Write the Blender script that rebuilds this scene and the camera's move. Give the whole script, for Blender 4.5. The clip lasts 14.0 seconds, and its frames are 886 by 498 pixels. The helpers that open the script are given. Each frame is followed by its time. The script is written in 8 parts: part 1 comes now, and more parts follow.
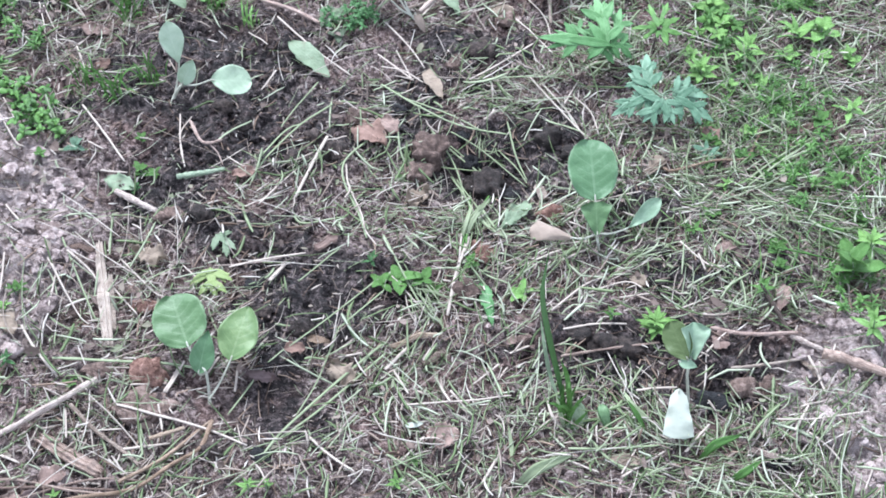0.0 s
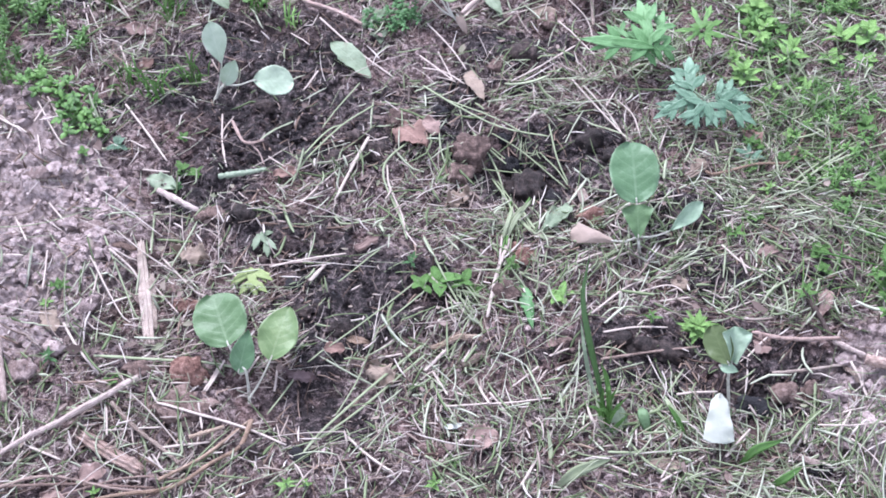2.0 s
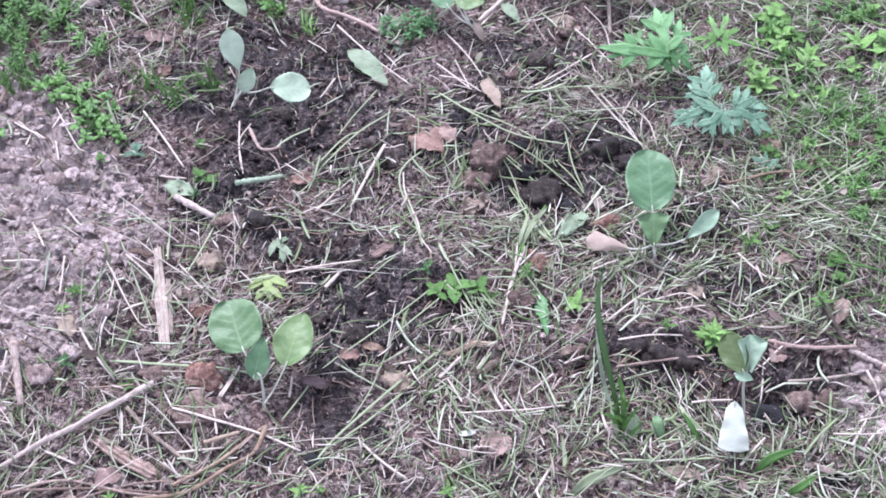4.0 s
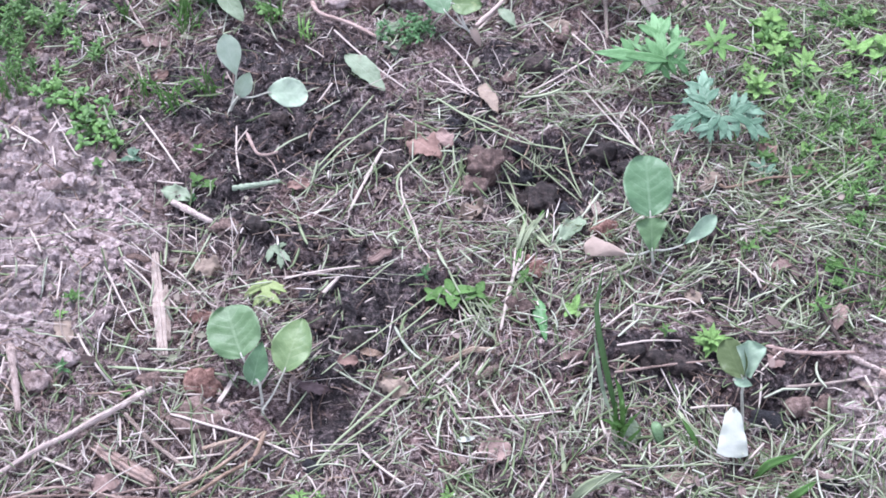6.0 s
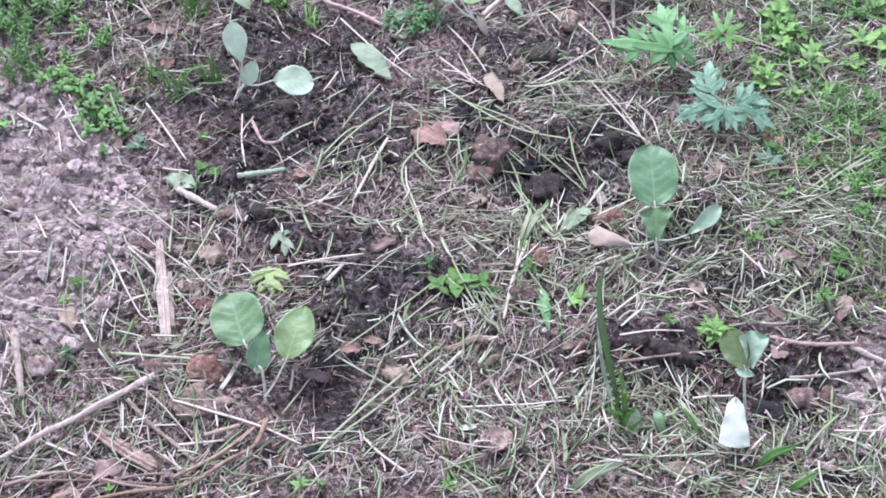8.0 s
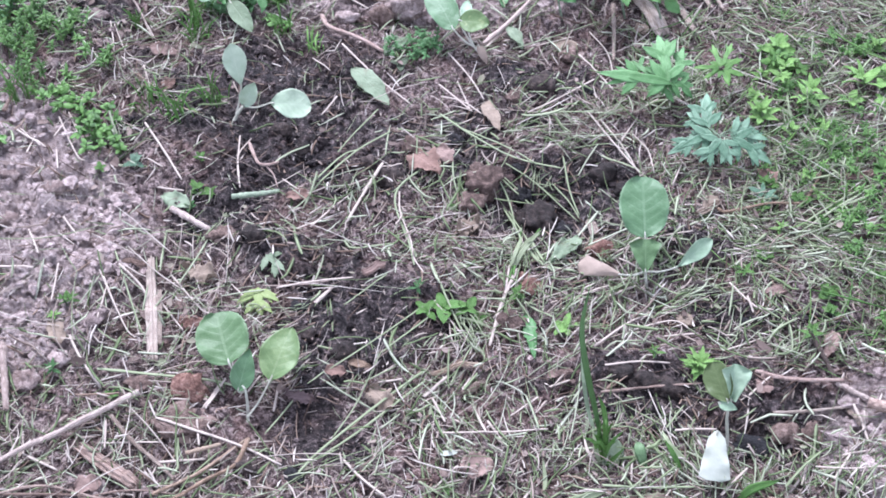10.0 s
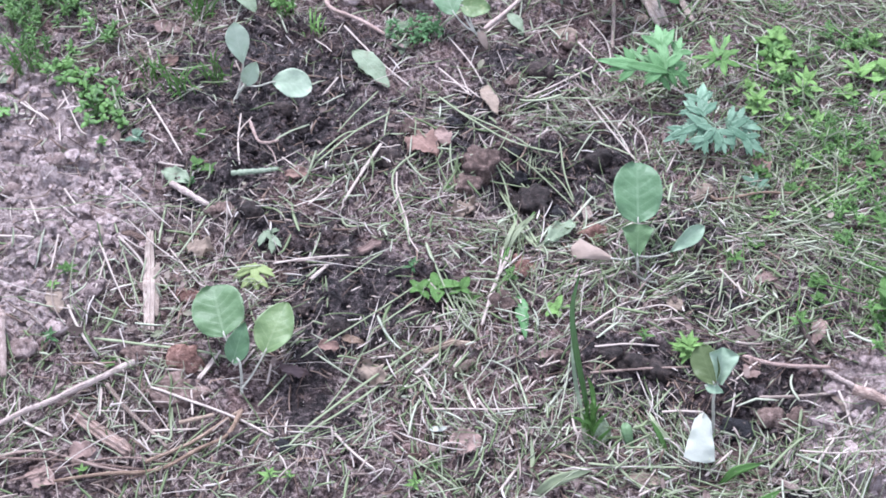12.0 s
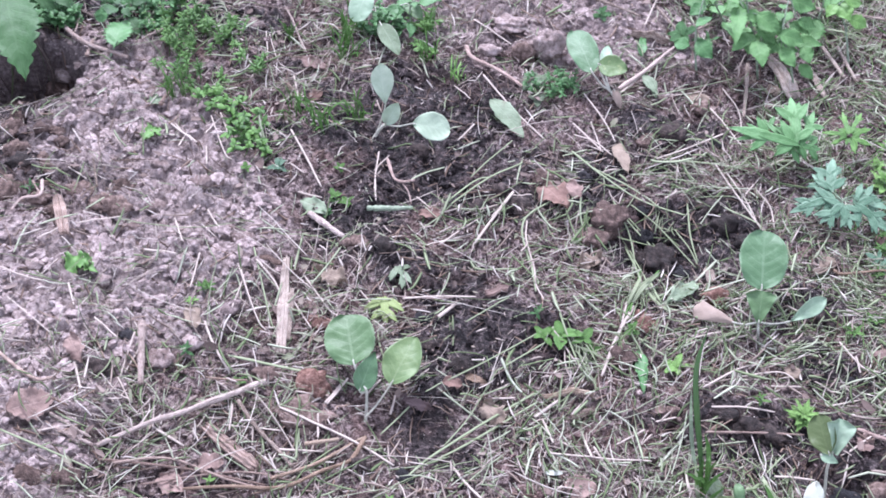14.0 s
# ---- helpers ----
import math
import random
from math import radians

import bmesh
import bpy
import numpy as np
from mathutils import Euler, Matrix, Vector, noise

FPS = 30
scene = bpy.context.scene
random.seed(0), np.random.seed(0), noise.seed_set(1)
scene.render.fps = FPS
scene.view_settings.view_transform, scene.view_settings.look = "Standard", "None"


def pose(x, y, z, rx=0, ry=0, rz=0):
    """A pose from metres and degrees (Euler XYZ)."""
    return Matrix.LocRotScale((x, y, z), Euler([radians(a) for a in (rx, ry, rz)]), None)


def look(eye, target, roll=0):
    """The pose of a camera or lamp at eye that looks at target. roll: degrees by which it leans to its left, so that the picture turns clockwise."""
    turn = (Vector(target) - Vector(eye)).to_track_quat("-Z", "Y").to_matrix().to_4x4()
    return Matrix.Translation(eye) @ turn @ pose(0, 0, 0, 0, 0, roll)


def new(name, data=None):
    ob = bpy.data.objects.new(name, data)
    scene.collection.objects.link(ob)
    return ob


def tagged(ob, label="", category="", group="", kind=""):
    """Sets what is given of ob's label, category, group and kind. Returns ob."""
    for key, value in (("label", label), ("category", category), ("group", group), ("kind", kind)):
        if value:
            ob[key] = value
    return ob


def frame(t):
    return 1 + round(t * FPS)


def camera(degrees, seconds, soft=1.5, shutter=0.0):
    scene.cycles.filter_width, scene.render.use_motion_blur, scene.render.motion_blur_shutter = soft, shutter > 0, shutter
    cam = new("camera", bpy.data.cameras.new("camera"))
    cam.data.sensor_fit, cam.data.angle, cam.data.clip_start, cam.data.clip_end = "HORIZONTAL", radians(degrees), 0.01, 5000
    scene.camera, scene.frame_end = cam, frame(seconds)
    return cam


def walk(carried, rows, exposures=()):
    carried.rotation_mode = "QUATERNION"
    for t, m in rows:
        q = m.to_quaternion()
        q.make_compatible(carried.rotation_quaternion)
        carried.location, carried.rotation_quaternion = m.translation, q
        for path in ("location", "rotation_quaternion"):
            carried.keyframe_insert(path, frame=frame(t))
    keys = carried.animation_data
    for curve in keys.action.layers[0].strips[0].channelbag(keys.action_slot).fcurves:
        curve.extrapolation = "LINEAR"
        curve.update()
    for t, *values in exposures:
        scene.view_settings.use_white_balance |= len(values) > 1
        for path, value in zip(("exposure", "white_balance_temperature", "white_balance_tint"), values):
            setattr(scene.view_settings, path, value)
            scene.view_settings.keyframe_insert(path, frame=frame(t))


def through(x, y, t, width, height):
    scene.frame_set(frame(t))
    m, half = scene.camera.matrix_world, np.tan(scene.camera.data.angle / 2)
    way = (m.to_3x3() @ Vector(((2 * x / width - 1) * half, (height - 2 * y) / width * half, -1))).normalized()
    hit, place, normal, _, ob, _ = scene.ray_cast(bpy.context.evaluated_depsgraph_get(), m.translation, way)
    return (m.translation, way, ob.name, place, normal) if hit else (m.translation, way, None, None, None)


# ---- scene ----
cam = camera(33.0, 14.0, soft=1.75)
PATH = [
    (0, (0.0508, -1.1560, 1.3151), (0.0875, 0.1832, -0.1699), 0.94),
    (0.5, (0.0528, -1.1573, 1.3124), (0.0524, 0.1825, -0.1725), -0.18),
    (1, (0.0508, -1.1596, 1.3143), (0.0546, 0.1800, -0.1707), -0.07),
    (1.5, (0.0468, -1.1589, 1.3153), (0.0436, 0.1849, -0.1660), -0.02),
    (2, (0.0489, -1.1553, 1.3137), (0.0339, 0.1860, -0.1698), -0.22),
    (2.5, (0.0554, -1.1563, 1.3135), (0.0202, 0.1864, -0.1684), -0.67),
    (3, (0.0565, -1.1593, 1.3129), (0.0110, 0.1863, -0.1661), -1.02),
    (5.5, (0.0474, -1.1557, 1.3129), (0.0144, 0.1974, -0.1595), -0.42),
    (6, (0.0459, -1.1550, 1.3149), (0.0161, 0.1976, -0.1580), -0.47),
    (6.5, (0.0514, -1.1579, 1.3111), (0.0041, 0.1972, -0.1591), -1.03),
    (7, (0.0508, -1.1584, 1.3113), (0.0032, 0.1952, -0.1604), -1.05),
    (7.5, (0.0551, -1.1597, 1.3114), (0.0076, 0.1928, -0.1612), -1.08),
    (8, (0.0559, -1.1586, 1.3114), (0.0096, 0.1867, -0.1677), -0.62),
    (8.5, (0.0411, -1.1546, 1.3128), (0.0117, 0.1929, -0.1648), -1.14),
    (8.7, (0.0361, -1.1531, 1.3094), (0.0389, 0.2019, -0.1617), -0.93),
    (11, (0.1415, -1.1712, 1.3105), (0.0009, 0.2016, -0.1371), 0.33),
    (11.5, (0.1329, -1.1725, 1.3148), (0.0115, 0.2045, -0.1305), 0.31),
    (12, (0.1087, -1.1907, 1.3146), (0.0241, 0.1779, -0.1414), 1.13),
    (12.5, (0.1001, -1.1992, 1.3207), (0.0203, 0.1723, -0.1328), 1.54),
    (13, (0.0884, -1.2113, 1.3242), (-0.0333, 0.1804, -0.1070), 2.35),
    (13.5, (0.0734, -1.2268, 1.3334), (-0.0852, 0.1704, -0.0888), 2.23),
    (14, (0.0504, -1.2372, 1.3474), (-0.1424, 0.1645, -0.0661), 2.95),
]
walk(cam, [(t, look(eye, target, roll)) for t, eye, target, roll in PATH], [(0, 2.05, 5520, 11), (0.5, 2.05, 5520, 17), (1.5, 2.05, 5560, 25), (7.5, 2.05, 5560, 25), (8.5, 2.03, 5545, 22), (13, 2.01, 5545, 22), (14, 2.01, 5560, 26)])

# ---- light: a bright overcast day in open shade ----
world = bpy.data.worlds.new("overcast_sky")
scene.world = world
world.use_nodes = True
wn = world.node_tree.nodes
sky = wn.new("ShaderNodeTexSky")
sky.sky_type, sky.sun_disc, sky.sun_elevation, sky.sun_rotation = "NISHITA", False, radians(52), radians(338)
pale = wn.new("ShaderNodeHueSaturation")
pale.inputs["Saturation"].default_value = 0.25
world.node_tree.links.new(sky.outputs[0], pale.inputs["Color"])
world.node_tree.links.new(pale.outputs[0], wn["Background"].inputs["Color"])
wn["Background"].inputs["Strength"].default_value = 0.12
sun = new("sun", bpy.data.lights.new("sun", "SUN"))
sun.data.energy, sun.data.angle, sun.data.color = 1.5, radians(15), (1.0, 0.96, 0.9)
sun.matrix_world = look((-0.7, 1.5, 2.5), (0, 0, 0))

# ---- materials ----
class Mat:
    """A small builder of node materials."""

    def __init__(self, name):
        self.m = bpy.data.materials.new(name)
        self.m.use_nodes = True
        self.t = self.m.node_tree
        self.out, self.bsdf = self.t.nodes["Material Output"], self.t.nodes["Principled BSDF"]

    def node(self, kind, **values):
        n = self.t.nodes.new(kind)
        for key, v in values.items():
            if key == "p_operation":
                n.operation = v
            elif key == "p_interpolation_type":
                n.interpolation_type = v
            elif key == "p_data_type":
                n.data_type = v
            elif key == "p_attribute_name":
                n.attribute_name = v
            else:
                self.plug(v, n.inputs[int(key[1:])] if key[0] == "i" and key[1:].isdigit() else n.inputs[key])
        return n

    def plug(self, v, socket):
        if isinstance(v, bpy.types.NodeSocket):
            self.t.links.new(v, socket)
        else:
            socket.default_value = (*v, 1) if isinstance(v, tuple) and len(v) == 3 and socket.type == "RGBA" else v

    def math(self, op, a, b=0.0, c=0.0):
        return self.node("ShaderNodeMath", p_operation=op, i0=a, i1=b, i2=c).outputs[0]

    def step(self, v, low, high):
        return self.node("ShaderNodeMapRange", p_interpolation_type="SMOOTHSTEP", i0=v, i1=low, i2=high).outputs[0]

    def mix(self, f, a, b):
        n = self.node("ShaderNodeMix", p_data_type="RGBA")
        self.plug(f, n.inputs[0])
        self.plug(a, n.inputs[6])
        self.plug(b, n.inputs[7])
        return n.outputs[2]

    def place(self, kind="Object"):
        return self.node("ShaderNodeTexCoord").outputs[kind]

    def noise(self, vec, scale, detail=4.0, rough=0.6):
        return self.node("ShaderNodeTexNoise", Vector=vec, Scale=scale, Detail=detail, Roughness=rough).outputs["Fac"]

    def ramp(self, v, *stops):
        n = self.node("ShaderNodeValToRGB", i0=v)
        e = n.color_ramp.elements
        while len(e) < len(stops):
            e.new(0.5)
        for el, (at, col) in zip(e, stops):
            el.position, el.color = at, (*col, 1)
        return n.outputs[0]

    def bump(self, height, strength, distance):
        return self.node("ShaderNodeBump", Height=height, Strength=strength, Distance=distance).outputs[0]

    def done(self, color, rough, normal=None, see_through=0.0, glow=None, specular=0.3):
        self.plug(color, self.bsdf.inputs["Base Color"])
        self.plug(rough, self.bsdf.inputs["Roughness"])
        self.bsdf.inputs["Specular IOR Level"].default_value = specular
        if normal is not None:
            self.plug(normal, self.bsdf.inputs["Normal"])
        if see_through:
            thin = self.node("ShaderNodeBsdfTranslucent", Color=color)
            both = self.node("ShaderNodeMixShader", i0=see_through, i1=self.bsdf.outputs[0], i2=thin.outputs[0])
            self.t.links.new(both.outputs[0], self.out.inputs["Surface"])
        return self.m


def soil_colour(b, p, d, w, shift=0.0):
    """Colour and height of soil: pale where dry, black where wet or painted as shaded, brown or reddish between."""
    fine, mid, large = b.noise(p, 480.0, 5, 0.7), b.noise(p, 140.0, 6, 0.7), b.noise(p, 15.0, 4)
    v = b.math("ADD", b.math("MULTIPLY_ADD", mid, 0.66, shift), b.math("MULTIPLY", fine, 0.34))
    grit = b.math("ADD", b.math("MULTIPLY_ADD", mid, 0.84, shift), b.math("MULTIPLY", fine, 0.16))
    pale_soil = b.ramp(grit, (0.37, (0.155, 0.118, 0.109)), (0.47, (0.295, 0.237, 0.22)), (0.6, (0.46, 0.388, 0.365)))
    brown = b.ramp(v, (0.41, (0.015, 0.0105, 0.0098)), (0.5, (0.112, 0.079, 0.073)), (0.59, (0.42, 0.34, 0.315)))
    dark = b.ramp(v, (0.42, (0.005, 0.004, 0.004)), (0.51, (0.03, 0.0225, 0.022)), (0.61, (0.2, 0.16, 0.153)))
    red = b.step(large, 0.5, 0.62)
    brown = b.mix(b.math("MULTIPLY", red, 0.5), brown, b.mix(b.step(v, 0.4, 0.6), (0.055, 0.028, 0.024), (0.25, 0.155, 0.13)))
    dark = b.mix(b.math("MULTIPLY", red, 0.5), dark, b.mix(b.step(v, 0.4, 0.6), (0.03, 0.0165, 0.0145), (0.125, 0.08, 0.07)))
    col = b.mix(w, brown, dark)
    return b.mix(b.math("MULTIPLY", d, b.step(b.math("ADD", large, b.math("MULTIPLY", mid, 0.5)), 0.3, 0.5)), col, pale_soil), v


def soil_material():
    b = Mat("garden_soil")
    d = b.node("ShaderNodeAttribute", p_attribute_name="dryness").outputs["Fac"]
    w = b.node("ShaderNodeAttribute", p_attribute_name="wetness").outputs["Fac"]
    col, v = soil_colour(b, b.place(), d, w)
    rough = b.math("SUBTRACT", 0.95, b.math("MULTIPLY", w, 0.4))
    return b.done(col, rough, b.bump(v, 1.0, 0.011), specular=0.35)


def clod_material(name, low, mid_col, high, rough=0.95):
    b = Mat(name)
    p = b.place()
    n, f = b.noise(p, 130.0, 6, 0.75), b.noise(p, 500.0, 4)
    tint = b.node("ShaderNodeObjectInfo").outputs["Random"]
    col = b.ramp(b.math("ADD", b.math("MULTIPLY", n, 0.85), b.math("MULTIPLY", tint, 0.15)), (0.42, low), (0.53, mid_col), (0.63, high))
    return b.done(col, rough, b.bump(b.math("ADD", n, b.math("MULTIPLY", f, 0.4)), 1.0, 0.0045))


def crumb_material():
    b = Mat("loose_crumbs")
    r = b.node("ShaderNodeNewGeometry").outputs["Random Per Island"]
    d = b.node("ShaderNodeAttribute", p_attribute_name="dryness").outputs["Fac"]
    w = b.node("ShaderNodeAttribute", p_attribute_name="wetness").outputs["Fac"]
    col, v = soil_colour(b, b.place(), d, w, b.math("MULTIPLY_ADD", r, 0.06, -0.05))
    return b.done(col, 0.95, b.bump(v, 1.0, 0.004))


def litter_material(name, *stops, rough=0.75, see_through=0.0):
    """Cut stalks and blades: each has its own tone, with lengthwise streaks."""
    b = Mat(name)
    r = b.node("ShaderNodeNewGeometry").outputs["Random Per Island"]
    uv = b.place("UV")
    stretch = b.node("ShaderNodeMapping", Vector=uv, Scale=(3.0, 9.0, 1.0)).outputs[0]
    n = b.noise(stretch, 4.0, 4)
    patch = b.noise(b.place(), 60.0, 3)
    v = b.math("ADD", b.math("MULTIPLY", r, 0.64), b.math("ADD", b.math("MULTIPLY", n, 0.14), b.math("MULTIPLY", patch, 0.24)))
    return b.done(b.ramp(v, *stops), rough, b.bump(n, 0.3, 0.001), see_through)


def wood_material(name, low, mid_col, high, rough=0.85):
    b = Mat(name)
    uv = b.place("UV")
    grain = b.node("ShaderNodeMapping", Vector=uv, Scale=(1.4, 9.0, 1.0)).outputs[0]
    n, s = b.noise(grain, 3.0, 6, 0.7), b.noise(b.place(), 90.0, 4)
    tint = b.node("ShaderNodeObjectInfo").outputs["Random"]
    v = b.math("ADD", b.math("MULTIPLY", n, 0.6), b.math("ADD", b.math("MULTIPLY", s, 0.25), b.math("MULTIPLY", tint, 0.15)))
    return b.done(b.ramp(v, (0.38, low), (0.5, mid_col), (0.62, high)), rough, b.bump(n, 0.9, 0.0025))


def leaf_material(name, base, vein, shade, rough=0.5, side=6.0, vein_width=0.05, through=0.22, ribbed=1.0, spots=None, rumple=0.45):
    """A living or wilted leaf with a midrib, side veins and uneven colour. u runs along the leaf, v across it."""
    b = Mat(name)
    sep = b.node("ShaderNodeSeparateXYZ", i0=b.place("UV"))
    u, v = sep.outputs[0], b.math("ABSOLUTE", b.math("MULTIPLY_ADD", sep.outputs[1], 2.0, -1.0))
    wob = b.math("MULTIPLY", b.noise(b.place(), 60.0, 2), 0.25)
    rows = b.math("FRACT", b.math("ADD", b.math("SUBTRACT", b.math("MULTIPLY", u, side), b.math("MULTIPLY", v, 1.6)), wob))
    near = b.math("ABSOLUTE", b.math("SUBTRACT", rows, 0.5))
    ribs = b.math("MULTIPLY", b.math("SUBTRACT", 1.0, b.step(near, 0.0, vein_width * 2)), b.math("SUBTRACT", 1.0, b.step(v, 0.5, 1.0)))
    midrib = b.math("SUBTRACT", 1.0, b.step(v, vein_width * 0.5, vein_width * 1.6))
    veins = b.math("MAXIMUM", b.math("MULTIPLY", ribs, 0.3), b.math("MULTIPLY", midrib, b.math("MULTIPLY_ADD", u, -0.5, 0.6)))
    n, f = b.noise(b.place(), 45.0, 4), b.noise(b.place(), 260.0, 4)
    tint = b.math("MULTIPLY", b.math("ADD", b.node("ShaderNodeObjectInfo").outputs["Random"], b.math("MULTIPLY", b.node("ShaderNodeNewGeometry").outputs["Random Per Island"], 2.0)), 0.6)
    mixv = b.math("ADD", b.math("MULTIPLY", n, 0.7), b.math("MULTIPLY", b.math("ADD", f, tint), 0.2))
    col = b.mix(b.step(mixv, 0.42, 0.85), shade, base)
    if spots:
        col = b.mix(b.math("MULTIPLY", b.step(b.noise(b.place(), 75.0, 3), 0.6, 0.72), 0.7), col, spots)
    col = b.mix(b.math("MULTIPLY", veins, 0.6 * ribbed), col, vein)
    col = b.mix(b.math("MULTIPLY", b.step(v, 0.9, 1.0), 0.45 * ribbed), col, vein)
    hgt = b.math("ADD", b.math("MULTIPLY", veins, -0.16 * ribbed), b.math("MULTIPLY", n, 0.9))
    return b.done(col, rough, b.bump(hgt, 0.8, 0.007 * rumple), through, specular=0.4)


SOIL = soil_material()
CRUMBS = crumb_material()
CLOD_PALE = clod_material("pale_dry_clod", (0.17, 0.125, 0.11), (0.33, 0.265, 0.24), (0.47, 0.39, 0.36))
CLOD_BROWN = clod_material("brown_clod", (0.07, 0.048, 0.04), (0.15, 0.105, 0.086), (0.27, 0.2, 0.17))
CLOD_RED = clod_material("red_brown_clod", (0.12, 0.063, 0.048), (0.25, 0.145, 0.112), (0.38, 0.25, 0.205))
CLOD_DARK = clod_material("dark_moist_clod", (0.018, 0.014, 0.012), (0.05, 0.037, 0.032), (0.1, 0.075, 0.065), 0.8)
CLOD_BLACK = clod_material("black_wet_clod", (0.006, 0.006, 0.007), (0.014, 0.013, 0.014), (0.035, 0.033, 0.036), 0.55)
STRAW = litter_material("dry_straw", (0.12, (0.08, 0.056, 0.043)), (0.3, (0.21, 0.162, 0.13)), (0.52, (0.36, 0.304, 0.256)), (0.75, (0.49, 0.44, 0.385)), (0.92, (0.61, 0.566, 0.51)))
CLIPPING = litter_material("cut_grass", (0.12, (0.055, 0.076, 0.032)), (0.34, (0.14, 0.19, 0.085)), (0.54, (0.245, 0.288, 0.165)), (0.76, (0.39, 0.42, 0.3)), (0.92, (0.54, 0.56, 0.455)), see_through=0.15)
BROWN_LITTER = litter_material("brown_stalks", (0.15, (0.05, 0.032, 0.025)), (0.5, (0.14, 0.095, 0.07)), (0.85, (0.3, 0.22, 0.165)))
FLAKES = litter_material("leaf_flakes", (0.12, (0.025, 0.018, 0.015)), (0.3, (0.07, 0.05, 0.041)), (0.5, (0.14, 0.103, 0.086)), (0.7, (0.215, 0.168, 0.143)), (0.82, (0.15, 0.17, 0.1)), (0.95, (0.29, 0.245, 0.205)))
FRESH = litter_material("fresh_grass", (0.15, (0.05, 0.12, 0.025)), (0.5, (0.09, 0.2, 0.045)), (0.85, (0.17, 0.3, 0.08)), rough=0.5, see_through=0.25)
DARK_GRASS = litter_material("dark_green_grass", (0.15, (0.045, 0.095, 0.03)), (0.5, (0.07, 0.145, 0.045)), (0.85, (0.11, 0.2, 0.07)), rough=0.5, see_through=0.2)
PALE_WOOD = wood_material("weathered_pale_wood", (0.1, 0.07, 0.052), (0.3, 0.24, 0.195), (0.5, 0.425, 0.36))
TWIG = wood_material("grey_brown_twig", (0.16, 0.113, 0.093), (0.34, 0.27, 0.23), (0.52, 0.44, 0.39))
BARK = wood_material("red_brown_bark", (0.1, 0.065, 0.05), (0.25, 0.175, 0.14), (0.44, 0.34, 0.28))
ORANGE = wood_material("orange_brown_stalk", (0.17, 0.113, 0.075), (0.33, 0.24, 0.17), (0.5, 0.41, 0.315))
DARK_TWIG = wood_material("dark_twig", (0.035, 0.025, 0.02), (0.08, 0.06, 0.05), (0.16, 0.13, 0.11))
ROOT = wood_material("pale_root", (0.28, 0.19, 0.155), (0.45, 0.345, 0.295), (0.58, 0.475, 0.415))
GREEN_STALK = wood_material("grey_green_stalk", (0.12, 0.17, 0.1), (0.22, 0.29, 0.19), (0.36, 0.42, 0.3), 0.6)
CABBAGE = leaf_material("cabbage_leaf", (0.18, 0.3, 0.165), (0.34, 0.45, 0.3), (0.09, 0.18, 0.08), 0.5, ribbed=0.6)
CABBAGE_DARK = leaf_material("young_cabbage_leaf", (0.15, 0.25, 0.115), (0.31, 0.41, 0.25), (0.085, 0.16, 0.062), 0.5, ribbed=0.8)
CABBAGE_YELLOW = leaf_material("yellowing_cabbage_leaf", (0.205, 0.29, 0.12), (0.38, 0.45, 0.27), (0.125, 0.2, 0.075), 0.5, ribbed=0.55, spots=(0.31, 0.36, 0.16))
CABBAGE_BROWN = leaf_material("withered_cabbage_leaf", (0.42, 0.335, 0.27), (0.48, 0.41, 0.34), (0.3, 0.235, 0.185), 0.7, ribbed=0.4)
CABBAGE_WHITE = leaf_material("bleached_cabbage_leaf", (0.43, 0.45, 0.385), (0.47, 0.485, 0.415), (0.36, 0.39, 0.315), 0.6, through=0.12, ribbed=0.15, rumple=0.3)
CABBAGE_BLUE = leaf_material("blue_green_cabbage_leaf", (0.36, 0.46, 0.33), (0.52, 0.6, 0.47), (0.24, 0.35, 0.225), 0.5, ribbed=0.55)
CABBAGE_PALE = leaf_material("pale_cabbage_leaf", (0.46, 0.54, 0.4), (0.6, 0.66, 0.53), (0.34, 0.44, 0.3), 0.5, ribbed=0.6)
CABBAGE_OLIVE = leaf_material("olive_cabbage_leaf", (0.135, 0.185, 0.068), (0.25, 0.3, 0.14), (0.09, 0.13, 0.045), 0.5, ribbed=0.4)
STEM = wood_material("seedling_stem", (0.42, 0.42, 0.33), (0.55, 0.55, 0.45), (0.66, 0.66, 0.56), 0.6)
MUGWORT = leaf_material("mugwort_leaf", (0.175, 0.35, 0.14), (0.27, 0.44, 0.21), (0.08, 0.2, 0.06), 0.55, vein_width=0.06)
MUGWORT_BLUE = leaf_material("mugwort_leaf_silver", (0.23, 0.37, 0.24), (0.33, 0.46, 0.34), (0.085, 0.18, 0.1), 0.5, vein_width=0.05)
WEED = leaf_material("weed_leaf", (0.165, 0.325, 0.08), (0.25, 0.41, 0.16), (0.08, 0.19, 0.04), 0.5, vein_width=0.07)
CHICKWEED = leaf_material("chickweed_leaf", (0.135, 0.28, 0.062), (0.22, 0.37, 0.14), (0.045, 0.12, 0.022), 0.5, vein_width=0.07)
WEED_LIGHT = leaf_material("light_weed_leaf", (0.32, 0.54, 0.16), (0.42, 0.6, 0.26), (0.18, 0.37, 0.085), 0.5, vein_width=0.07)
WEED_DARK = leaf_material("dark_weed_leaf", (0.1, 0.24, 0.08), (0.2, 0.35, 0.16), (0.05, 0.14, 0.04), 0.5, vein_width=0.07)
NETTLE = leaf_material("nettle_leaf", (0.13, 0.28, 0.09), (0.19, 0.34, 0.13), (0.055, 0.145, 0.038), 0.6, side=9.0, vein_width=0.05)
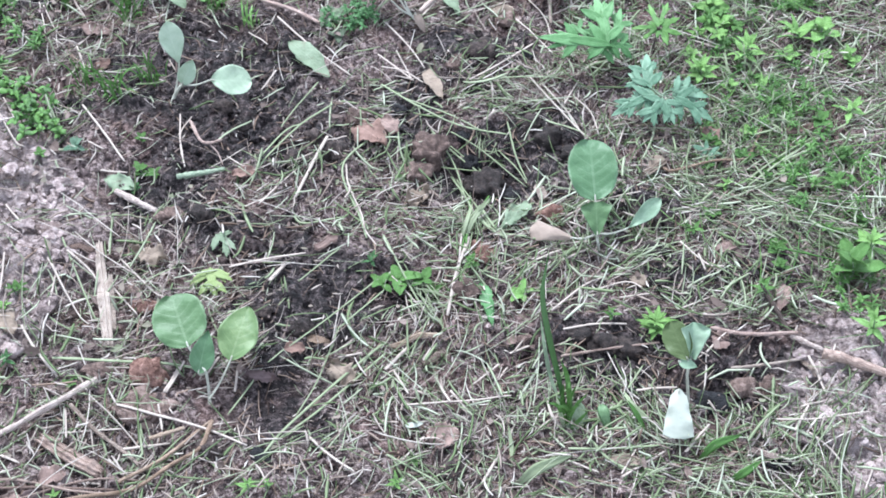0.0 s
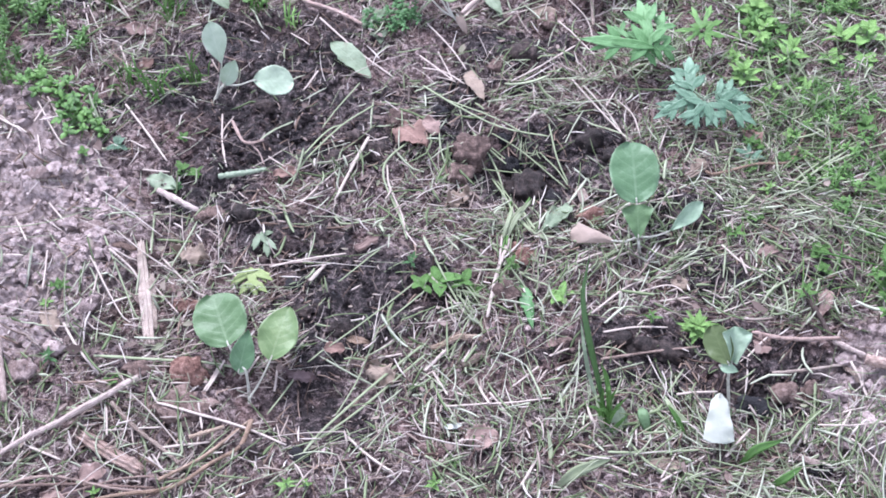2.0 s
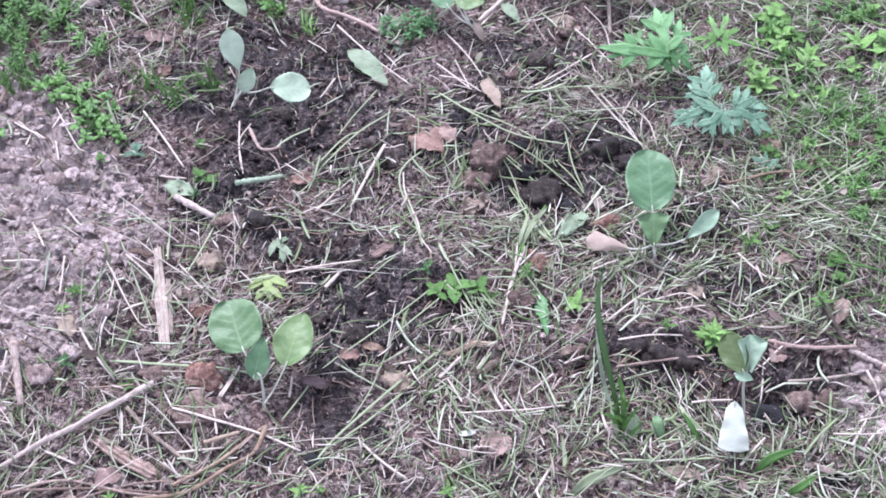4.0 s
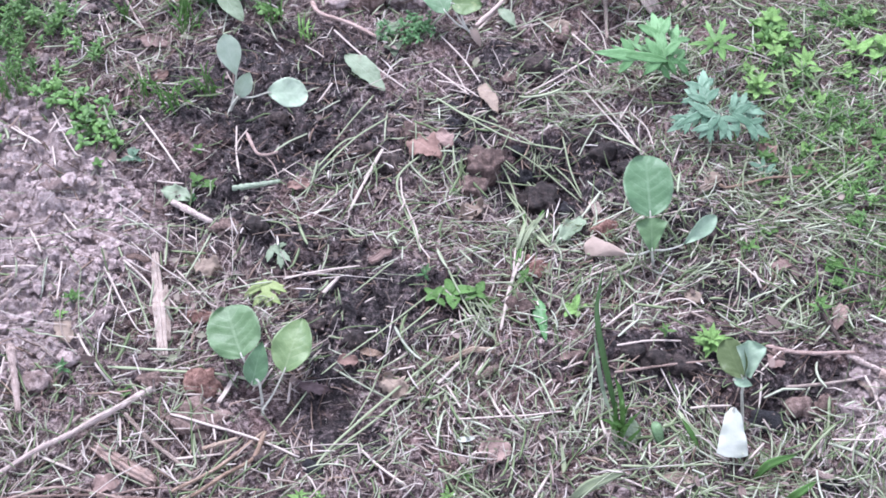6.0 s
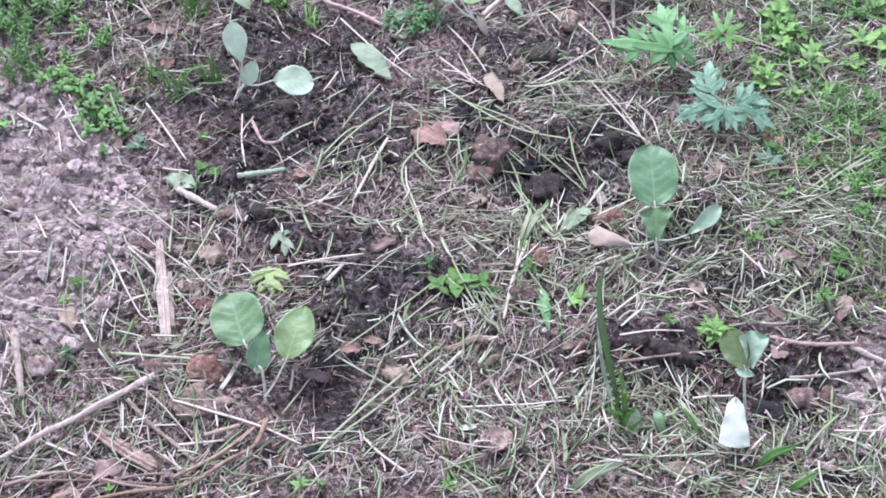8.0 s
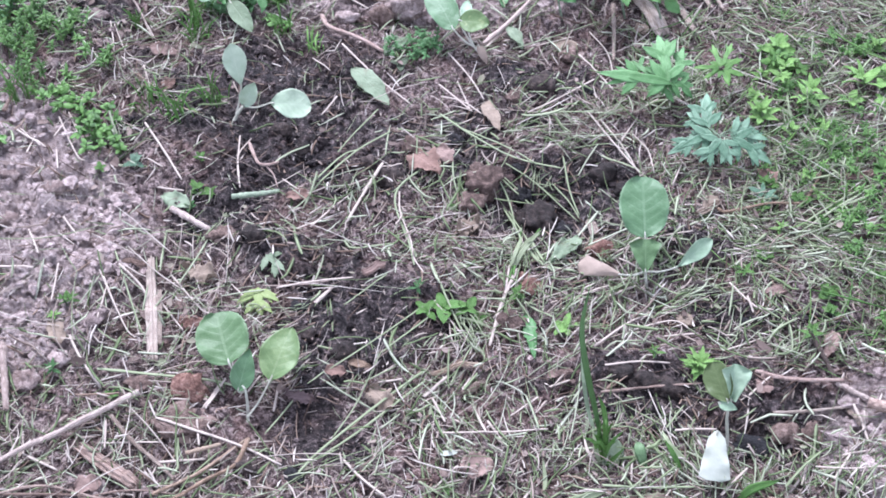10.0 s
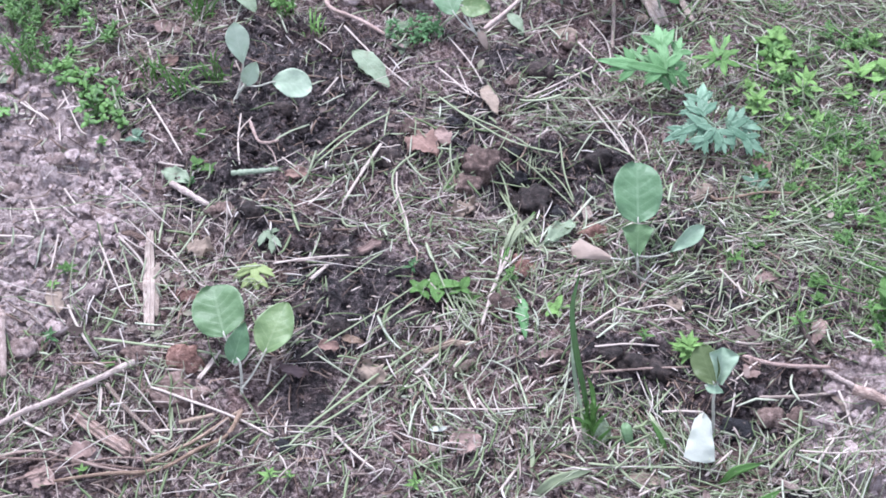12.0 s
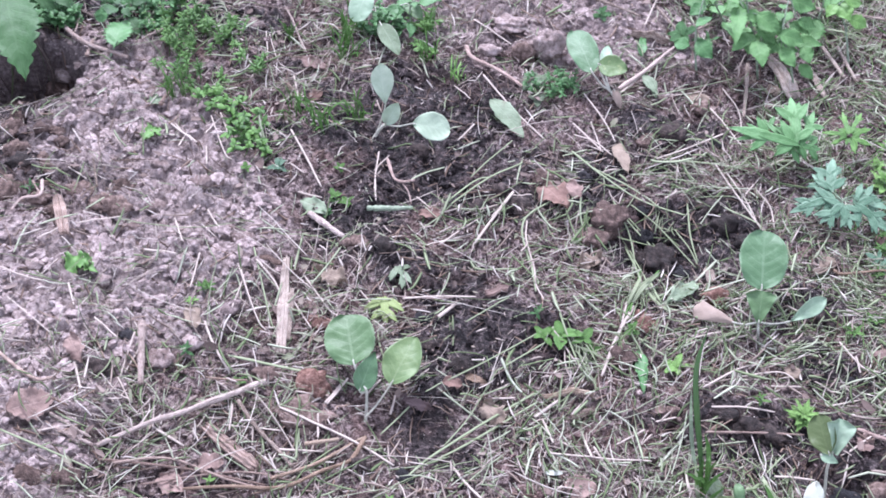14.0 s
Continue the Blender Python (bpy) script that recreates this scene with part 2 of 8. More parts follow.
# deeper green than NETTLE, with the shade of leaves turned from the sky coloured in
NETTLE_SHADED = leaf_material("shaded_nettle_leaf", (0.05, 0.13, 0.038), (0.085, 0.175, 0.065), (0.022, 0.066, 0.017), 0.6, side=9.0, vein_width=0.05)
WILTED = leaf_material("wilted_leaf", (0.25, 0.315, 0.205), (0.36, 0.42, 0.3), (0.14, 0.195, 0.11), 0.65, spots=(0.16, 0.16, 0.1), rumple=0.9)
YELLOW = leaf_material("yellow_green_leaf", (0.33, 0.4, 0.15), (0.43, 0.48, 0.24), (0.2, 0.27, 0.085), 0.6)
DEAD = leaf_material("dead_brown_leaf", (0.29, 0.185, 0.145), (0.38, 0.27, 0.22), (0.15, 0.09, 0.07), 0.8, spots=(0.1, 0.062, 0.05), rumple=1.3)
DEAD_PINK = leaf_material("dead_pinkish_leaf", (0.34, 0.245, 0.205), (0.42, 0.325, 0.28), (0.18, 0.12, 0.1), 0.8, spots=(0.12, 0.08, 0.066), rumple=1.3)
DEAD_TAN = leaf_material("dead_tan_leaf", (0.33, 0.265, 0.2), (0.41, 0.345, 0.275), (0.18, 0.135, 0.1), 0.8, spots=(0.14, 0.1, 0.08), rumple=1.3)
DEAD_DARK = leaf_material("rotting_dark_leaf", (0.15, 0.105, 0.1), (0.24, 0.18, 0.17), (0.08, 0.055, 0.052), 0.7)


# ---- the lie of the ground ----
def lattice(i, j, seed):
    """Even random numbers on whole grid points."""
    n = (np.asarray(i, np.int64) * 374761393 + np.asarray(j, np.int64) * 668265263 + seed * 974711) & 0xFFFFFFFF
    n = ((n ^ (n >> 13)) * 1274126177) & 0xFFFFFFFF
    n = ((n ^ (n >> 16)) * 1103515245) & 0xFFFFFFFF
    return ((n ^ (n >> 15)) & 0xFFFFFF) / 16777215.0


def smooth_noise(x, y, size, seed):
    """Soft noise from -1 to 1 with humps of the given size."""
    x, y = np.asarray(x, float) / size, np.asarray(y, float) / size
    i, j = np.floor(x), np.floor(y)
    a, b = x - i, y - j
    a, b = a * a * (3 - 2 * a), b * b * (3 - 2 * b)
    i, j = i.astype(np.int64), j.astype(np.int64)
    low = lattice(i, j, seed) * (1 - a) + lattice(i + 1, j, seed) * a
    high = lattice(i, j + 1, seed) * (1 - a) + lattice(i + 1, j + 1, seed) * a
    return (low * (1 - b) + high * b) * 2 - 1


def crumbs(x, y, size, seed):
    """Rounded lumps of the given size: 1 on top of a lump, 0 in the cracks between."""
    x, y = np.asarray(x, float) / size, np.asarray(y, float) / size
    i, j = np.floor(x).astype(np.int64), np.floor(y).astype(np.int64)
    near = np.full(np.shape(x), 9.0)
    for di in (-1, 0, 1):
        for dj in (-1, 0, 1):
            px = i + di + 0.15 + 0.7 * lattice(i + di, j + dj, seed)
            py = j + dj + 0.15 + 0.7 * lattice(i + di, j + dj, seed + 7)
            near = np.minimum(near, (px - x) ** 2 + (py - y) ** 2)
    return np.clip(1 - near * 1.4, 0, 1)


def spot(x, y, cx, cy, rx, ry, turn=0.0):
    """A soft round patch: 1 inside, 0 outside."""
    c, s = math.cos(math.radians(turn)), math.sin(math.radians(turn))
    u, v = ((x - cx) * c + (y - cy) * s) / rx, ((y - cy) * c - (x - cx) * s) / ry
    return np.exp(-(u * u + v * v) ** 1.5)


def ramp(v, low, high):
    t = np.clip((v - low) / (high - low), 0, 1)
    return t * t * (3 - 2 * t)


def off_bed(x, y):
    """How far a place lies outside the bed, in metres."""
    left, right = -0.7 - 0.4 * y, 0.64 + 0.2 * y
    return np.maximum(np.maximum(left - x, x - right), np.maximum(-0.41 - y, y - 0.84))


def dry(x, y):
    """How dry and pale the soil is: the heap of dug earth, and a patch beside the bed, less the painted shade."""
    x, y = np.asarray(x, float), np.asarray(y, float)
    wob = 0.03 * smooth_noise(x, y, 0.09, 3) + 0.02 * smooth_noise(x, y, 0.035, 4)
    edge = np.interp(y, [-0.6, -0.3, -0.16, -0.06, 0.02, 0.08, 0.19, 0.28, 0.36, 0.5, 0.7], [-0.56, -0.46, -0.40, -0.34, -0.325, -0.31, -0.405, -0.49, -0.55, -0.72, -0.9])
    heap = ramp(edge - x + wob, -0.02, 0.05)
    side = ramp(0.42 * spot(x, y, 0.53, -0.22, 0.1, 0.15) + wob, 0.15, 0.4)
    back = ramp(1.2 * spot(x, y, 0.02, 0.59, 0.16, 0.08) + 0.8 * spot(x, y, -0.25, 0.56, 0.12, 0.06) + wob, 0.2, 0.5)
    # paleness removed for shade at the hole and under nettles, and on brown soil
    shaded_or_brown = np.clip(spot(x, y, -0.75, 0.29, 0.085, 0.08) + 0.9 * spot(x, y, -0.74, 0.15, 0.07, 0.12) + spot(x, y, -0.78, 0.46, 0.13, 0.07) + spot(x, y, -0.68, 0.45, 0.13, 0.06) + 0.75 * spot(x, y, -0.64, 0.07, 0.09, 0.05, 20), 0, 1)
    fade = 1 - ramp(off_bed(x, y) + 2 * wob, -0.01, 0.16)
    return np.clip(np.maximum(np.maximum(heap, side), 0.7 * back) * (1 - shaded_or_brown) * fade, 0, 1)


# each: centre, radii, turn, how wet or how darkened for shade, how clear of straw
WATERED_OR_SHADED = [
    (-0.17, 0.385, 0.11, 0.08, 0, 1.1, 1.0), (-0.16, 0.24, 0.14, 0.08, 0, 1.1, 1.0), (-0.07, 0.175, 0.06, 0.04, 0, 0.6, 0.7),
    (-0.234, 0.09, 0.09, 0.045, 0, 0.8, 0.65), (-0.113, 0.03, 0.1, 0.05, 10, 0.9, 0.7), (-0.05, -0.06, 0.12, 0.06, 12, 1.2, 0.68),
    (-0.09, -0.1, 0.06, 0.05, 0, 0.9, 0.6), (-0.098, -0.212, 0.08, 0.058, 0, 0.9, 1.0), (0.067, 0.205, 0.055, 0.05, 0, 0.9, 1.0),
    (0.15, 0.155, 0.085, 0.075, 0, 1.1, 1.0), (0.217, 0.21, 0.06, 0.05, 0, 0.8, 0.8), (0.13, 0.385, 0.09, 0.05, 0, 0.9, 1.0),
    (0.26, -0.121, 0.12, 0.04, 0, 0.95, 0.9), (0.392, -0.166, 0.12, 0.06, 0, 1.1, 0.9), (0.26, -0.165, 0.08, 0.04, 0, 0.55, 0.5),
    (0.372, -0.029, 0.07, 0.035, 0, 0.8, 0.7), (0.47, -0.03, 0.06, 0.04, 0, 0.6, 0.6), (0.31, 0.08, 0.07, 0.04, 0, 0.7, 0.6),
    (-0.303, 0.31, 0.06, 0.07, 0, 0.75, 1.0), (-0.25, 0.15, 0.06, 0.05, 0, 0.6, 0.8), (-0.4, 0.43, 0.12, 0.08, 0, 0.45, 0.6),
    # x below -0.6, y above 0.28: shade of hole and nettles, painted as dark soil
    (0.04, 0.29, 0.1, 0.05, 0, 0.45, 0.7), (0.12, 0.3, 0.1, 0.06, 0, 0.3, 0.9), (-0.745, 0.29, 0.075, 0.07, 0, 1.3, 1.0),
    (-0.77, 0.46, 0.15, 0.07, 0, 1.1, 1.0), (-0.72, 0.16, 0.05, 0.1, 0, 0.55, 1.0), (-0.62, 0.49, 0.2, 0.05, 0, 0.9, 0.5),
    (-0.62, 0.11, 0.09, 0.035, 0, 0.45, 1.0),
    (-0.574, 0.095, 0.06, 0.03, 0, 0.45, 0.2), (-0.698, 0.115, 0.05, 0.06, 0, 0.6, 0.4), (-0.743, 0.350, 0.07, 0.05, 0, 0.4, 0.3), (-0.469, -0.094, 0.06, 0.025, 0, 0.35, 0), (-0.385, 0.265, 0.03, 0.05, 0, 0.5, 0.4),
]


def wet(x, y, bare=False):
    """How wet and dark the soil is round the planting holes, or how bare of straw. Painted shade at the dug hole counts
    too.
    """
    x, y = np.asarray(x, float), np.asarray(y, float)
    w = 0.25 * smooth_noise(x, y, 0.05, 11) + 0.18 * smooth_noise(x, y, 0.02, 12)
    for cx, cy, rx, ry, turn, much, clear in WATERED_OR_SHADED:
        w = w + much * (clear if bare else 1.0) * spot(x, y, cx, cy, rx, ry, turn)
    return np.clip(ramp(w, 0.25, 0.75), 0, 1)


def ground_height(x, y):
    """Height of the soil at a place."""
    x, y = np.asarray(x, float), np.asarray(y, float)
    d, w = dry(x, y), wet(x, y)
    z = 0.008 * smooth_noise(x, y, 0.16, 21) + 0.005 * smooth_noise(x, y, 0.07, 22)
    z = z + 0.02 * ramp(-x, 0.36, 0.6) - 0.11 * ramp(spot(x, y, -0.76, 0.295, 0.085, 0.075) + 0.04 * smooth_noise(x, y, 0.02, 23), 0.3, 0.75)
    z = z - 0.018 * spot(x, y, 0.145, 0.15, 0.06, 0.06) - 0.014 * spot(x, y, -0.21, 0.27, 0.12, 0.09) - 0.012 * spot(x, y, -0.115, -0.2, 0.07, 0.05)
    z = z - 0.012 * spot(x, y, 0.39, -0.17, 0.07, 0.05)
    wx = x + 0.012 * smooth_noise(x, y, 0.022, 41) + 0.005 * smooth_noise(x, y, 0.009, 42)
    wy = y + 0.012 * smooth_noise(x, y, 0.022, 43) + 0.005 * smooth_noise(x, y, 0.009, 44)
    lump = 0.0075 * crumbs(wx, wy, 0.036, 31) + 0.0055 * crumbs(wx, wy, 0.017, 33) + 0.003 * d * crumbs(wx, wy, 0.0105, 45)
    lump = lump + 0.0036 * smooth_noise(wx, y, 0.013, 34) + 0.0034 * smooth_noise(x, wy, 0.0072, 35) + 0.0024 * smooth_noise(x, y, 0.0042, 36)
    big = 0.016 * np.clip(smooth_noise(x, y, 0.05, 37), 0, 1) * crumbs(wx, wy, 0.06, 39)
    still = 1 - 0.8 * spot(x, y, -0.11, -0.207, 0.065, 0.05)
    return z + (lump * (0.95 + 0.35 * d) + big * (0.5 + 0.9 * d + 0.9 * w)) * still

# ---- mesh helpers ----
def mesh(name, verts, faces, uvs=None, material=None, smooth=True):
    """A mesh from points and faces; uvs: one pair for each point."""
    me = bpy.data.meshes.new(name)
    me.from_pydata([tuple(v) for v in verts], [], faces)
    if uvs is not None:
        layer = me.uv_layers.new(name="UVMap")
        where = np.empty(len(me.loops), np.int32)
        me.loops.foreach_get("vertex_index", where)
        layer.data.foreach_set("uv", np.asarray(uvs, np.float32)[where].ravel())
    if smooth:
        me.polygons.foreach_set("use_smooth", np.ones(len(me.polygons), bool))
    if material:
        me.materials.append(material)
    me.update()
    return me


def part(name, me, parent, label=""):
    """Links a mesh as one part under a thing or under a part."""
    ob = new(name, me)
    ob.parent = parent
    return tagged(ob, label) if label else ob


def thing(name, place, label, category, group="", kind=""):
    """An Empty at the base of a thing, under which its parts go."""
    ob = new(name)
    ob.location, ob.empty_display_size = place, 0.02
    return tagged(ob, label, category, group, kind)


def height(x, y):
    return float(ground_height(x, y))


def on_ground(x, y, up=0.0):
    return Vector((x, y, height(x, y) + up))


def tube(points, radii, sides=7, flat=1.0, rough=0.0, seed=0):
    """Points, faces and uvs of a round stalk along a line, tapering and a little uneven, closed at both ends."""
    rng = np.random.default_rng(seed)
    pts = [Vector(p) for p in points]
    verts, faces, uvs = [], [], []
    n = len(pts)
    for i, p in enumerate(pts):
        way = (pts[min(i + 1, n - 1)] - pts[max(i - 1, 0)]).normalized()
        side = way.cross(Vector((0, 0, 1)))
        side = side.normalized() if side.length > 1e-4 else Vector((1, 0, 0))
        up = side.cross(way)
        for k in range(sides):
            a = 2 * math.pi * k / sides
            r = radii[i] * (1 + rough * rng.uniform(-1, 1))
            verts.append(p + side * (math.cos(a) * r) + up * (math.sin(a) * r * flat))
            uvs.append((i / max(n - 1, 1) * 3.0, k / sides))
    for i in range(n - 1):
        for k in range(sides):
            q = (k + 1) % sides
            faces.append((i * sides + k, i * sides + q, (i + 1) * sides + q, (i + 1) * sides + k))
    faces.append(tuple(range(sides - 1, -1, -1)))
    faces.append(tuple((n - 1) * sides + k for k in range(sides)))
    return verts, faces, uvs


def curve_through(points, steps):
    """Smooth line through points (Catmull-Rom)."""
    p = [Vector(q) for q in points]
    p = [p[0] * 2 - p[1]] + p + [p[-1] * 2 - p[-2]]
    out = []
    for i in range(1, len(p) - 2):
        for s in range(steps):
            t = s / steps
            out.append(0.5 * (2 * p[i] + (p[i + 1] - p[i - 1]) * t + (2 * p[i - 1] - 5 * p[i] + 4 * p[i + 1] - p[i + 2]) * t * t + (3 * p[i] - p[i - 1] - 3 * p[i + 1] + p[i + 2]) * t ** 3))
    out.append(p[-2])
    return out


def outline(u, shape):
    """Half width of a leaf at u along it, from 0 to 1."""
    if shape == "round":
        return math.sqrt(max(0.0, 1 - (2 * u - 1) ** 2)) ** 0.85
    if shape == "egg":
        return max(0.0, math.sin(math.pi * u ** 0.85)) ** 0.65
    if shape == "blunt":
        return max(0.0, 1 - abs(2 * u ** 1.2 - 1) ** 2.4) ** 0.62
    if shape == "wedge":
        return (0.1 + 0.9 * u ** 0.9) * min(1.0, 0.3 + (1 - u) * 5)
    if shape == "spoon":
        return max(0.0, math.sin(math.pi * u ** 1.5)) ** 0.7
    if shape == "flap":
        return (0.38 + 0.62 * u ** 0.8) * min(1.0, 0.45 + (1 - u) * 9) * min(1.0, 0.35 + u * 5)
    if shape == "lance":
        return max(0.0, math.sin(math.pi * u ** 0.7)) ** 0.9
    return max(0.0, math.sin(math.pi * u ** 0.75))


def blade(base, tip, width, normal, shape="egg", arch=0.06, cup=0.08, wave=0.0, teeth=0.0, teeth_n=14, fold=0.0, thick=0.0007, nu=18, nv=8, seed=0, twist=0.0, ragged=0.0, quilt=0.0, scallop=0.0):
    """Points, faces and uvs of a leaf blade with thickness from its base to its tip, facing along normal."""
    base, tip, normal = Vector(base), Vector(tip), Vector(normal)
    axis = tip - base
    length = axis.length
    side = axis.cross(normal).normalized()
    up = side.cross(axis).normalized()
    rng = np.random.default_rng(seed)
    ph = rng.uniform(0, 6.28, 6)
    verts, uvs, faces = [], [], []
    for layer in (0, 1):
        for i in range(nu + 1):
            u = 0.5 - 0.5 * math.cos(math.pi * i / nu)
            w = outline(min(max(u, 0.006), 0.994), shape) * width / 2
            mid = base + axis * u + up * (arch * length * 4 * u * (1 - u))
            a = twist * u
            s2, u2 = side * math.cos(a) + up * math.sin(a), up * math.cos(a) - side * math.sin(a)
            for j in range(nv + 1):
                v = 2 * j / nv - 1
                rag = ragged * (math.sin(u * 7 + ph[2] + (2.1 if v > 0 else 0)) + 0.7 * math.sin(u * 15 + ph[3] * (1.7 if v > 0 else 1)) + 0.5 * math.sin(u * 31 + ph[4] + v))
                edge = 1 + min(rag, 0.35) * abs(v) + teeth * (abs(v) ** 6) * (1 if (u * teeth_n) % 1 < 0.5 else -1)
                edge += scallop * abs(v) ** 5 * (abs(math.sin(u * 3.1416 * teeth_n + v)) - 0.6)
                lift = cup * width * v * v + fold * width * abs(v)
                lift += wave * width * abs(v) ** 1.5 * (math.sin(u * 9 + ph[0] + 2 * v) + 0.6 * math.sin(u * 17 + ph[1] - v))
                lift += quilt * width * min(1.0, 3 * abs(v)) * (1.15 - abs(v)) * math.cos(6.2832 * (u * 6 - abs(v) * 1.6))
                pos = mid + s2 * (v * w * edge) + u2 * (lift - layer * thick * (1 - 0.6 * abs(v)))
                verts.append(pos)
                uvs.append((u, j / nv))
    row, half = nv + 1, (nu + 1) * (nv + 1)
    for i in range(nu):
        for j in range(nv):
            a = i * row + j
            faces.append((a, a + 1, a + row + 1, a + row))
            faces.append((half + a, half + a + row, half + a + row + 1, half + a + 1))
        for j, flip in ((0, False), (nv, True)):
            a = i * row + j
            q = (a, a + row, half + a + row, half + a)
            faces.append(q[::-1] if flip else q)
    for i, flip in ((0, True), (nu, False)):
        for j in range(nv):
            a = i * row + j
            q = (a, a + 1, half + a + 1, half + a)
            faces.append(q if not flip else q[::-1])
    return verts, faces, uvs


def joined(pieces):
    verts, faces, uvs = [], [], []
    for v, f, u in pieces:
        n = len(verts)
        verts += v
        uvs += u
        faces += [tuple(k + n for k in q) for q in f]
    return verts, faces, uvs


def shifted(data, place):
    v, f, u = data
    return [Vector(p) - Vector(place) for p in v], f, u


# ---- ground: one sheet from the bed to the horizon ----
def ground():
    def lines(low, high, step):
        inner = np.arange(low, high + step / 2, step)
        out = step * 1.35 ** np.arange(1, 34)
        far = np.cumsum(out)
        return np.concatenate([(low - far)[::-1], inner, high + far])

    xs, ys = lines(-0.92, 0.72, 0.0033), lines(-0.44, 0.82, 0.0033)
    gx, gy = np.meshgrid(xs, ys)
    x, y = gx.ravel(), gy.ravel()
    away = np.maximum(np.maximum(-0.92 - x, x - 0.72), np.maximum(-0.44 - y, y - 0.82))
    z = ground_height(x, y) * (1 - ramp(away, 0.05, 0.5))
    nx, ny = len(xs), len(ys)
    a = (np.arange(ny - 1)[:, None] * nx + np.arange(nx - 1)[None]).ravel()
    quads = np.stack([a, a + 1, a + nx + 1, a + nx], 1)
    me = bpy.data.meshes.new("ground")
    me.vertices.add(len(x))
    me.vertices.foreach_set("co", np.stack([x, y, z], 1).astype(np.float32).ravel())
    me.loops.add(len(quads) * 4)
    me.polygons.add(len(quads))
    me.loops.foreach_set("vertex_index", quads.astype(np.int32).ravel())
    me.polygons.foreach_set("loop_start", np.arange(0, len(quads) * 4, 4, dtype=np.int32))
    me.polygons.foreach_set("use_smooth", np.ones(len(quads), bool))
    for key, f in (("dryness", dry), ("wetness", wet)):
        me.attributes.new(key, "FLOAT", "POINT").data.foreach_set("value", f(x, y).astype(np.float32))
    me.update(calc_edges=True)
    me.materials.append(SOIL)
    return tagged(new("ground", me), "bare dug garden soil, dry and pale on the heap, dark where watered and where shade is painted", "ground", kind="structure")


ground()


# ---- loose litter that nobody could count ----
def bed_points(rng, count, share):
    """Random places on the bed, as thick as share allows."""
    n = count * 14
    x, y = rng.uniform(-1.3, 1.05, n), rng.uniform(-0.65, 1.08, n)
    keep = np.flatnonzero(rng.random(n) < share(x, y) * (1 - ramp(off_bed(x, y) - 0.3 * np.clip(smooth_noise(x, y, 0.22, 71), 0, 1), -0.02, 0.18)))[:count]
    return x[keep], y[keep]


def bulk_mesh(name, verts, quads, uvs, material):
    """A large mesh of quads or triangles from arrays."""
    me = bpy.data.meshes.new(name)
    k = quads.shape[1]
    me.vertices.add(len(verts))
    me.vertices.foreach_set("co", verts.astype(np.float32).ravel())
    me.loops.add(quads.size)
    me.polygons.add(len(quads))
    me.loops.foreach_set("vertex_index", quads.astype(np.int32).ravel())
    me.polygons.foreach_set("loop_start", np.arange(0, quads.size, k, dtype=np.int32))
    me.polygons.foreach_set("use_smooth", np.ones(len(quads), bool))
    if uvs is not None:
        me.uv_layers.new(name="UVMap").data.foreach_set("uv", uvs.astype(np.float32)[quads.ravel()].ravel())
    me.update(calc_edges=True)
    me.materials.append(material)
    return me


THICK = [
    (0.151, -0.04, 0.15, 0.09), (0.054, 0.057, 0.14, 0.06), (0.13, -0.25, 0.2, 0.07), (0.0, -0.135, 0.12, 0.05), (0.3, -0.01, 0.12, 0.05),
    (-0.034, -0.27, 0.12, 0.05), (0.47, 0.14, 0.13, 0.14), (0.42, -0.26, 0.1, 0.06), (0.05, 0.13, 0.06, 0.04), (-0.38, -0.25, 0.13, 0.07), (-0.26, -0.29, 0.1, 0.05), (-0.2, -0.08, 0.06, 0.06),
    (-0.424, -0.101, 0.07, 0.06), (-0.374, -0.069, 0.07, 0.06), (0.24, 0.075, 0.1, 0.04),
]


def litter_share(x, y):
    """How thickly cut straw covers the soil."""
    patchy = 0.5 + 0.5 * smooth_noise(x, y, 0.07, 51)
    fine = 0.5 + 0.5 * smooth_noise(x, y, 0.025, 52)
    thick = 0.75 * ramp(x, 0.33, 0.5) * ramp(y, 0.05, 0.25)
    for cx, cy, rx, ry in THICK:
        thick = np.maximum(thick, spot(x, y, cx, cy, rx, ry))
    cover = np.maximum(ramp(0.55 * patchy + 0.45 * fine, 0.36, 0.7), thick * (0.45 + 0.55 * fine))
    return (0.1 + 0.9 * cover) * (1 - 0.85 * wet(x, y, True)) * (1 - dry(x, y) * (0.45 + 0.35 * ramp(y, -0.2, 0.05))) * (1 - 0.9 * spot(x, y, -0.11, -0.207, 0.07, 0.05))


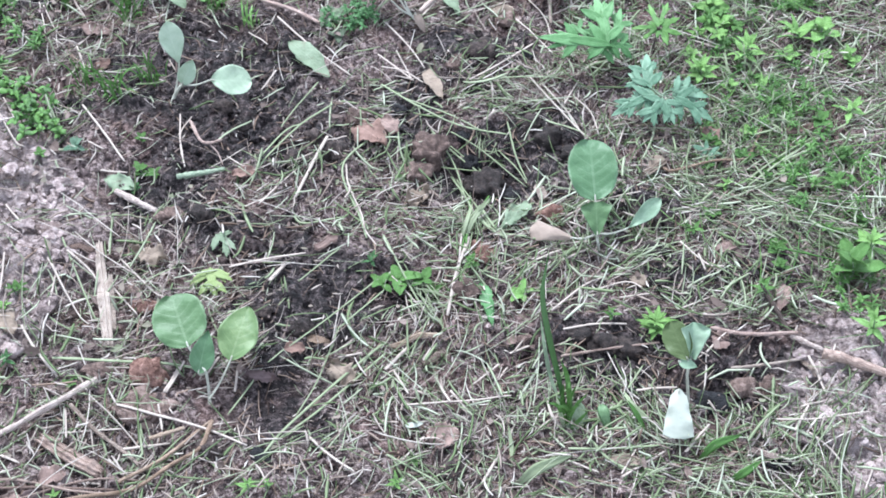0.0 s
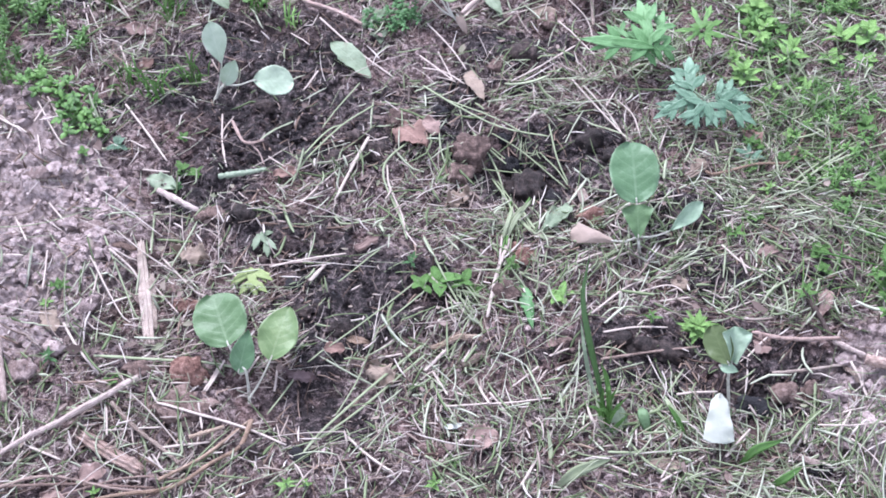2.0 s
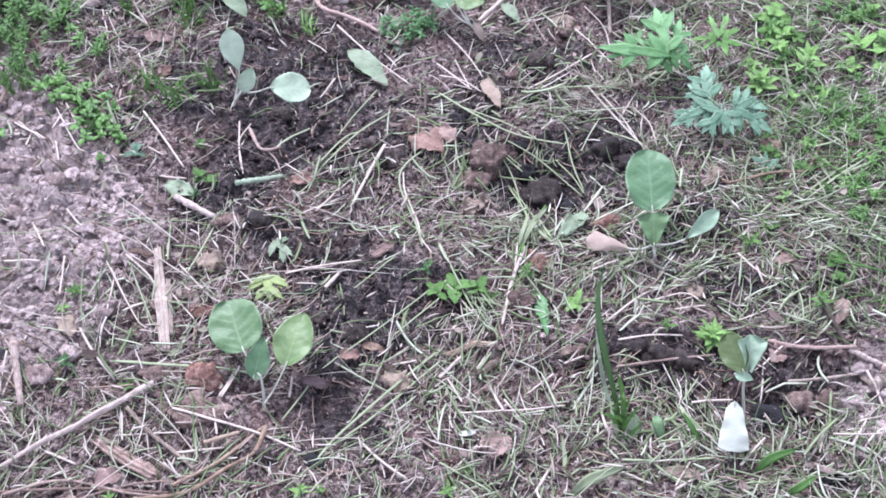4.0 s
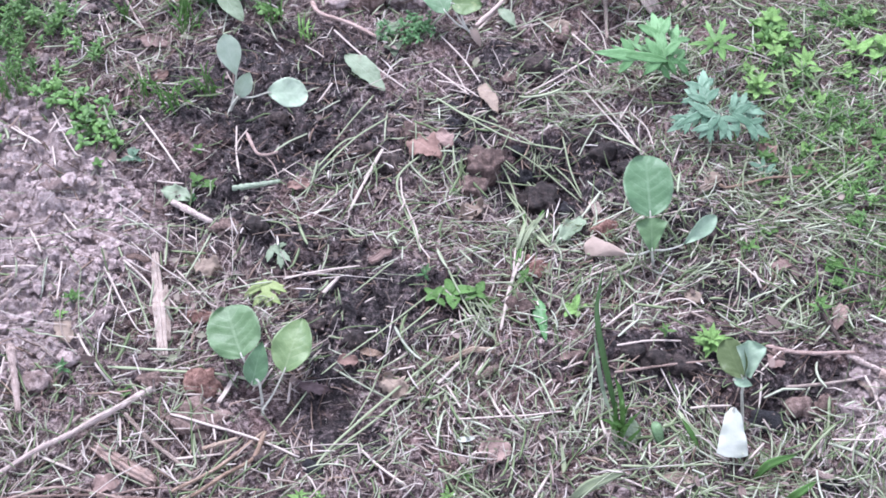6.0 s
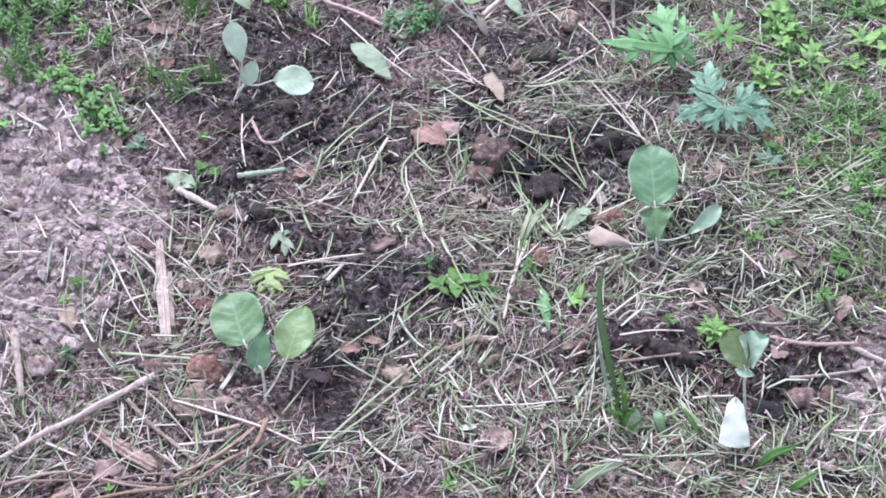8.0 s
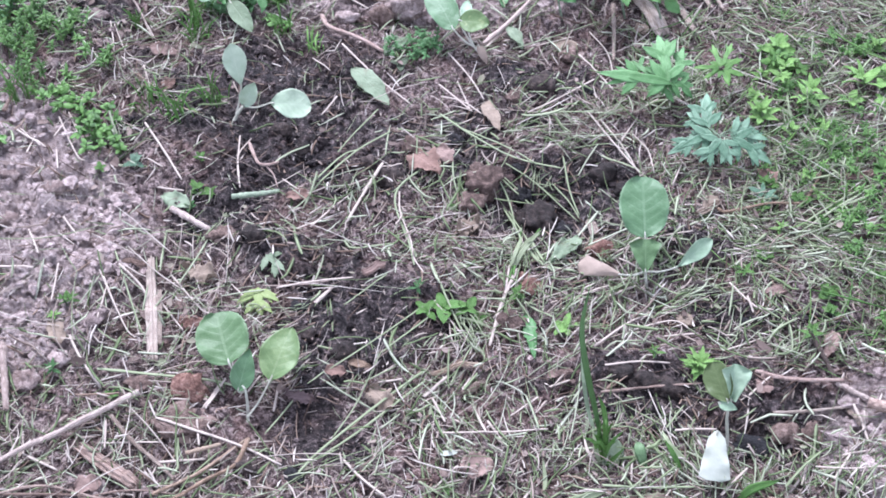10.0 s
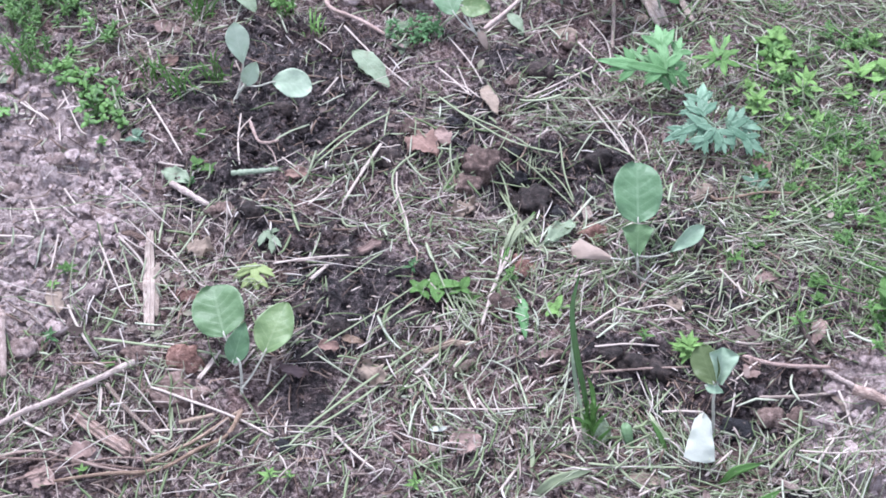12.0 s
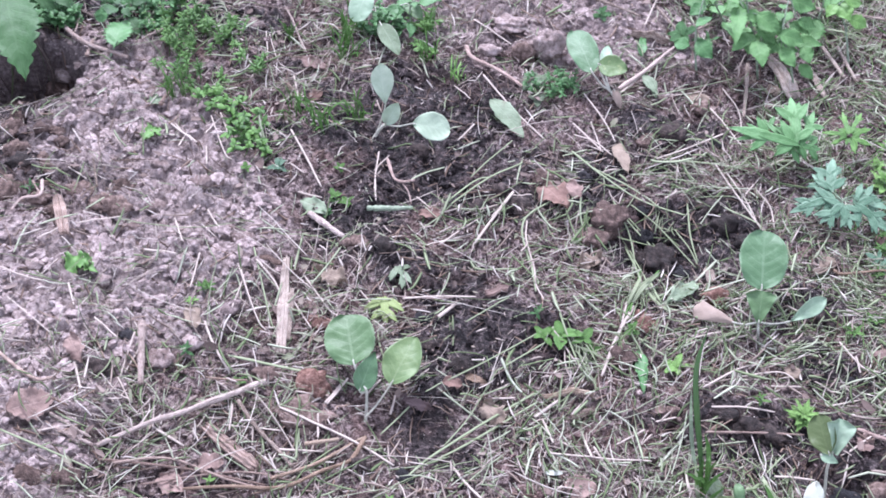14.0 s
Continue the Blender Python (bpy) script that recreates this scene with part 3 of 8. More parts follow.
def strewn(name, count, size, width, material, share, label, category, seed, lift=0.012, bend=0.5, flat=0.45, segs=5):
    """Many cut stalks lying over each other in loose swathes, as one mesh."""
    rng = np.random.default_rng(seed)
    x, y = bed_points(rng, count, share)
    n, sides = len(x), 3
    length = (rng.uniform(*size, n) * (0.6 + 0.8 * rng.random(n)))[:, None]
    r = (width[0] + (width[1] - width[0]) * rng.random(n) ** 1.8)[:, None] / 2
    swathe = 0.7 + 1.7 * smooth_noise(x, y, 0.06, 53)
    a = np.where(rng.random(n) < 0.55, rng.uniform(0, math.pi, n), rng.normal(swathe, 0.4, n))[:, None]
    t = np.linspace(-0.5, 0.5, segs + 1)[None]
    kink = np.where(rng.random(n) < 0.2, rng.normal(0, 0.6, n), 0)[:, None] * (t > rng.uniform(-0.3, 0.3, n)[:, None])
    ang = a + rng.normal(0, bend, n)[:, None] * t + kink
    px = x[:, None] + np.cumsum(np.cos(ang), 1) * length / segs
    py = y[:, None] + np.cumsum(np.sin(ang), 1) * length / segs
    pz = ground_height(px, py)
    slope = (pz * t).sum(1, keepdims=True) / (t * t).sum()
    line = pz.mean(1, keepdims=True) + slope * t
    up = lift * rng.random((n, 1)) ** 1.6 + r * 0.5
    pz = np.maximum(0.7 * line + 0.3 * pz, line) + up + rng.normal(0, 0.004, (n, 1)) * t * 2
    w = r * rng.uniform(0.75, 1.15, (n, segs + 1))
    w[:, 0] *= 0.6
    w[:, -1] *= rng.uniform(0.1, 0.7, n)
    roll = rng.uniform(-0.7, 0.7, (n, 1))
    verts = np.empty((n, segs + 1, sides, 3))
    for k in range(sides):
        turn = math.pi / 2 + 2 * math.pi * k / sides
        u, v = math.cos(turn) * w, math.sin(turn) * w * flat
        u, v = u * np.cos(roll) - v * np.sin(roll), u * np.sin(roll) + v * np.cos(roll)
        verts[:, :, k, 0], verts[:, :, k, 1], verts[:, :, k, 2] = px - np.sin(ang) * u, py + np.cos(ang) * u, pz + v
    uv = np.empty((n, segs + 1, sides, 2))
    uv[..., 0], uv[..., 1] = (t[0] * 3)[None, :, None], (np.arange(sides) / sides)[None, None]
    i, k = np.meshgrid(np.arange(segs), np.arange(sides), indexing="ij")
    q = (k + 1) % sides
    one = np.stack([i * 3 + k, i * 3 + q, i * 3 + 3 + q, i * 3 + 3 + k], -1).reshape(-1, 4)
    quads = (np.arange(n)[:, None, None] * (segs + 1) * sides + one[None]).reshape(-1, 4)
    me = bulk_mesh(name, verts.reshape(-1, 3), quads, uv.reshape(-1, 2), material)
    return tagged(new(name, me), label, category, kind="stuff")


def greenness(x, y):
    return 0.42 + 0.58 * ramp(x + 0.1 * smooth_noise(x, y, 0.1, 61), -0.1, 0.4)


def green_share(x, y):
    return litter_share(x, y) * greenness(x, y)


def meadow_share(x, y):
    """Where living grass creeps into the bed."""
    return ramp(x + 0.25 * y + 0.12 * smooth_noise(x, y, 0.09, 62), 0.33, 0.55) * (1 - dry(x, y)) * (1 - 0.8 * wet(x, y)) * (0.25 + 0.75 * ramp(smooth_noise(x, y, 0.06, 63), -0.3, 0.5))


strewn("straw_litter", 14500, (0.006, 0.034), (0.0007, 0.0036), STRAW, litter_share, "pale dry straw and cut grass stalks strewn over the bed", "straw", 5, segs=3, bend=0.35)
strewn("long_straw_litter", 1100, (0.05, 0.1), (0.0008, 0.0021), STRAW, litter_share, "long thin dry straws lying across the bed", "straw", 6, lift=0.016, segs=7, bend=0.4)
strewn("cut_grass_litter", 17000, (0.008, 0.045), (0.0007, 0.0038), CLIPPING, green_share, "wilting grey-green cut grass strewn over the bed", "cut grass", 7, lift=0.015, flat=0.25, segs=4, bend=0.45)
strewn("long_grass_litter", 1000, (0.06, 0.12), (0.0008, 0.0022), CLIPPING, green_share, "long thin grey-green grass stalks lying across the bed", "cut grass", 27, lift=0.018, flat=0.35, segs=6, bend=0.4)
strewn("broad_cut_grass", 1900, (0.015, 0.06), (0.0022, 0.005), CLIPPING, green_share, "broad wilted grass blades lying in the straw", "cut grass", 17, lift=0.015, flat=0.12, segs=7, bend=0.5)
strewn("creeping_grass", 1900, (0.02, 0.07), (0.0008, 0.0024), FRESH, meadow_share, "fresh green grass blades creeping over the straw", "grass", 37, lift=0.022, flat=0.2, segs=5, bend=0.7)
strewn("brown_stalk_litter", 6500, (0.008, 0.045), (0.0007, 0.0036), BROWN_LITTER, lambda x, y: 0.36 + 0.64 * litter_share(x, y), "brown rotting stalks and rootlets in the soil", "straw", 18, lift=0.006, segs=4, bend=0.5)
strewn("straw_chaff", 16500, (0.003, 0.012), (0.0008, 0.0036), STRAW, lambda x, y: 0.3 + 0.7 * litter_share(x, y), "short chips of straw scattered on the soil", "chaff", 8, lift=0.003, segs=2)


def loose_crumbs(name, count, seed, small, large, power, share, detail, label):
    """Rounded uneven crumbs of soil, as one mesh."""
    rng = np.random.default_rng(seed)
    ico = bmesh.new()
    bmesh.ops.create_icosphere(ico, subdivisions=detail, radius=1)
    unit = np.array([v.co for v in ico.verts])
    tris = np.array([[v.index for v in f.verts] for f in ico.faces])
    ico.free()
    x, y = bed_points(rng, count, share)
    n = len(x)
    size = (small + (large - small) * rng.random((n, 1)) ** power) * rng.uniform(0.6, 1.4, (n, 3)) * np.array([1, 1, 0.62])
    humps = np.zeros((n, len(unit)))
    for k in range(5):
        humps += 0.17 * np.sin(unit @ rng.normal(0, 1.6 + 0.8 * k, (n, 3)).T + rng.uniform(0, 6.28, (1, n))).T
    humps += rng.normal(0, 0.13 if detail == 1 else 0.085, humps.shape)
    p = unit[None] * (1 + humps[..., None]) * size[:, None]
    a = rng.uniform(0, 6.28, (n, 1))
    c, s = np.cos(a), np.sin(a)
    z = (ground_height(x, y) + (0.2 if detail == 1 else -0.25) * size[:, 2])[:, None]
    verts = np.stack([x[:, None] + p[..., 0] * c - p[..., 1] * s, y[:, None] + p[..., 0] * s + p[..., 1] * c, z + p[..., 2]], -1)
    faces = (np.arange(n)[:, None, None] * len(unit) + tris[None]).reshape(-1, 3)
    me = bulk_mesh(name, verts.reshape(-1, 3), faces, None, CRUMBS)
    me.polygons.foreach_set("use_smooth", np.zeros(len(me.polygons), bool))
    for key, f in (("dryness", dry), ("wetness", wet)):
        me.attributes.new(key, "FLOAT", "POINT").data.foreach_set("value", np.repeat(f(x, y), len(unit)).astype(np.float32))
    return tagged(new(name, me), label, "soil", kind="stuff")


loose_crumbs("soil_crumbs", 24000, 9, 0.0009, 0.0042, 2.2, lambda x, y: 0.25 + 0.75 * np.maximum(0.8 * dry(x, y), wet(x, y)), 1, "loose crumbs of broken soil scattered over the bed")
loose_crumbs("dry_soil_lumps", 2400, 19, 0.0022, 0.0105, 3.0, lambda x, y: dry(x, y) * (0.35 + 0.65 * ramp(smooth_noise(x, y, 0.05, 64), -0.4, 0.3)), 2, "pale dry lumps of soil on the dug heap")
loose_crumbs("moist_soil_lumps", 1500, 20, 0.002, 0.0105, 2.8, lambda x, y: (1 - dry(x, y)) * (0.15 + 0.85 * wet(x, y)) * (1 - 0.9 * spot(x, y, -0.11, -0.205, 0.07, 0.05)), 2, "moist dark lumps of soil in the bed")


def leaf_flakes(count, seed):
    """Torn bits of dead leaf and bark, flat and bent, as one mesh."""
    rng = np.random.default_rng(seed)
    x, y = bed_points(rng, count, lambda x, y: 0.12 + 0.88 * litter_share(x, y))
    n = len(x)
    a = np.linspace(0, 2 * math.pi, 6, endpoint=False)[None] + rng.normal(0, 0.3, (n, 6))
    r = (0.0014 + 0.0045 * rng.random((n, 1)) ** 2.5) * rng.uniform(0.55, 1.3, (n, 6))
    u, v = np.cos(a) * r * rng.uniform(0.9, 2.0, (n, 1)), np.sin(a) * r * rng.uniform(0.5, 1.0, (n, 1))
    t = rng.uniform(0, math.pi, (n, 1))
    px, py = x[:, None] + u * np.cos(t) - v * np.sin(t), y[:, None] + u * np.sin(t) + v * np.cos(t)
    base = (ground_height(x, y) + 0.001 + 0.011 * rng.random(n) ** 1.5)[:, None]
    pz = base + rng.normal(0, 0.25, (n, 1)) * u + rng.normal(-0.15, 0.25, (n, 1)) * v + rng.uniform(20, 90, (n, 1)) * v * v
    top = np.stack([px, py, pz], -1)
    low = top - np.array([0, 0, 0.0005])
    verts = np.concatenate([top, low], 1)
    q = [(0, 1, 2, 3), (0, 3, 4, 5), (9, 8, 7, 6), (11, 10, 9, 6)] + [(k, k + 6, (k + 1) % 6 + 6, (k + 1) % 6) for k in range(6)]
    quads = (np.arange(n)[:, None, None] * 12 + np.array(q)[None]).reshape(-1, 4)
    uv = np.tile(np.stack([np.cos(a[0]), np.sin(a[0])], -1), (2 * n, 1)) * 0.5 + 0.5
    me = bulk_mesh("leaf_flakes", verts.reshape(-1, 3), quads, uv, FLAKES)
    me.polygons.foreach_set("use_smooth", np.zeros(len(me.polygons), bool))
    return tagged(new("leaf_flakes", me), "torn bits of dead leaf and bark scattered over the bed", "leaf litter", kind="stuff")


leaf_flakes(3800, 10)


# ---- kinds of things ----
def lying(points, r, up=0.0, stiff=0.0):
    """A line on the ground: bent smoothly, held up by the highest soil under it."""
    line = curve_through([Vector((x, y, 0)) for x, y in points], 8 if len(points) > 2 else 14)
    z = np.array([height(p.x, p.y) for p in line])
    for _ in range(3):
        z = np.maximum(z, np.convolve(np.pad(z, 2, mode="edge"), np.ones(5) / 5, "valid"))
    k = np.linspace(0, 1, len(z))
    chord = np.polyval(np.polyfit(k, z, 1), k)
    z = (1 - stiff) * z + stiff * (chord + 0.7 * (z - chord).max())
    return [Vector((p.x, p.y, float(k) + r * 0.8 + up)) for p, k in zip(line, z)]


def stalk(name, points, width, material, label, category, taper=0.75, flat=1.0, rough=0.1, sides=7, up=0.002, group="", stiff=0.3):
    """A straw, twig or splinter lying on the soil."""
    r = width / 2
    line = lying(points, r * flat, up, stiff)
    n = len(line)
    radii = [r * (1 + (taper - 1) * i / (n - 1)) for i in range(n)]
    swell = np.random.default_rng(int(abs(line[0].y) * 99999)).normal(0, rough * 0.9, n)
    radii = [a * (1 + float(b)) for a, b in zip(radii, swell)]
    radii[0] *= 0.8
    radii[-1] *= 0.75
    base = line[n // 2].copy()
    base.z -= r * flat
    data = shifted(tube(line, radii, sides, flat, rough, seed=int(abs(base.x) * 9999)), base)
    ob = new(name, mesh(name, *data, material, smooth=rough < 0.1))
    ob.location = base
    return tagged(ob, label, category, group)


def straw(points, width, material=STRAW, label="pale dry straw lying on the soil", name="straw"):
    return stalk(name, points, width * 0.82, material, label, "straw", taper=0.8, flat=0.4, rough=0.04, sides=5, up=0.005, group="straws on the bed", stiff=0.8)


def twig(points, width, material=TWIG, label="thin grey-brown twig lying on the soil", name="twig"):
    return stalk(name, points, width, material, label, "twig", taper=0.7, rough=0.1, sides=10, up=0.005, group="twigs on the bed", stiff=0.85)


def splinter(points, width, material=PALE_WOOD, label="splinter of weathered pale wood on the soil", name="wood_splinter"):
    """A flat split piece of wood or bark: ridged along the grain, ragged at its ends and edges."""
    line = lying(points, width * 0.2, 0.006)
    n, across = len(line), 10
    rng = np.random.default_rng(int(abs(line[0].x) * 99999))
    base = line[n // 2].copy()
    base.z -= width * 0.2
    ridge = rng.normal(0, 0.07, across + 1)
    left, right = np.cumsum(rng.normal(0, 0.05, n)), np.cumsum(rng.normal(0, 0.05, n))
    verts, uvs, faces = [], [], []
    for layer in (0, 1):
        for i, p in enumerate(line):
            way = (line[min(i + 1, n - 1)] - line[max(i - 1, 0)]).normalized()
            side = way.cross(Vector((0, 0, 1))).normalized()
            for j in range(across + 1):
                v = 2 * j / across - 1
                rag = rng.normal(0, 0.5) * width * 0.5 if i in (0, n - 1) and layer == 0 else 0.0
                w = width / 2 * (1 + np.clip(left[i] if v < 0 else right[i], -0.3, 0.3)) * (1 - 0.25 * (abs(2 * i / (n - 1) - 1) ** 4))
                z = (width * (0.14 * (1 - v * v) + ridge[j]) if layer == 0 else -width * 0.22)
                q = p + side * (v * w) + way * rag + Vector((0, 0, z))
                verts.append(q - base)
                uvs.append((i / (n - 1) * 2.0, j / across))
    row, half = across + 1, n * (across + 1)
    for i in range(n - 1):
        for j in range(across):
            a = i * row + j
            faces += [(a, a + row, a + row + 1, a + 1), (half + a, half + a + 1, half + a + row + 1, half + a + row)]
        for j in (0, across):
            a = i * row + j
            faces.append((a, half + a, half + a + row, a + row) if j == 0 else (a, a + row, half + a + row, half + a))
    for i in (0, n - 1):
        for j in range(across):
            a = i * row + j
            faces.append((a, a + 1, half + a + 1, half + a) if i == 0 else (a + 1, a, half + a, half + a + 1))
    ob = new(name, mesh(name, verts, faces, uvs, material, smooth=False))
    ob.location = base
    return tagged(ob, label, "wood", "wood splinters on the bed")


def clod(x, y, wide, deep, tall, material, label, turn=0.0, seed=0, sink=0.35, name="soil_clod"):
    """A lump of soil or stone, uneven and half sunk."""
    bm = bmesh.new()
    bmesh.ops.create_icosphere(bm, subdivisions=4 if max(wide, deep) > 0.045 else 3, radius=1.0)
    off = Vector((seed * 3.1, seed * 1.7, 0.4))
    for v in bm.verts:
        d = v.co.normalized()
        k = 1 + 0.5 * noise.noise(d * 1.2 + off) + 0.4 * noise.noise(d * 2.6 + off) + 0.22 * noise.noise(d * 5.0 + off) + 0.09 * noise.noise(d * 10 + off)
        v.co = Vector((d.x * k * wide / 2, d.y * k * deep / 2, d.z * k * tall * 0.62))
    me = bpy.data.meshes.new(name)
    bm.to_mesh(me)
    bm.free()
    me.polygons.foreach_set("use_smooth", np.ones(len(me.polygons), bool))
    me.materials.append(material)
    ob = new(name, me)
    ob.matrix_world = Matrix.Translation(on_ground(x, y, tall * (0.4 - sink))) @ pose(0, 0, 0, 0, 0, turn)
    return tagged(ob, label, "clod", "clods on the bed")


def fallen_leaf(base, tip, width, material, label, shape="egg", wave=0.12, teeth=0.05, seed=1, up=0.006, arch=0.06, ragged=0.11, name="fallen_leaf"):
    """A dead or torn leaf lying on the soil, curled and uneven."""
    b, t = on_ground(*base, up), on_ground(*tip, up)
    line = t - b
    normal = Vector((0.1 * math.sin(seed * 2.3), -0.25 + 0.1 * math.cos(seed), 1))
    data = shifted(blade(b, t, width, normal, shape, arch=arch, cup=0.07, wave=wave, teeth=teeth, teeth_n=9, seed=seed, nu=26, nv=10, ragged=ragged), b)
    ob = new(name, mesh(name, *data, material))
    ob.location = b
    return tagged(ob, label, "leaf", "leaves lying on the bed")


def lobes(base, tip, width, normal, pairs=2, seed=0):
    """A deeply cut leaf: pointed side lobes along the rib, each with a tooth or two, and a long end lobe."""
    base, tip, normal = Vector(base), Vector(tip), Vector(normal).normalized()
    axis = tip - base
    length = axis.length
    along, side = axis.normalized(), axis.cross(normal).normalized()
    up = side.cross(axis).normalized()
    rng = np.random.default_rng(seed)
    out = [blade(base, base + axis * 0.75, width * 0.24, normal, "ovate", 0.04, 0.03, 0.02, nu=12, nv=6, seed=seed)]
    rows = [(0.3, 0, 0.72 * length)] + [(0.1 + 0.36 * k / max(pairs - 1, 1), s * (56 - 14 * k), width * (0.62 - 0.04 * k)) for k in range(pairs) for s in (-1, 1)]
    for row, (u, turn, far) in enumerate(rows):
        a = radians(turn + rng.normal(0, 6))
        way = (along * math.cos(a) + side * math.sin(a) + up * rng.normal(-0.04, 0.05)).normalized()
        far *= rng.uniform(0.85, 1.12)
        start = base + axis * u + up * (0.0002 * row)
        wide = min(far * 0.36, width * 0.29)
        facing = normal + side * rng.normal(0, 0.06)
        out.append(blade(start, start + way * far, wide, facing, "lance", 0.05, 0.04, 0.03, 0.06, 5, nu=18, nv=6, seed=seed + 80 + int(turn)))
        across = way.cross(normal).normalized()
        for s in (-1, 1):
            mid = start + way * (far * rng.uniform(0.32, 0.5))
            point = mid + (way * 0.86 + across * (s * 0.5)) * (far * rng.uniform(0.3, 0.42))
            out.append(blade(mid - way * (far * 0.1), point, wide * 0.5, facing, "lance", 0.03, 0.03, nu=8, nv=4, seed=seed + 7 + s))
    return joined(out)


def lobed_leaf(base, tip, width, material, label, pairs=2, seed=1):
    """A deeply lobed leaf lying on the soil."""
    b, t = on_ground(*base, 0.009), on_ground(*tip, 0.009)
    ob = new("fallen_leaf", mesh("fallen_leaf", *shifted(lobes(b, t, width, (0.1, -0.2, 1), pairs, seed), b), material))
    ob.location = b
    return tagged(ob, label, "leaf", "leaves lying on the bed")


def nettle(foot, top, pairs, size, material, label, seed=0, name="nettle"):
    """A leaning nettle: a stem with opposite pairs of toothed, drooping leaves, each pair turned from the last."""
    rng = np.random.default_rng(seed)
    root, top = on_ground(*foot), Vector(top)
    mid = (root + top) / 2 + Vector((0.008 * rng.normal(), 0.008 * rng.normal(), 0.01))
    stem = curve_through([root, mid, top], 8)
    ob = thing(name, root, label, "weed", "weeds in the bed")
    part("stem", mesh("stem", *shifted(tapered([root, mid, top], 0.0019, 0.001), root), GREEN_STALK), ob)
    turn = rng.uniform(0, 3.14)
    for k in range(pairs):
        at = stem[int((len(stem) - 1) * (0.35 + 0.65 * k / max(pairs - 1, 1)))]
        grown = 1 - 0.45 * (k / max(pairs - 1, 1)) ** 2
        for s in (0, math.pi):
            a = turn + s + rng.normal(0, 0.2)
            way = Vector((math.cos(a), math.sin(a), rng.uniform(-0.45, 0.1)))
            base = at + way * 0.012 * grown
            long = size * grown * rng.uniform(0.85, 1.15)
            data = blade(base, base + way * long, long * rng.uniform(0.52, 0.66), (rng.normal(0, 0.2), rng.normal(-0.2, 0.2), 1), "ovate", 0.12, 0.07, 0.05, 0.14, 10, nu=40, nv=8, seed=seed + k, quilt=0.02)
            leaf = part("leaf", mesh("leaf", *shifted(data, root), material), ob)
            part("leaf_stalk", mesh("leaf_stalk", *shifted(tapered([at, (at + base) / 2 + Vector((0, 0, 0.002)), base + way * 0.003], 0.0009, 0.0006, 3, 5), root), GREEN_STALK), leaf)
        turn += math.pi / 2
    return ob


def tapered(points, r0, r1, steps=6, sides=7, rough=0.05):
    line = curve_through(points, steps)
    n = len(line)
    return tube(line, [r0 + (r1 - r0) * i / (n - 1) for i in range(n)], sides, 1.0, rough)


def seedling(stem, leaves, label, stem_width=0.004, group="cabbage seedlings in the bed", name="cabbage_seedling"):
    """A young cabbage: a stem from the soil, and leaves on stalks. Each leaf: stalk start, blade base, tip, width, facing, shape, material, arch, cup, label."""
    root = Vector(stem[0])
    ob = thing(name, root, label, "seedling", group)
    part("stem", mesh("stem", *shifted(tapered(stem, stem_width / 2, stem_width * 0.36), root), STEM), ob)
    for k, (start, base, tip, width, facing, shape, material, arch, cup, note) in enumerate(leaves):
        b = Vector(base)
        data = blade(b, tip, width, facing, shape, arch, cup, wave=0.05 if shape == "flap" else 0.035, teeth_n=11, seed=k + 3, nu=44, nv=18, thick=0.0009, quilt=0.0 if shape in ("flap", "wedge", "lance") else 0.006, scallop=0.0 if shape in ("flap", "wedge") else 0.045)
        leaf = part("leaf", mesh("leaf", *shifted(data, root), material), ob, note)
        bend = (Vector(start) + b) / 2 - Vector((0, 0, 0.004))
        part("leaf_stalk", mesh("leaf_stalk", *shifted(tapered([start, bend, b, b + (Vector(tip) - b) * 0.12], 0.0013, 0.0009), root), STEM), leaf)
    return ob


def leafy_weed(stem, leaves, material, label, name="mugwort", cut=True, pairs=2, stem_material=GREEN_STALK):
    """A weed with a stem and separate leaves. Each leaf: base, tip, width, facing."""
    root = Vector(stem[0])
    ob = thing(name, root, label, "weed", "weeds in the bed")
    part("stem", mesh("stem", *shifted(tapered(stem, 0.0018, 0.001), root), stem_material), ob)
    for k, (base, tip, width, facing) in enumerate(leaves):
        data = lobes(base, tip, width, facing, pairs, seed=k + int(width * 1e4)) if cut else blade(base, tip, width, facing, "ovate", 0.1, 0.06, 0.05, 0.14, 11, nu=44, nv=12, seed=k, quilt=0.018)
        leaf = part("leaf", mesh("leaf", *shifted(data, root), material), ob)
        b, way = Vector(base), Vector(tip) - Vector(base)
        near = min((Vector(p) for p in stem), key=lambda p: (p - b).length)
        part("leaf_stalk", mesh("leaf_stalk", *shifted(tapered([near, (near + b) / 2, b + way * 0.06], 0.0012, 0.0007, 4, 5), root), stem_material), leaf)
    return ob


UNIT_LEAVES = {}


def unit_leaf(material, shape, k):
    """A small leaf one unit long, shared by all weeds that bear it."""
    key = (material.name, shape, k)
    if key not in UNIT_LEAVES:
        data = blade((0, 0, 0), (1, 0, 0.12), 0.62 if shape != "lance" else 0.34, (0, 0, 1), shape, 0.08, 0.1, 0.05, 0.05, 9, thick=0.012, nu=12, nv=6, seed=k)
        UNIT_LEAVES[key] = mesh("small_leaf", *data, material)
    return UNIT_LEAVES[key]


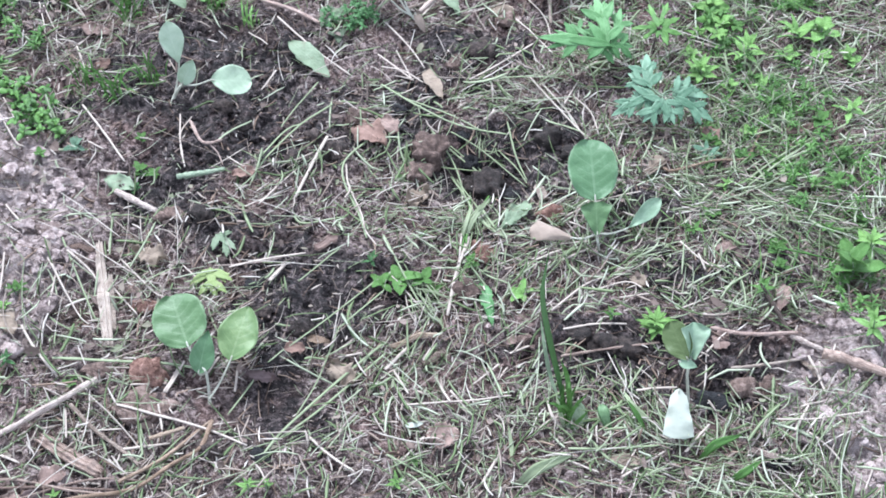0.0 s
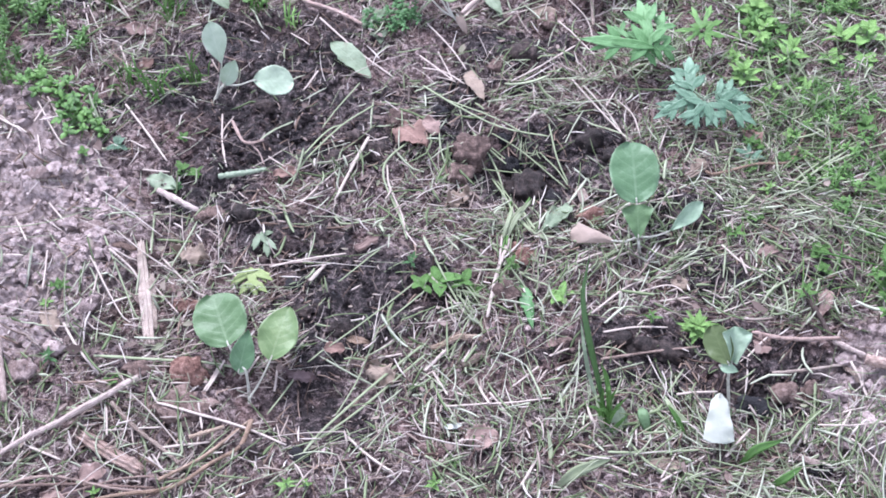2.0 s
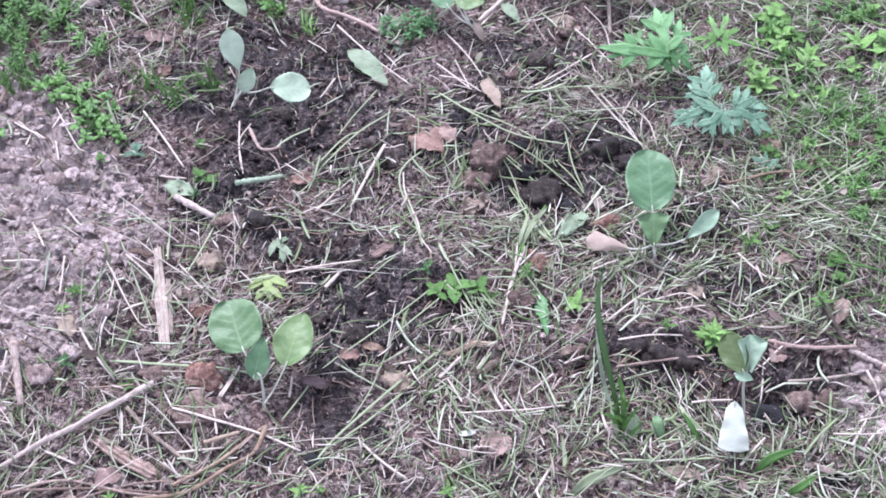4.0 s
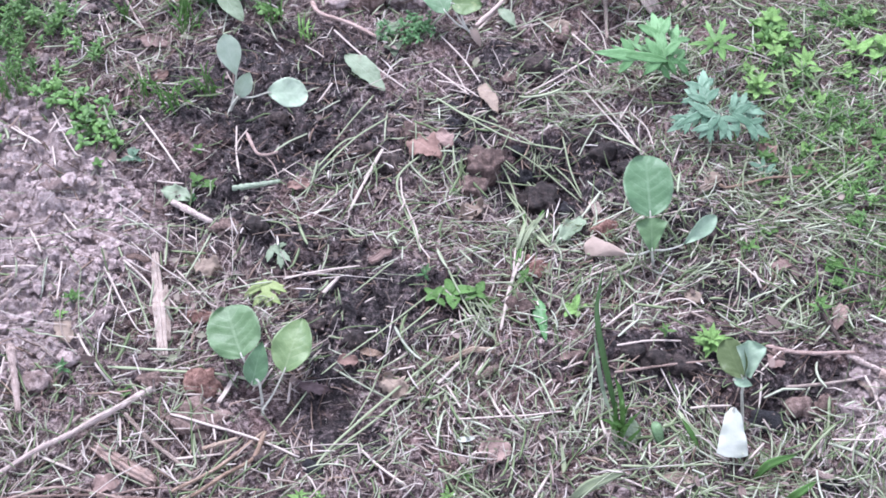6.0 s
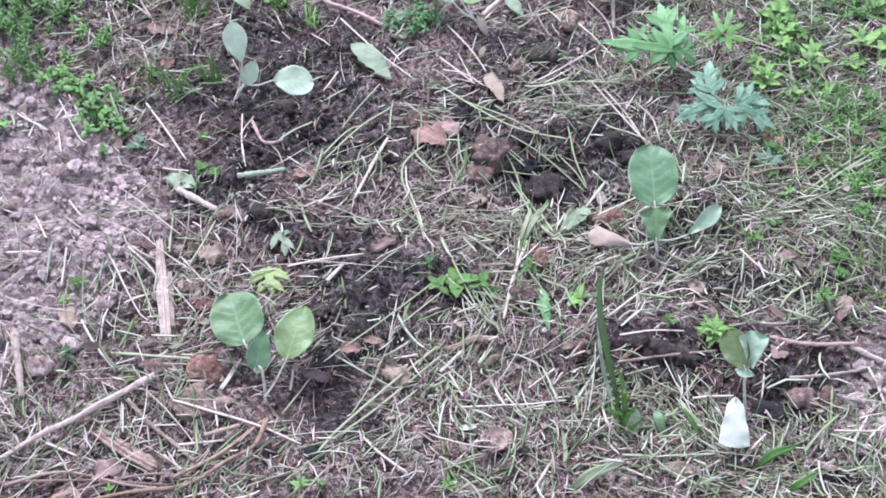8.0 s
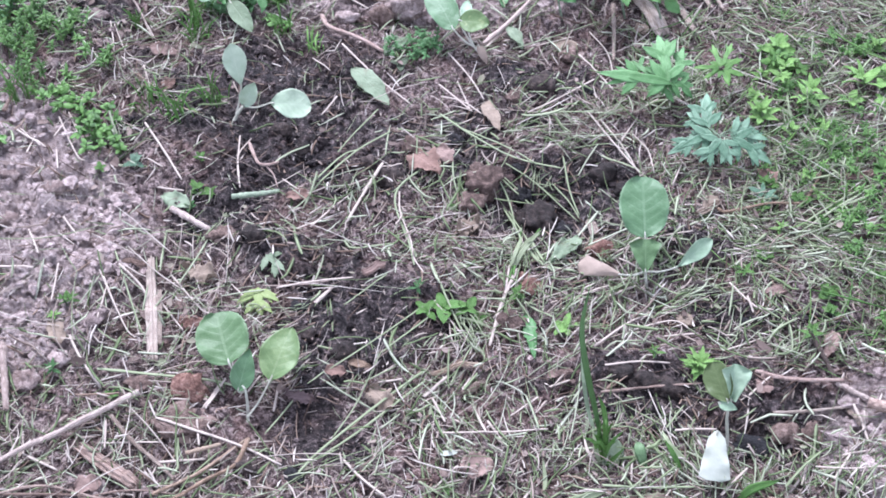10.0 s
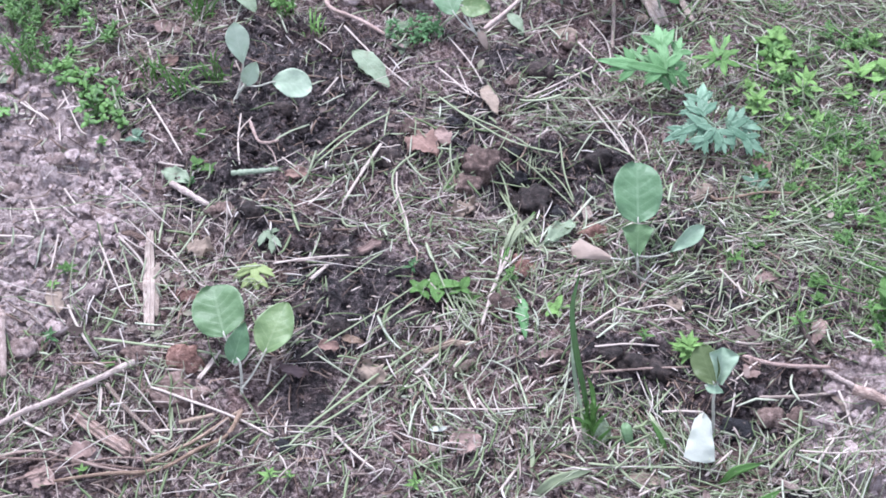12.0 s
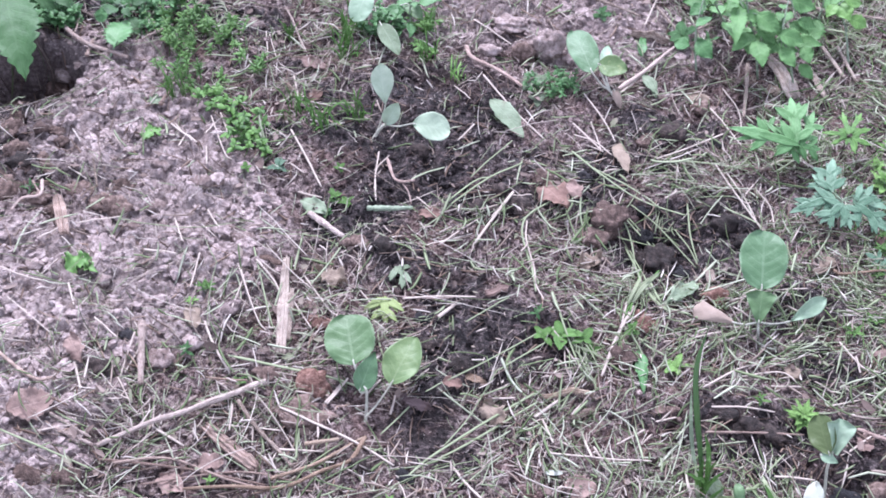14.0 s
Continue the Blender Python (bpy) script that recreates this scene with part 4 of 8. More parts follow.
def sprout(x, y, size, count, material, label, shape="egg", tall=0.5, seed=0, tiers=2, name="weed_sprout", group="small weeds in the bed"):
    """A little weed: a short stem with leaves spread round it in tiers."""
    rng = np.random.default_rng(seed + int((x + 2) * 5000) + int((y + 2) * 3000))
    base = on_ground(x, y, -0.001)
    ob = thing(name, base, label, "weed", group)
    top = Vector((rng.normal(0, 0.1) * size, rng.normal(0, 0.1) * size, tall * size))
    part("stem", mesh("stem", *tapered([(0, 0, 0), top * 0.5 + Vector((0.03 * size, 0, 0)), top], 0.0011, 0.0007, 3, 5), GREEN_STALK), ob)
    turn = rng.uniform(0, 6.28)
    for k in range(count):
        tier = k % tiers
        at = top * (1 - 0.45 * tier / max(tiers - 1, 1)) if tiers > 1 else top
        a = turn + 2 * math.pi * k / count * (1 if tiers == 1 else 1.0) + rng.normal(0, 0.22)
        s = size * rng.uniform(0.42, 0.62) * (0.75 if tier == 0 and tiers > 1 else 1)
        rise = rng.uniform(-20, 8) - (12 if tier == 0 and tiers > 1 else 0)
        leaf = part("leaf", unit_leaf(material, shape, k % 3), ob)
        leaf.matrix_local = Matrix.Translation(at) @ Matrix.Rotation(a, 4, "Z") @ Matrix.Rotation(radians(rise), 4, "Y") @ Matrix.Rotation(rng.normal(0, 0.25), 4, "X") @ Matrix.Diagonal((s, s, s, 1))
    return ob


def weed_patch(x, y, rx, ry, count, size, material, label, turn=0.0, shape="egg", tall=0.025, seed=0, name="chickweed_patch", tiers=2):
    """A patch of small leaves in tiers on thin leaning stems that nobody could count."""
    rng = np.random.default_rng(seed + 100)
    pieces = []
    c, s = math.cos(radians(turn)), math.sin(radians(turn))
    for _ in range(count):
        r, a = math.sqrt(rng.random()) * (0.75 + 0.35 * rng.random()), rng.uniform(0, 6.28)
        u, v = r * math.cos(a) * rx, r * math.sin(a) * ry
        px, py = x + u * c - v * s, y + u * s + v * c
        foot = on_ground(px, py)
        high = tall * rng.uniform(0.4, 1.25)
        top = foot + Vector((rng.normal(0, 0.25) * high, rng.normal(0, 0.25) * high, high))
        pieces.append(tapered([foot, (foot + top) / 2 + Vector((0.002, 0, 0)), top], 0.0007, 0.0005, 2, 4))
        for tier in range(tiers):
            t0, grown = rng.uniform(0, 6.28), 0.7 + 0.3 * (tier > 0)
            at = foot + (top - foot) * (1 - 0.75 * tier / max(tiers, 1))
            many = int(rng.integers(3, 5))
            for k in range(many):
                w = t0 + (k + rng.normal(0, 0.12)) * 2 * math.pi / many
                ln = size * rng.uniform(0.55, 1.1) * grown
                tip = at + Vector((math.cos(w) * ln, math.sin(w) * ln, ln * rng.uniform(-0.35, 0.7)))
                pieces.append(blade(at, tip, ln * rng.uniform(0.5, 0.75) if shape == "egg" else ln * 0.34, (rng.normal(0, 0.35), rng.normal(-0.1, 0.35), 1), shape, 0.1, 0.14, nu=4, nv=2, thick=0.0003))
    base = on_ground(x, y)
    ob = new(name, mesh(name, *shifted(joined(pieces), base), material))
    ob.location = base
    return tagged(ob, label, "weeds", kind="stuff")


def grass_leaf(points, width, face=(0, -0.6, 0.8), fold=0.12):
    """A long narrow leaf along a line in space, pointed at its end."""
    line = curve_through(points, 8)
    n = len(line)
    verts, uvs, faces = [], [], []
    for i, p in enumerate(line):
        way = (line[min(i + 1, n - 1)] - line[max(i - 1, 0)]).normalized()
        side = way.cross(Vector(face)).normalized()
        up = side.cross(way)
        u = i / (n - 1)
        w = width / 2 * min(1.0, 0.4 + 1.3 * u) * max(0.06, (1 - u ** 4))
        for k, v in enumerate((-1, -0.5, 0, 0.5, 1, 0.5, 0, -0.5)):
            verts.append(p + side * (v * w) + up * (fold * width * abs(v) - (0.0006 if k > 4 else 0)))
            uvs.append((u * 3, v * 0.5 + 0.5))
    for i in range(n - 1):
        for k in range(8):
            q = (k + 1) % 8
            faces.append((i * 8 + k, i * 8 + q, i * 8 + 8 + q, i * 8 + 8 + k))
    faces += [tuple(range(7, -1, -1)), tuple((n - 1) * 8 + k for k in range(8))]
    return verts, faces, uvs


def tuft(x, y, count, tall, spread, width, material, label, lean=(0.0, 0.0), seed=0, name="grass_tuft"):
    """A tuft of grass, each leaf a part."""
    rng = np.random.default_rng(seed + 40)
    base = on_ground(x, y, -0.002)
    ob = thing(name, base, label, "grass", "grass tufts in the bed")
    for k in range(count):
        a, out = rng.uniform(0, 6.28), spread * rng.uniform(0.2, 1.0)
        h = tall * rng.uniform(0.5, 1.1)
        f = Vector((rng.normal(0, spread * 0.25), rng.normal(0, spread * 0.25), 0))
        f.z = height(x + f.x, y + f.y) - base.z
        d = Vector((math.cos(a) * out + lean[0] * h, math.sin(a) * out + lean[1] * h, 0))
        pts = [f, f + d * 0.35 + Vector((0, 0, h * 0.6)), f + d + Vector((0, 0, h * rng.uniform(0.7, 1.0)))]
        part("grass_blade", mesh("grass_blade", *grass_leaf(pts, width * rng.uniform(0.7, 1.2), (rng.normal(0, 0.4), -0.7, 0.7)), material), ob)
    return ob


# ---- the things in the bed ----

# cabbage seedlings
seedling([(-0.2647, 0.2813, -0.0014), (-0.2603, 0.2899, 0.0076), (-0.2533, 0.2929, 0.0198), (-0.2492, 0.2973, 0.0217), (-0.2443, 0.2928, 0.0286)], [
    ((-0.2592, 0.2916, 0.0120), (-0.2502, 0.3037, 0.0518), (-0.2625, 0.3279, 0.1016), 0.0310, (0.05, -0.6, 0.8), "spoon", CABBAGE_PALE, 0.05, 0.08, "grey-green oval leaf, upright"),
    ((-0.2492, 0.2973, 0.0217), (-0.2477, 0.2922, 0.0280), (-0.2331, 0.3065, 0.0560), 0.0230, (0.2, -0.7, 0.6), "egg", CABBAGE_PALE, 0.08, 0.15, "small half-folded leaf"),
    ((-0.2492, 0.2973, 0.0217), (-0.2055, 0.2601, 0.0624), (-0.1566, 0.2756, 0.0462), 0.0390, (0.0, -0.5, 0.86), "blunt", CABBAGE_PALE, 0.05, 0.06, "broad pale grey-green leaf on a long stalk"),
], "cabbage seedling with three grey-green leaves in dark watered soil", 0.0052)
seedling([(0.2669, 0.0201, 0.0030), (0.2641, 0.0161, 0.0231), (0.2622, 0.0221, 0.0340)], [
    ((0.2622, 0.0221, 0.0340), (0.2611, 0.0542, 0.0573), (0.2571, 0.1211, 0.0905), 0.0581, (0.0, -0.62, 0.78), "round", CABBAGE, 0.04, 0.05, "large round green leaf with pale veins"),
    ((0.2622, 0.0221, 0.0340), (0.2618, 0.0149, 0.0398), (0.2609, 0.0437, 0.0654), 0.0436, (-0.2, -0.75, 0.6), "wedge", CABBAGE_DARK, 0.05, 0.10, "smaller green leaf turned edgewise"),
    ((0.2622, 0.0221, 0.0340), (0.2999, 0.0388, 0.0251), (0.3414, 0.0736, 0.0390), 0.0211, (0.3, -0.6, 0.75), "spoon", CABBAGE_BLUE, 0.05, 0.12, "narrow blue-green leaf"),
    ((0.2622, 0.0221, 0.0340), (0.2352, 0.0229, 0.0261), (0.1855, 0.0411, 0.0209), 0.0300, (0.1, -0.5, 0.85), "wedge", CABBAGE_BROWN, 0.10, -0.10, "withered tan leaf hanging down"),
], "cabbage seedling with a large green leaf and one withered leaf", 0.0040)
seedling([(-0.1707, -0.2034, 0.0034), (-0.1720, -0.1880, 0.0175), (-0.1736, -0.1797, 0.0389)], [
    ((-0.1736, -0.1797, 0.0389), (-0.1925, -0.1583, 0.0545), (-0.2146, -0.1000, 0.0701), 0.0587, (0.0, -0.5, 0.86), "round", CABBAGE_DARK, 0.04, 0.05, "large round green leaf"),
    ((-0.1736, -0.1797, 0.0389), (-0.1819, -0.1797, 0.0358), (-0.1712, -0.1452, 0.0675), 0.0264, (0.1, -0.75, 0.6), "lance", CABBAGE, 0.06, 0.10, "small young leaf between the large ones"),
    ((-0.1711, -0.1999, 0.0151), (-0.1488, -0.1656, 0.0388), (-0.1313, -0.1069, 0.0583), 0.0436, (-0.1, -0.55, 0.82), "egg", CABBAGE_YELLOW, 0.05, 0.08, "broad green leaf with yellow flecks"),
], "cabbage seedling with two broad green leaves beside bare dark soil", 0.0040)
seedling([(0.3425, -0.2163, 0.0036), (0.3420, -0.2026, 0.0233), (0.3387, -0.1971, 0.0477), (0.3386, -0.1935, 0.0643)], [
    ((0.3386, -0.1935, 0.0643), (0.3373, -0.1918, 0.0700), (0.3214, -0.1542, 0.0880), 0.0310, (-0.35, -0.7, 0.55), "blunt", CABBAGE_OLIVE, 0.06, 0.12, "olive-green folded leaf"),
    ((0.3386, -0.1935, 0.0643), (0.3407, -0.1887, 0.0690), (0.3431, -0.1637, 0.0980), 0.0370, (0.15, -0.6, 0.75), "wedge", CABBAGE_BLUE, 0.10, 0.22, "blue-green leaf"),
    ((0.3386, -0.1935, 0.0643), (0.3279, -0.1914, 0.0672), (0.3473, -0.1983, 0.0658), 0.0119, (0.0, -0.5, 0.86), "lance", CABBAGE_BLUE, 0.05, 0.10, "tiny new leaf"),
    ((0.3412, -0.2119, 0.0209), (0.3263, -0.2193, 0.0555), (0.3231, -0.2655, 0.0322), 0.0343, (0.0, -0.75, 0.65), "flap", CABBAGE_WHITE, 0.04, -0.05, "limp bleached white leaf hanging to the soil"),
], "drooping cabbage seedling with a bleached white leaf hanging down", 0.0040)
seedling([(0.0643, 0.4235, 0.0023), (0.0566, 0.4302, 0.0116), (0.0467, 0.4337, 0.0242)], [
    ((0.0467, 0.4337, 0.0242), (0.0176, 0.4431, 0.0459), (-0.0170, 0.5130, 0.0605), 0.0409, (0.0, -0.5, 0.86), "round", CABBAGE, 0.05, 0.06, "grey-green round leaf"),
    ((0.0467, 0.4337, 0.0242), (0.0244, 0.4496, 0.0556), (0.0660, 0.4443, 0.0566), 0.0329, (0.0, -0.5, 0.86), "egg", CABBAGE_YELLOW, 0.05, 0.10, "yellow-green leaf"),
    ((0.0467, 0.4337, 0.0242), (0.0342, 0.4468, 0.0526), (0.0331, 0.4909, 0.0582), 0.0169, (0.0, -0.5, 0.86), "egg", CABBAGE_BLUE, 0.05, 0.10, "small blue-green leaf"),
    ((0.0467, 0.4337, 0.0242), (0.0516, 0.4381, 0.0250), (0.0654, 0.4132, 0.0095), 0.0116, (0.0, -0.5, 0.86), "lance", CABBAGE_BROWN, 0.05, 0.10, "withered brown leaf"),
], "cabbage seedling with grey-green leaves beside a pale stick", 0.0040)
seedling([(-0.3129, 0.5345, 0.0116), (-0.3126, 0.5329, 0.0266), (-0.3125, 0.5319, 0.0410)], [
    ((-0.3125, 0.5319, 0.0410), (-0.3222, 0.5237, 0.0722), (-0.3293, 0.4782, 0.0508), 0.0347, (0.0, -0.5, 0.86), "round", CABBAGE_BLUE, 0.05, 0.06, "blue-green round leaf"),
    ((-0.3125, 0.5319, 0.0410), (-0.2959, 0.4931, 0.0428), (-0.2570, 0.4388, 0.0329), 0.0258, (0.0, -0.5, 0.86), "egg", WILTED, 0.05, 0.06, "limp pale leaf"),
    ((-0.3125, 0.5319, 0.0410), (-0.2682, 0.5538, 0.0395), (-0.2408, 0.5299, 0.0335), 0.0222, (0.0, -0.5, 0.86), "egg", CABBAGE_DARK, 0.05, 0.10, "dark green leaf"),
], "cabbage seedling with blue-green leaves among grass", 0.0040)

# weeds with cut leaves
leafy_weed([(0.3144, 0.3588, 0.0020), (0.3092, 0.3488, 0.0300), (0.3014, 0.3242, 0.0650)], [
    ((0.3047, 0.3220, 0.0660), (0.2055, 0.3270, 0.0780), 0.0546, (0.0, -0.5, 0.86)),
    ((0.2990, 0.3219, 0.0660), (0.2915, 0.4001, 0.0880), 0.0581, (0.0, -0.5, 0.86)),
    ((0.3030, 0.3333, 0.0640), (0.3300, 0.3886, 0.0750), 0.0352, (0.0, -0.5, 0.86)),
    ((0.3015, 0.3243, 0.0640), (0.3329, 0.3330, 0.0550), 0.0387, (0.0, -0.5, 0.86)),
    ((0.2970, 0.3310, 0.0640), (0.2913, 0.3141, 0.0500), 0.0405, (0.0, -0.5, 0.86)),
    ((0.2804, 0.3330, 0.0660), (0.2441, 0.3711, 0.0700), 0.0282, (0.0, -0.5, 0.86)),
], MUGWORT, "bright green weed with deeply cut leaves", "mugwort", True, 2)
leafy_weed([(0.3711, 0.2634, 0.0040), (0.3655, 0.2487, 0.0300), (0.3605, 0.2413, 0.0520)], [
    ((0.3504, 0.2454, 0.0520), (0.2930, 0.2132, 0.0430), 0.0416, (0.0, -0.5, 0.86)),
    ((0.3477, 0.2504, 0.0550), (0.3402, 0.3094, 0.0600), 0.0496, (0.0, -0.5, 0.86)),
    ((0.3622, 0.2371, 0.0520), (0.3344, 0.2067, 0.0360), 0.0400, (0.0, -0.5, 0.86)),
    ((0.3755, 0.2415, 0.0500), (0.4243, 0.2199, 0.0340), 0.0448, (0.0, -0.5, 0.86)),
    ((0.3760, 0.2477, 0.0520), (0.4091, 0.2629, 0.0500), 0.0368, (0.0, -0.5, 0.86)),
    ((0.3624, 0.2372, 0.0500), (0.3771, 0.2112, 0.0340), 0.0368, (0.0, -0.5, 0.86)),
    ((0.3512, 0.2548, 0.0530), (0.3178, 0.2769, 0.0540), 0.0352, (0.0, -0.5, 0.86)),
    ((0.3729, 0.2562, 0.0500), (0.4218, 0.2423, 0.0420), 0.0368, (0.0, -0.5, 0.86)),
    ((0.3570, 0.2393, 0.0500), (0.3177, 0.2403, 0.0440), 0.0320, (0.0, -0.5, 0.86)),
], MUGWORT_BLUE, "silvery green weed with broad cut leaves", "mugwort", True, 2)
leafy_weed([(0.3681, 0.3774, 0.0060), (0.3693, 0.3743, 0.0300), (0.3708, 0.3659, 0.0580)], [
    ((0.3708, 0.3659, 0.0580), (0.3579, 0.4071, 0.0660), 0.0234, (0.0, -0.5, 0.86)),
    ((0.3721, 0.3636, 0.0580), (0.4026, 0.3573, 0.0540), 0.0252, (0.0, -0.5, 0.86)),
    ((0.3728, 0.3705, 0.0580), (0.3976, 0.3844, 0.0600), 0.0234, (0.0, -0.5, 0.86)),
    ((0.3694, 0.3659, 0.0580), (0.3356, 0.3678, 0.0600), 0.0216, (0.0, -0.5, 0.86)),
    ((0.3730, 0.3728, 0.0580), (0.3856, 0.4145, 0.0640), 0.0234, (0.0, -0.5, 0.86)),
    ((0.3711, 0.3660, 0.0560), (0.3812, 0.3438, 0.0500), 0.0216, (0.0, -0.5, 0.86)),
    ((0.3696, 0.3660, 0.0560), (0.3487, 0.3549, 0.0500), 0.0180, (0.0, -0.5, 0.86)),
], WEED, "light green weed with pointed leaves on a dark stem", "weed_plant", True, 1, DARK_TWIG)
leafy_weed([(0.4207, 0.1669, 0.0002), (0.4169, 0.1689, 0.0114), (0.4170, 0.1816, 0.0121)], [
    ((0.4166, 0.1803, 0.0134), (0.3964, 0.1836, 0.0199), 0.0222, (0.0, -0.5, 0.86)),
    ((0.4178, 0.1792, 0.0145), (0.4357, 0.1728, 0.0143), 0.0244, (0.0, -0.5, 0.86)),
    ((0.4174, 0.1760, 0.0143), (0.4269, 0.1657, 0.0047), 0.0200, (0.0, -0.5, 0.86)),
], MUGWORT_BLUE, "small silvery cut-leaved weed flat on the soil", "mugwort", True, 1)
leafy_weed([(0.2545, 0.5333, 0.0040), (0.2424, 0.5515, 0.0500), (0.2235, 0.5555, 0.1000), (0.2132, 0.5604, 0.1300)], [
    ((0.2100, 0.5747, 0.1000), (0.2086, 0.4901, 0.0880), 0.0237, (0.00, -0.6, 0.75)),
    ((0.2291, 0.5487, 0.0700), (0.2310, 0.5139, 0.0580), 0.0207, (0.00, -0.6, 0.75)),
    ((0.2140, 0.5522, 0.1000), (0.2497, 0.5605, 0.0880), 0.0195, (0.06, -0.6, 0.75)),
    ((0.2362, 0.5584, 0.1000), (0.2709, 0.5336, 0.0880), 0.0290, (-0.30, -0.6, 0.75)),
    ((0.2391, 0.5346, 0.0700), (0.2533, 0.4886, 0.0580), 0.0284, (0.06, -0.6, 0.75)),
    ((0.1984, 0.5802, 0.1100), (0.2052, 0.5376, 0.0980), 0.0178, (-0.30, -0.6, 0.75)),
    ((0.2235, 0.5555, 0.1000), (0.1889, 0.5870, 0.0880), 0.0207, (-0.30, -0.6, 0.75)),
], NETTLE, "green nettle with toothed leaves behind the bed", "nettle", False, 2)
leafy_weed([(0.3070, 0.5183, 0.0040), (0.2912, 0.5299, 0.0500), (0.2737, 0.5369, 0.0900), (0.2768, 0.5837, 0.1200)], [
    ((0.2674, 0.5300, 0.0900), (0.3060, 0.5324, 0.0780), 0.0266, (0.06, -0.6, 0.75)),
    ((0.2746, 0.5237, 0.0700), (0.2979, 0.4986, 0.0580), 0.0219, (0.06, -0.6, 0.75)),
    ((0.3057, 0.5198, 0.0500), (0.3274, 0.5048, 0.0380), 0.0178, (-0.24, -0.6, 0.75)),
    ((0.3064, 0.5362, 0.0700), (0.3191, 0.5128, 0.0580), 0.0207, (-0.18, -0.6, 0.75)),
    ((0.2787, 0.5873, 0.1100), (0.3182, 0.5898, 0.0980), 0.0296, (0.06, -0.6, 0.75)),
    ((0.2941, 0.5689, 0.0900), (0.3223, 0.5725, 0.0780), 0.0195, (-0.30, -0.6, 0.75)),
    ((0.2712, 0.5364, 0.0700), (0.2577, 0.5225, 0.0580), 0.0207, (-0.30, -0.6, 0.75)),
    ((0.2767, 0.5484, 0.0900), (0.2406, 0.5459, 0.0780), 0.0249, (-0.30, -0.6, 0.75)),
], NETTLE, "green nettle with toothed leaves behind the bed", "nettle", False, 2)
leafy_weed([(0.1662, 0.5244, 0.0040), (0.1586, 0.5297, 0.0400), (0.1546, 0.5484, 0.0700), (0.1583, 0.5742, 0.1000)], [
    ((0.1483, 0.5142, 0.0600), (0.1267, 0.5347, 0.0480), 0.0195, (-0.06, -0.6, 0.75)),
    ((0.1578, 0.5299, 0.0600), (0.1834, 0.5074, 0.0480), 0.0261, (-0.30, -0.6, 0.75)),
    ((0.1635, 0.5784, 0.0900), (0.1416, 0.5611, 0.0780), 0.0207, (-0.30, -0.6, 0.75)),
    ((0.1538, 0.5345, 0.0800), (0.1763, 0.5784, 0.0680), 0.0148, (-0.30, -0.6, 0.75)),
], WEED_DARK, "dark green toothed weed behind the bed", "nettle", False, 2)
leafy_weed([(0.3859, 0.5897, 0.0040), (0.3751, 0.6226, 0.0400), (0.3565, 0.6365, 0.0800)], [
    ((0.3566, 0.6422, 0.0800), (0.3732, 0.6129, 0.0680), 0.0284, (-0.06, -0.6, 0.75)),
    ((0.3741, 0.6344, 0.0600), (0.4031, 0.6338, 0.0480), 0.0231, (0.06, -0.6, 0.75)),
    ((0.3532, 0.6357, 0.0800), (0.3393, 0.6154, 0.0680), 0.0178, (-0.30, -0.6, 0.75)),
    ((0.3608, 0.6346, 0.0900), (0.3899, 0.6469, 0.0780), 0.0207, (-0.30, -0.6, 0.75)),
], WEED, "light green broad-leaved weed behind the bed", "weed_plant", False, 2)
leafy_weed([(-0.8317, 0.3291, 0.0355), (-0.8314, 0.3527, 0.0581), (-0.8103, 0.3466, 0.0984)], [
    ((-0.8042, 0.3695, 0.1059), (-0.7325, 0.2385, 0.0585), 0.0756, (0.2, -0.5, 0.8)),
    ((-0.8103, 0.3466, 0.0984), (-0.7537, 0.3624, 0.0931), 0.0444, (0.0, -0.5, 0.86)),
    ((-0.7849, 0.3829, 0.1029), (-0.7329, 0.3699, 0.0847), 0.0356, (0.0, -0.5, 0.86)),
    ((-0.8061, 0.3640, 0.0673), (-0.7649, 0.3774, 0.0411), 0.0311, (0.0, -0.5, 0.86)),
    ((-0.8211, 0.3536, 0.0853), (-0.8309, 0.3073, 0.0518), 0.0400, (0.0, -0.5, 0.86)),
], NETTLE_SHADED, "large dark nettle leaf with toothed edges over the dug earth, shade in its colour", "nettle", False, 2)
leafy_weed([(-0.6504, 0.3382, 0.0390), (-0.6476, 0.3495, 0.0477), (-0.6397, 0.3472, 0.0607)], [
    ((-0.6453, 0.3443, 0.0520), (-0.6486, 0.4047, 0.0537), 0.0391, (0.0, -0.5, 0.86)),
    ((-0.6766, 0.3827, 0.0617), (-0.6772, 0.3980, 0.0770), 0.0196, (0.0, -0.5, 0.86)),
], WEED_DARK, "dark green round-leaved weed beside the dug earth", "weed_plant", False, 2)

nettle((0.2519, 0.6006), (0.2095, 0.5646, 0.1100), 4, 0.044, NETTLE, "green nettle with toothed leaves behind the bed", seed=3)
nettle((0.2979, 0.5831), (0.2711, 0.5719, 0.1000), 4, 0.042, NETTLE, "green nettle with toothed leaves behind the bed", seed=4)
nettle((0.2089, 0.6334), (0.1715, 0.5913, 0.1000), 3, 0.045, NETTLE, "green nettle with toothed leaves behind the bed", seed=5)
nettle((0.3351, 0.6618), (0.3233, 0.6403, 0.1000), 3, 0.046, NETTLE, "green nettle with toothed leaves behind the bed", seed=6)
nettle((-0.6587, 0.4378), (-0.6570, 0.4174, 0.0700), 3, 0.040, NETTLE_SHADED, "dark green nettle in the shade beside the dug earth", seed=7)
nettle((-0.7654, 0.4706), (-0.7540, 0.4230, 0.0800), 3, 0.045, NETTLE_SHADED, "dark green nettle in the shade beside the dug earth", seed=8)
